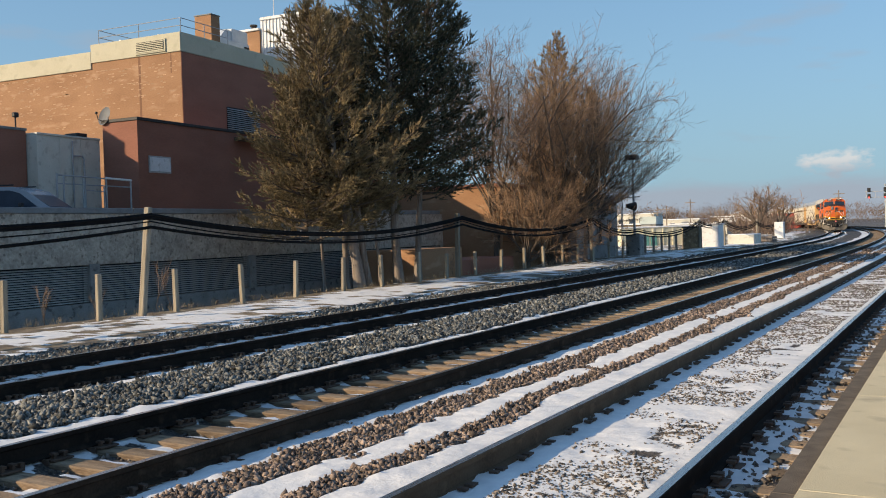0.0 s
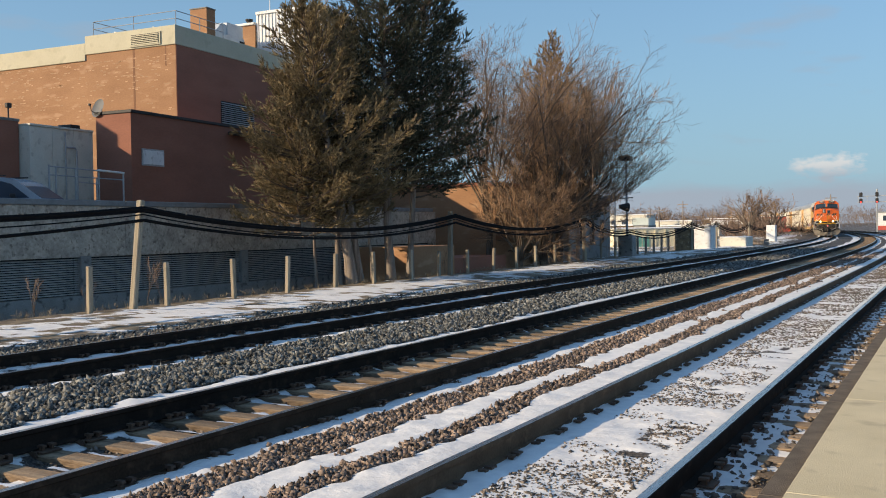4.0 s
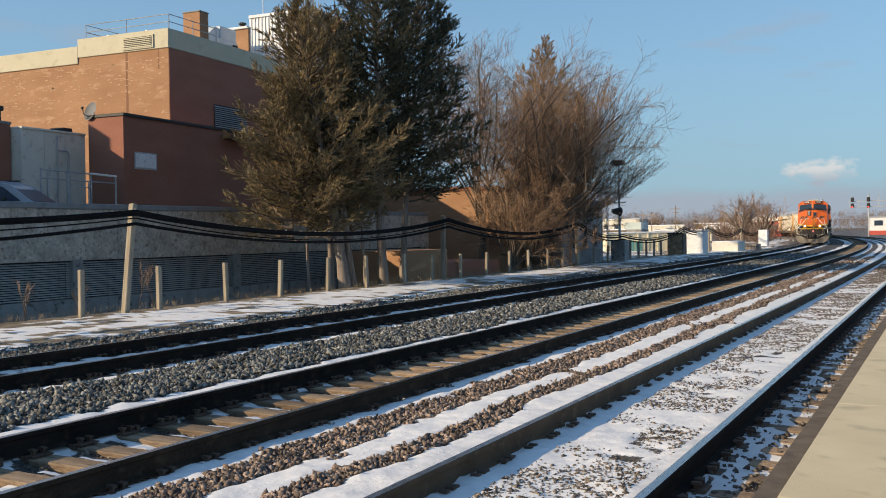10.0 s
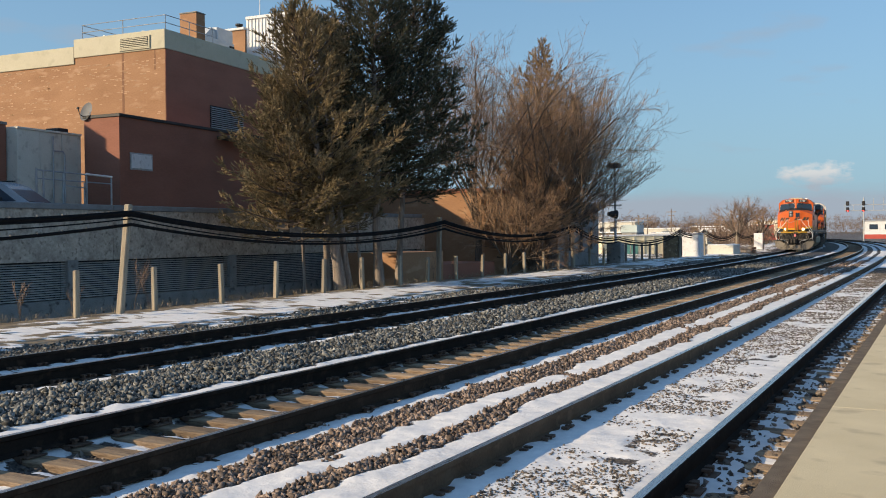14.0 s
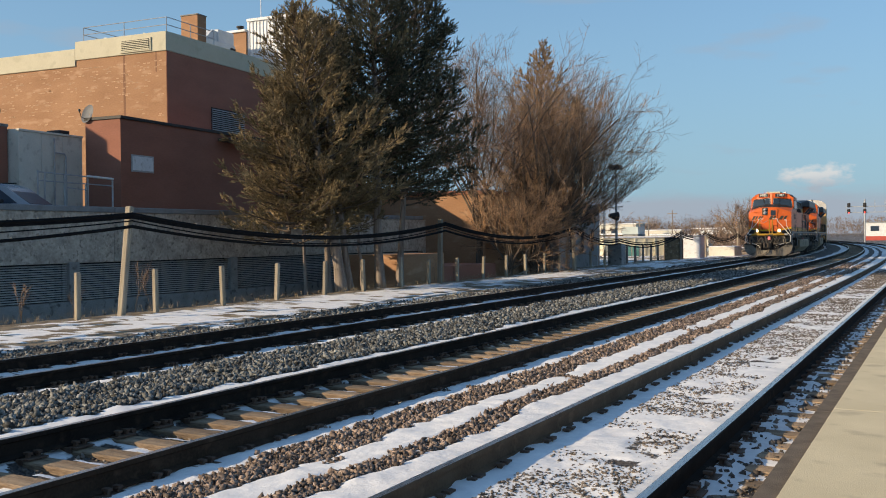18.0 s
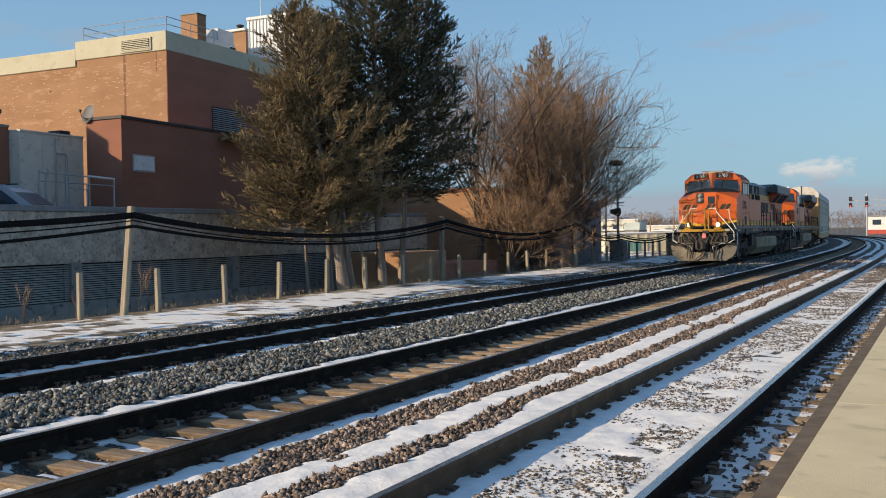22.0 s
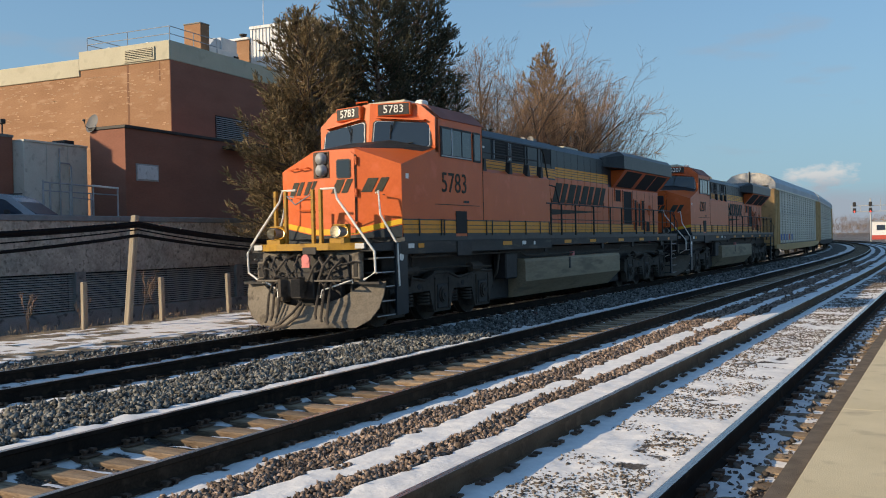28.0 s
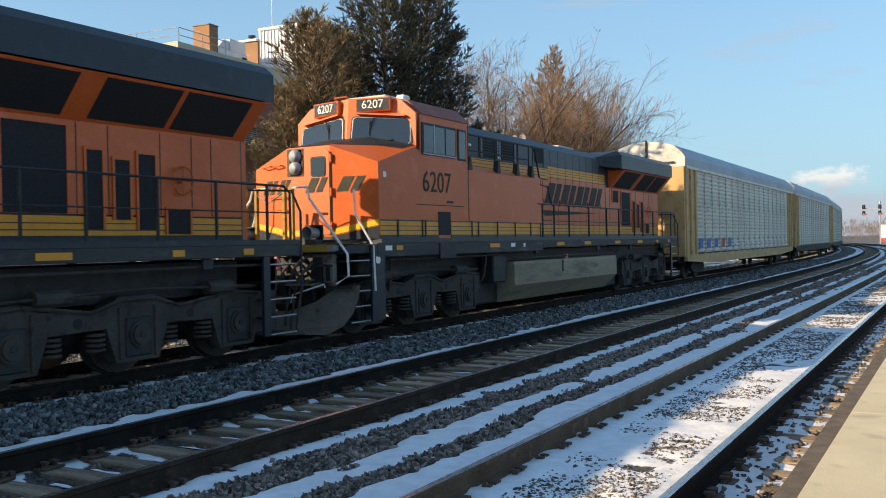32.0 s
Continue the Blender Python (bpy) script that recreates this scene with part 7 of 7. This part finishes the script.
        part("reflector_bowl", Shape().tube([(sx * 0.75, -1.25, 1.88), (sx * 0.75, -0.98, 1.88)], [0.112, 0.09], 18, caps=False), BOWL, l, "shaded reflector bowl", smooth=True)
        part("lens", Shape().cyl((sx * 0.75, -1.0, 1.88), (sx * 0.75, -0.972, 1.88), 0.088, 18), LENS if number == "5783" else LENS_OFF, l)
        for x in (0.1, 0.28) if sx > 0 else (-0.55, -0.8):
            part("rail_post", Shape().box(x - 0.032, -1.07, 1.66, x + 0.032, -1.0, 2.70, 0.006), POST_YELLOW, t, "yellow front post")
        part("handrail", Shape().tube([(sx * 0.30, -1.05, 2.70), (sx * 0.62, -1.05, 2.70), (sx * 0.68, -1.06, 2.5), (sx * 1.38, -1.1, 1.66), (sx * 1.5, -1.08, 1.5), (sx * 1.5, -1.06, 1.12), (sx * 1.25, -1.08, 0.98)], 0.022, 6), HAND_WHITE, t, "white front handrail")
        part("handrail", Shape().tube([(sx * 1.0, -0.22, 2.62), (sx * 1.12, -0.32, 2.66), (sx * 1.18, -0.36, 2.2), (sx * 1.48, -0.25, 1.62), (sx * 1.51, -0.25, 0.82)], 0.02, 6), HAND_WHITE, t, "white stair handrail")
        part("stair_side", Shape().box(min(sx * 1.44, sx * 1.49), -0.32, 0.28, max(sx * 1.44, sx * 1.49), 0.1, 1.66), NAVY, t)
        part("stair_back", Shape().box(min(sx * 0.9, sx * 0.95), -1.0, 0.3, max(sx * 0.9, sx * 0.95), 0.0, 1.5), BLACK, t)
        for k in range(5):
            z = 0.30 + 0.27 * k
            s = part("step", Shape().box(min(sx * 0.95, sx * 1.44), -0.92 + 0.0 * k, z - 0.03, max(sx * 0.95, sx * 1.44), -0.32, z), BLACK, t)
            part("step_edge", Shape().box(min(sx * 1.44, sx * 1.465), -0.94, z - 0.012, max(sx * 1.44, sx * 1.465), -0.34, z + 0.006), GALV, s)
        part("emblem_disc", Shape().cyl((sx * 1.49, -0.12, 1.38), (sx * 1.496, -0.12, 1.38), 0.075, 16), PALE, t)
        part("corner_plate", Shape().box(sx * 1.2 - 0.1, -1.12, 1.56, sx * 1.2 + 0.1, -1.06, 1.66), GALV, t)
        # plow blade, bent in plan and raked in section
        rows = []
        tops = ((0.0, 0.50), (0.25, 0.52), (0.5, 0.66), (0.75, 0.92), (1.0, 0.95))
        for k, out, half in ((1.0, 0.0, 1.62), (0.74, 0.05, 1.62), (0.42, 0.13, 1.55), (0.18, 0.2, 1.4), (0.0, 0.26, 1.12)):
            rows.append([(sx * half * q, -0.92 - out - 0.52 * (1 - q) ** 1.3, 0.10 + (h - 0.10) * k) for q, h in tops])
        g = Shape()
        vs = [p for r in rows for p in r]
        fs = [(i * 5 + j, i * 5 + j + 1, (i + 1) * 5 + j + 1, (i + 1) * 5 + j) for i in range(4) for j in range(4)]
        n = len(vs)
        g.add(vs + [(x, y + 0.03, z) for x, y, z in vs], fs + [tuple(n + i for i in f)[::-1] for f in fs])
        part("plow_blade", g, PLOW, t, "salt-dusted snowplow blade")
        part("plow_top", Shape().box(min(1.0 * sx, 1.6 * sx), -1.1, 0.90, max(1.0 * sx, 1.6 * sx), -0.98, 0.945), BLACK, t)
        part("plow_rail", Shape().tube([(sx * 0.5, -1.40, 0.66), (sx * 0.52, -1.38, 0.80), (sx * 1.05, -1.16, 0.98), (sx * 1.06, -1.16, 0.92)], 0.016, 5), HAND_WHITE, t, "pale lift rail on the plow")
        br = part("corner_bracket", Shape().box(sx * 1.12 - 0.1, -1.14, 1.0, sx * 1.12 + 0.1, -1.02, 1.34, 0.02), PLOW, t)
        part("slot", Shape().box(sx * 1.12 - 0.045, -1.15, 1.04, sx * 1.12 + 0.045, -1.138, 1.3), DARK, br)
        for k in range(3):
            x = sx * (0.42 + 0.13 * k)
            part("air_hose", Shape().tube([(x, -1.14, 1.05), (x, -1.3, 0.98), (x + sx * 0.03, -1.42, 0.7), (x + sx * 0.02, -1.5, 0.36 - 0.05 * k), (x + sx * 0.05, -1.52, 0.28 - 0.05 * k)], 0.026, 6), HOSE, t, "hanging rubber air hose")
        part("cable_hose", Shape().tube([(sx * 0.3, -1.1, 1.45), (sx * 0.4, -1.28, 1.38), (sx * 0.55, -1.32, 1.2), (sx * 0.7, -1.28, 1.0), (sx * 0.85, -1.18, 1.06)], 0.028, 6), HOSE, t)
    # Near-black plate: shade within the plow's opening, given as colour.
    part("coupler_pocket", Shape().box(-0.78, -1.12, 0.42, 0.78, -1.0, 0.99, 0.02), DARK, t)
    part("draft_gear", Shape().box(-0.28, -1.3, 0.62, 0.28, -1.0, 1.14, 0.03), BLACK, t)
    part("valve_block", Shape().box(-0.62, -1.28, 0.56, -0.42, -1.1, 0.96, 0.03).cyl((-0.52, -1.19, 0.96), (-0.52, -1.19, 1.04), 0.05, 8), GRIME, t)
    for k, (x, w, z) in enumerate(((-0.95, 0.22, 1.40), (-0.72, 0.30, 1.44), (-0.42, 0.34, 1.43), (-0.16, 0.2, 1.45), (0.36, -0.26, 1.40), (0.58, -0.2, 1.43), (0.80, -0.34, 1.36))):
        part("loop_hose", Shape().tube([(x, -1.05, z), (x + 0.02, -1.22, z - 0.03), (x + w * 0.2, -1.36, z - 0.18), (x + w * 0.6, -1.40, z - 0.36 - 0.02 * k), (x + w, -1.30, z - 0.42), (x + w * 1.3, -1.12, z - 0.38)], 0.026, 6), HOSE, t, "looped dusty air hose")
        part("hose_cap", Shape().cyl((x, -1.16, z - 0.02), (x, -1.06, z + 0.02), 0.05, 8), PLOW if k % 2 else BLACK, t)
    part("uncoupling_lever", Shape().tube([(-0.1, -1.26, 1.04), (0.3, -1.24, 1.14), (1.1, -1.16, 1.32), (1.22, -1.14, 1.30)], 0.02, 5), BLACK, t, "black uncoupling lever")
    part("uncoupling_lever", Shape().tube([(-0.3, -1.24, 1.06), (-1.1, -1.16, 1.24), (-1.2, -1.14, 1.2)], 0.02, 5), BLACK, t, "black uncoupling lever")
    part("drain_hose", Shape().tube([(0.1, -1.46, 0.6), (0.02, -1.62, 0.4), (-0.25, -1.66, 0.2), (-0.6, -1.55, 0.09)], 0.028, 6), HOSE, t)
    part("drain_hose", Shape().tube([(0.16, -1.46, 0.55), (0.12, -1.62, 0.33), (-0.1, -1.68, 0.17), (-0.45, -1.6, 0.09)], 0.028, 6), HOSE, t)
    cp = part("coupler", Shape().box(-0.11, -1.5, 0.76, 0.11, -0.9, 0.98, 0.03), GRIME, t, "cast steel coupler")
    part("knuckle", Shape().prism([(-0.22, -1.5), (0.2, -1.5), (0.24, -1.68), (0.12, -1.78), (0.04, -1.62), (-0.08, -1.62), (-0.14, -1.76), (-0.24, -1.72)], 2, 0.70, 1.02), GRIME, cp)
    part("red_plate", Shape().cyl((0.1, -1.32, 1.38), (0.1, -1.27, 1.38), 0.09, 12).box(0.01, -1.31, 1.22, 0.19, -1.28, 1.36), PINK, t, "faded red glad-hand plate")
    part("step_rung", Shape().tube([(-1.0, -1.2, 1.0), (-0.98, -1.42, 0.98), (-0.42, -1.46, 0.98)], 0.02, 5), PLOW, t)
    part("step_rung", Shape().tube([(1.0, -1.2, 1.0), (0.98, -1.42, 0.98), (0.42, -1.46, 0.98)], 0.02, 5), PLOW, t)
    part("chain", Shape().tube([(-0.55, -1.05, 2.62), (-0.3, -1.06, 2.42), (0.05, -1.05, 2.6)], 0.014, 4), GALV, t)
    # rear platform
    part("rear_deck", Shape().box(-1.45, 19.0, 1.5, 1.45, 20.0, 1.68), BLACK, t)
    part("rear_coupler", Shape().box(-0.12, 19.9, 0.76, 0.12, 20.5, 1.0, 0.03), GRIME, t)
    for sx in (-1, 1):
        part("stair_side", Shape().box(min(sx * 1.44, sx * 1.49), 19.05, 0.28, max(sx * 1.44, sx * 1.49), 19.2, 1.66), NAVY, t)
        for k in range(5):
            z = 0.30 + 0.27 * k
            s = part("step", Shape().box(min(sx * 0.95, sx * 1.44), 19.2, z - 0.03, max(sx * 0.95, sx * 1.44), 19.85, z), BLACK, t)
            part("step_edge", Shape().box(min(sx * 1.44, sx * 1.465), 19.2, z - 0.012, max(sx * 1.44, sx * 1.465), 19.85, z + 0.006), GALV, s)
        part("stair_back", Shape().box(min(sx * 0.9, sx * 0.95), 19.05, 0.3, max(sx * 0.9, sx * 0.95), 19.95, 1.5), BLACK, t)
        part("handrail", Shape().tube([(sx * 1.5, 19.95, 0.9), (sx * 1.5, 19.95, 2.2), (sx * 1.3, 19.98, 2.55), (sx * 0.4, 19.98, 2.6)], 0.02, 6), BLACK, t)
    return t


RACK_STEEL = surf("dull galvanised panel", (0.58, 0.52, 0.42), (0.76, 0.70, 0.58), 1.2, 0.5, 0.05, metal=0.1, random_tint=0.1, spot=(0.25, 0.235, 0.2))
RACK_TAN = surf("tan wagon paint", (0.52, 0.31, 0.125), (0.64, 0.41, 0.185), 1.5, 0.7, 0.08, spot=(0.36, 0.24, 0.11))
RACK_ROOF = surf("grey wagon roof", (0.26, 0.29, 0.33), (0.38, 0.41, 0.45), 1.0, 0.5, 0.05, metal=0.2)
RACK_END = surf("weathered white end", (0.50, 0.48, 0.44), (0.70, 0.68, 0.64), 1.0, 0.6, 0.1, metal=0.1, spot=(0.4, 0.37, 0.33))
SIGN_BLUE = surf("blue mark", (0.05, 0.12, 0.36), (0.08, 0.17, 0.45), 3, 0.6, 0.0)
SIGN_RED = surf("red mark", (0.45, 0.06, 0.05), (0.55, 0.09, 0.07), 3, 0.6, 0.0)


def autorack(first):
    t = thing("autorack_wagon", "tall covered car carrier wagon with ribbed grey sides", "railway wagon", group="car carrier wagons")
    L = 27.0
    part("body", Shape().box(-1.38, 0.4, 1.0, 1.38, L - 0.4, 4.5), DARK, t)
    part("underframe", Shape().box(-1.2, 0.2, 0.72, 1.2, L - 0.2, 1.0), GRIME, t)
    roof = [(-1.5, 4.42), (1.5, 4.42), (1.5, 4.78), (1.36, 5.0), (1.06, 5.26), (0.6, 5.4), (0, 5.45), (-0.6, 5.4), (-1.06, 5.26), (-1.36, 5.0), (-1.5, 4.78)]
    part("roof", Shape().prism(roof, 1, 0.25, L - 0.25), RACK_ROOF, t, "rounded blue-grey roof")
    for y, d in ((0.25, -1), (L - 0.25, 1)):
        a, b = sorted((y, y + d * 0.12))
        part("end_cap", Shape().prism([(x * 0.995, z) for x, z in roof], 1, a, b), RACK_END, t, "weathered white roof end")
        part("end_door", Shape().box(-1.45, a, 0.95, -0.01, b, 4.42, 0.02), RACK_TAN, t, "tan end door")
        part("end_door", Shape().box(0.01, a, 0.95, 1.45, b, 4.42, 0.02), RACK_TAN, t, "tan end door")
        c, e = sorted((y + d * 0.12, y + d * 0.16))
        part("end_rib", Shape().box(-0.04, c, 4.5, 0.04, e, 5.5), BLACK, t)
        part("placard_text", Shape().box(0.35, c, 4.55, 1.1, c + 0.01, 4.63).box(-0.9, c, 4.55, -0.3, c + 0.01, 4.63), LETTER, t)
    prof = [(0, 0)]
    for k in range(20):
        z = k * 0.165
        prof += [(0.0, z + 0.03), (0.04, z + 0.055), (0.04, z + 0.12), (0.0, z + 0.145)]
    prof += [(0.0, 3.3), (-0.03, 3.3), (-0.03, 0)]
    panel = Shape().prism(prof, 1, 0.03, 1.33).mesh("side_panel", RACK_STEEL)
    col = Shape().box(0, -0.025, 1.0, 0.06, 0.025, 4.42, 0.008).mesh("side_post", RACK_STEEL)
    for sx in (-1, 1):
        for k in range(17):
            y = 2.0 + 1.36 * k
            p = part("side_panel", panel, None, t)
            p.matrix_basis = pose(1.42, y, 1.08) if sx > 0 else pose(-1.42, y + 1.36, 1.08, 0, 0, 180)
            p = part("side_post", col, None, t)
            p.matrix_basis = pose(1.42, y, 0) if sx > 0 else pose(-1.42, y, 0, 0, 0, 180)
        x0, x1 = sorted((sx * 1.38, sx * 1.5))
        for y in (0.35, 1.1, 1.85, L - 2.0, L - 1.2, L - 0.45):
            part("corner_post", Shape().box(x0, y - 0.1, 0.9, x1, y + 0.1, 4.42, 0.02), RACK_TAN, t, "tan corner post")
        part("corner_sheet", Shape().box(min(sx * 1.38, sx * 1.42), 0.35, 0.95, max(sx * 1.38, sx * 1.42), 1.95, 4.4), RACK_TAN, t)
        part("corner_sheet", Shape().box(min(sx * 1.38, sx * 1.42), L - 1.95, 0.95, max(sx * 1.38, sx * 1.42), L - 0.35, 4.4), RACK_TAN, t)
        part("side_sill", Shape().prism([(0.3, 0.78), (4.6, 0.62), (L - 4.6, 0.62), (L - 0.3, 0.78), (L - 0.3, 1.02), (0.3, 1.02)], 0, min(sx * 1.36, sx * 1.5), max(sx * 1.36, sx * 1.5)), RACK_TAN if first else GRIME, t, "side sill")
        part("eave", Shape().box(x0, 0.3, 4.36, x1 + 0.02, L - 0.3, 4.46), RACK_STEEL, t)
        if first:
            for k, mat in ((0, SIGN_BLUE), (1, SIGN_BLUE), (2, SIGN_BLUE), (3, SIGN_RED), (4, SIGN_BLUE)):
                part("colour_mark", Shape().box(min(sx * 1.475, sx * 1.482), 2.3 + 1.36 * k, 1.25, max(sx * 1.475, sx * 1.482), 2.9 + 1.36 * k, 1.65), mat, t)
    for mid in (3.4, L - 3.4):
        tr = part("truck", Shape().box(-0.9, mid - 0.3, 0.4, 0.9, mid + 0.3, 0.75), GRIME, t, "two-axle wagon truck")
        for sx in (-1, 1):
            x0, x1 = sorted((sx * 0.98, sx * 1.12))
            part("side_frame", Shape().prism([(mid - 1.15, 0.5), (mid - 1.0, 0.62), (mid - 0.5, 0.7), (mid + 0.5, 0.7), (mid + 1.0, 0.62), (mid + 1.15, 0.5), (mid + 0.9, 0.34), (mid + 0.4, 0.25), (mid - 0.4, 0.25), (mid - 0.9, 0.34)], 0, x0, x1), GRIME, tr)
        for y in (mid - 0.88, mid + 0.88):
            part("wheelset", Shape().cyl((-0.82, 0, 0), (-0.69, 0, 0), 0.42, 22).cyl((0.69, 0, 0), (0.82, 0, 0), 0.42, 22).cyl((-0.69, 0, 0), (0.69, 0, 0), 0.08, 8), GRIME, tr).location = (0, y, 0.42)
    part("coupler", Shape().box(-0.12, -0.6, 0.78, 0.12, 0.3, 1.0, 0.03), GRIME, t)
    part("coupler", Shape().box(-0.12, L - 0.3, 0.78, 0.12, L + 0.6, 1.0, 0.03), GRIME, t)
    return t


TRAIN = [locomotive("5783"), locomotive("6207"), autorack(True), autorack(False)]
for i in range(4):
    TRAIN.append(copy_thing(TRAIN[3], Matrix.Identity(4)))


CLOCK = [0, 3, 6, 9, 11, 13, 14.5, 17, 19, 21, 23, 25.5, 28, 29, 30, 31, 32]
ALONG = [143.0, 132.8, 121.6, 109.8, 100.8, 91.4, 85.2, 74.2, 63.8, 53.0, 42.2, 28.9, 15.12, 9.32, 3.36, -2.35, -8.26]
SPEED = [-3.2] + [(ALONG[i + 1] - ALONG[i - 1]) / (CLOCK[i + 1] - CLOCK[i - 1]) for i in range(1, len(CLOCK) - 1)] + [-5.86]


def front_at(t):
    """Metres along the line from the point abreast of the eye to the leading nose, by the clock."""
    i = max(k for k in range(len(CLOCK) - 1) if CLOCK[k] <= t)
    h = CLOCK[i + 1] - CLOCK[i]
    u = (t - CLOCK[i]) / h
    return ((2 * u ** 3 - 3 * u * u + 1) * ALONG[i] + (u ** 3 - 2 * u * u + u) * h * SPEED[i] + (3 * u * u - 2 * u ** 3) * ALONG[i + 1] + (u ** 3 - u * u) * h * SPEED[i + 1])


def car_pose(lead, a, b):
    """The pose of a car whose origin lies lead metres along, with trucks a and b metres behind it."""
    x0, y0, _ = on_line(TRACK_C, lead + a)
    x1, y1, _ = on_line(TRACK_C, lead + b)
    d = Vector((x1 - x0, y1 - y0, 0)).normalized()
    turn = math.atan2(-d.x, d.y)
    return pose(x0 - d.x * a, y0 - d.y * a, 0, 0, 0, math.degrees(turn))


def wheel_rows(centre, radius):
    """A wheelset rolls as far as the train has come, less than a quarter turn from row to row."""
    ts = [0.02 * i for i in range(1601)]
    turned = [(front_at(0) - front_at(t)) / radius for t in ts]
    rows = [(0.0, Matrix.Translation(centre))]
    n = int(turned[-1] / 1.4)
    for k in range(1, n + 1):
        a = turned[-1] * k / n
        rows.append((float(np.interp(a, turned, ts)), Matrix.Translation(centre) @ Matrix.Rotation(a, 4, "X")))
    return rows


def motions():
    times = [i * 0.5 for i in range(65)]
    for i, car in enumerate(TRAIN):
        if i < 2:
            a, b, behind = 1.95, 16.85, 22.3 * i
        else:
            a, b, behind = 3.4, 23.6, 43.3 + 28.2 * (i - 2)
        walk(car, [(t, car_pose(front_at(t) + behind, a, b)) for t in times])
        for truck_part in car.children:
            for wheel in truck_part.children:
                if wheel.name.startswith("wheelset") and i < 4:
                    walk(wheel, wheel_rows(wheel.location.copy(), 0.53 if i < 2 else 0.42))


motions()
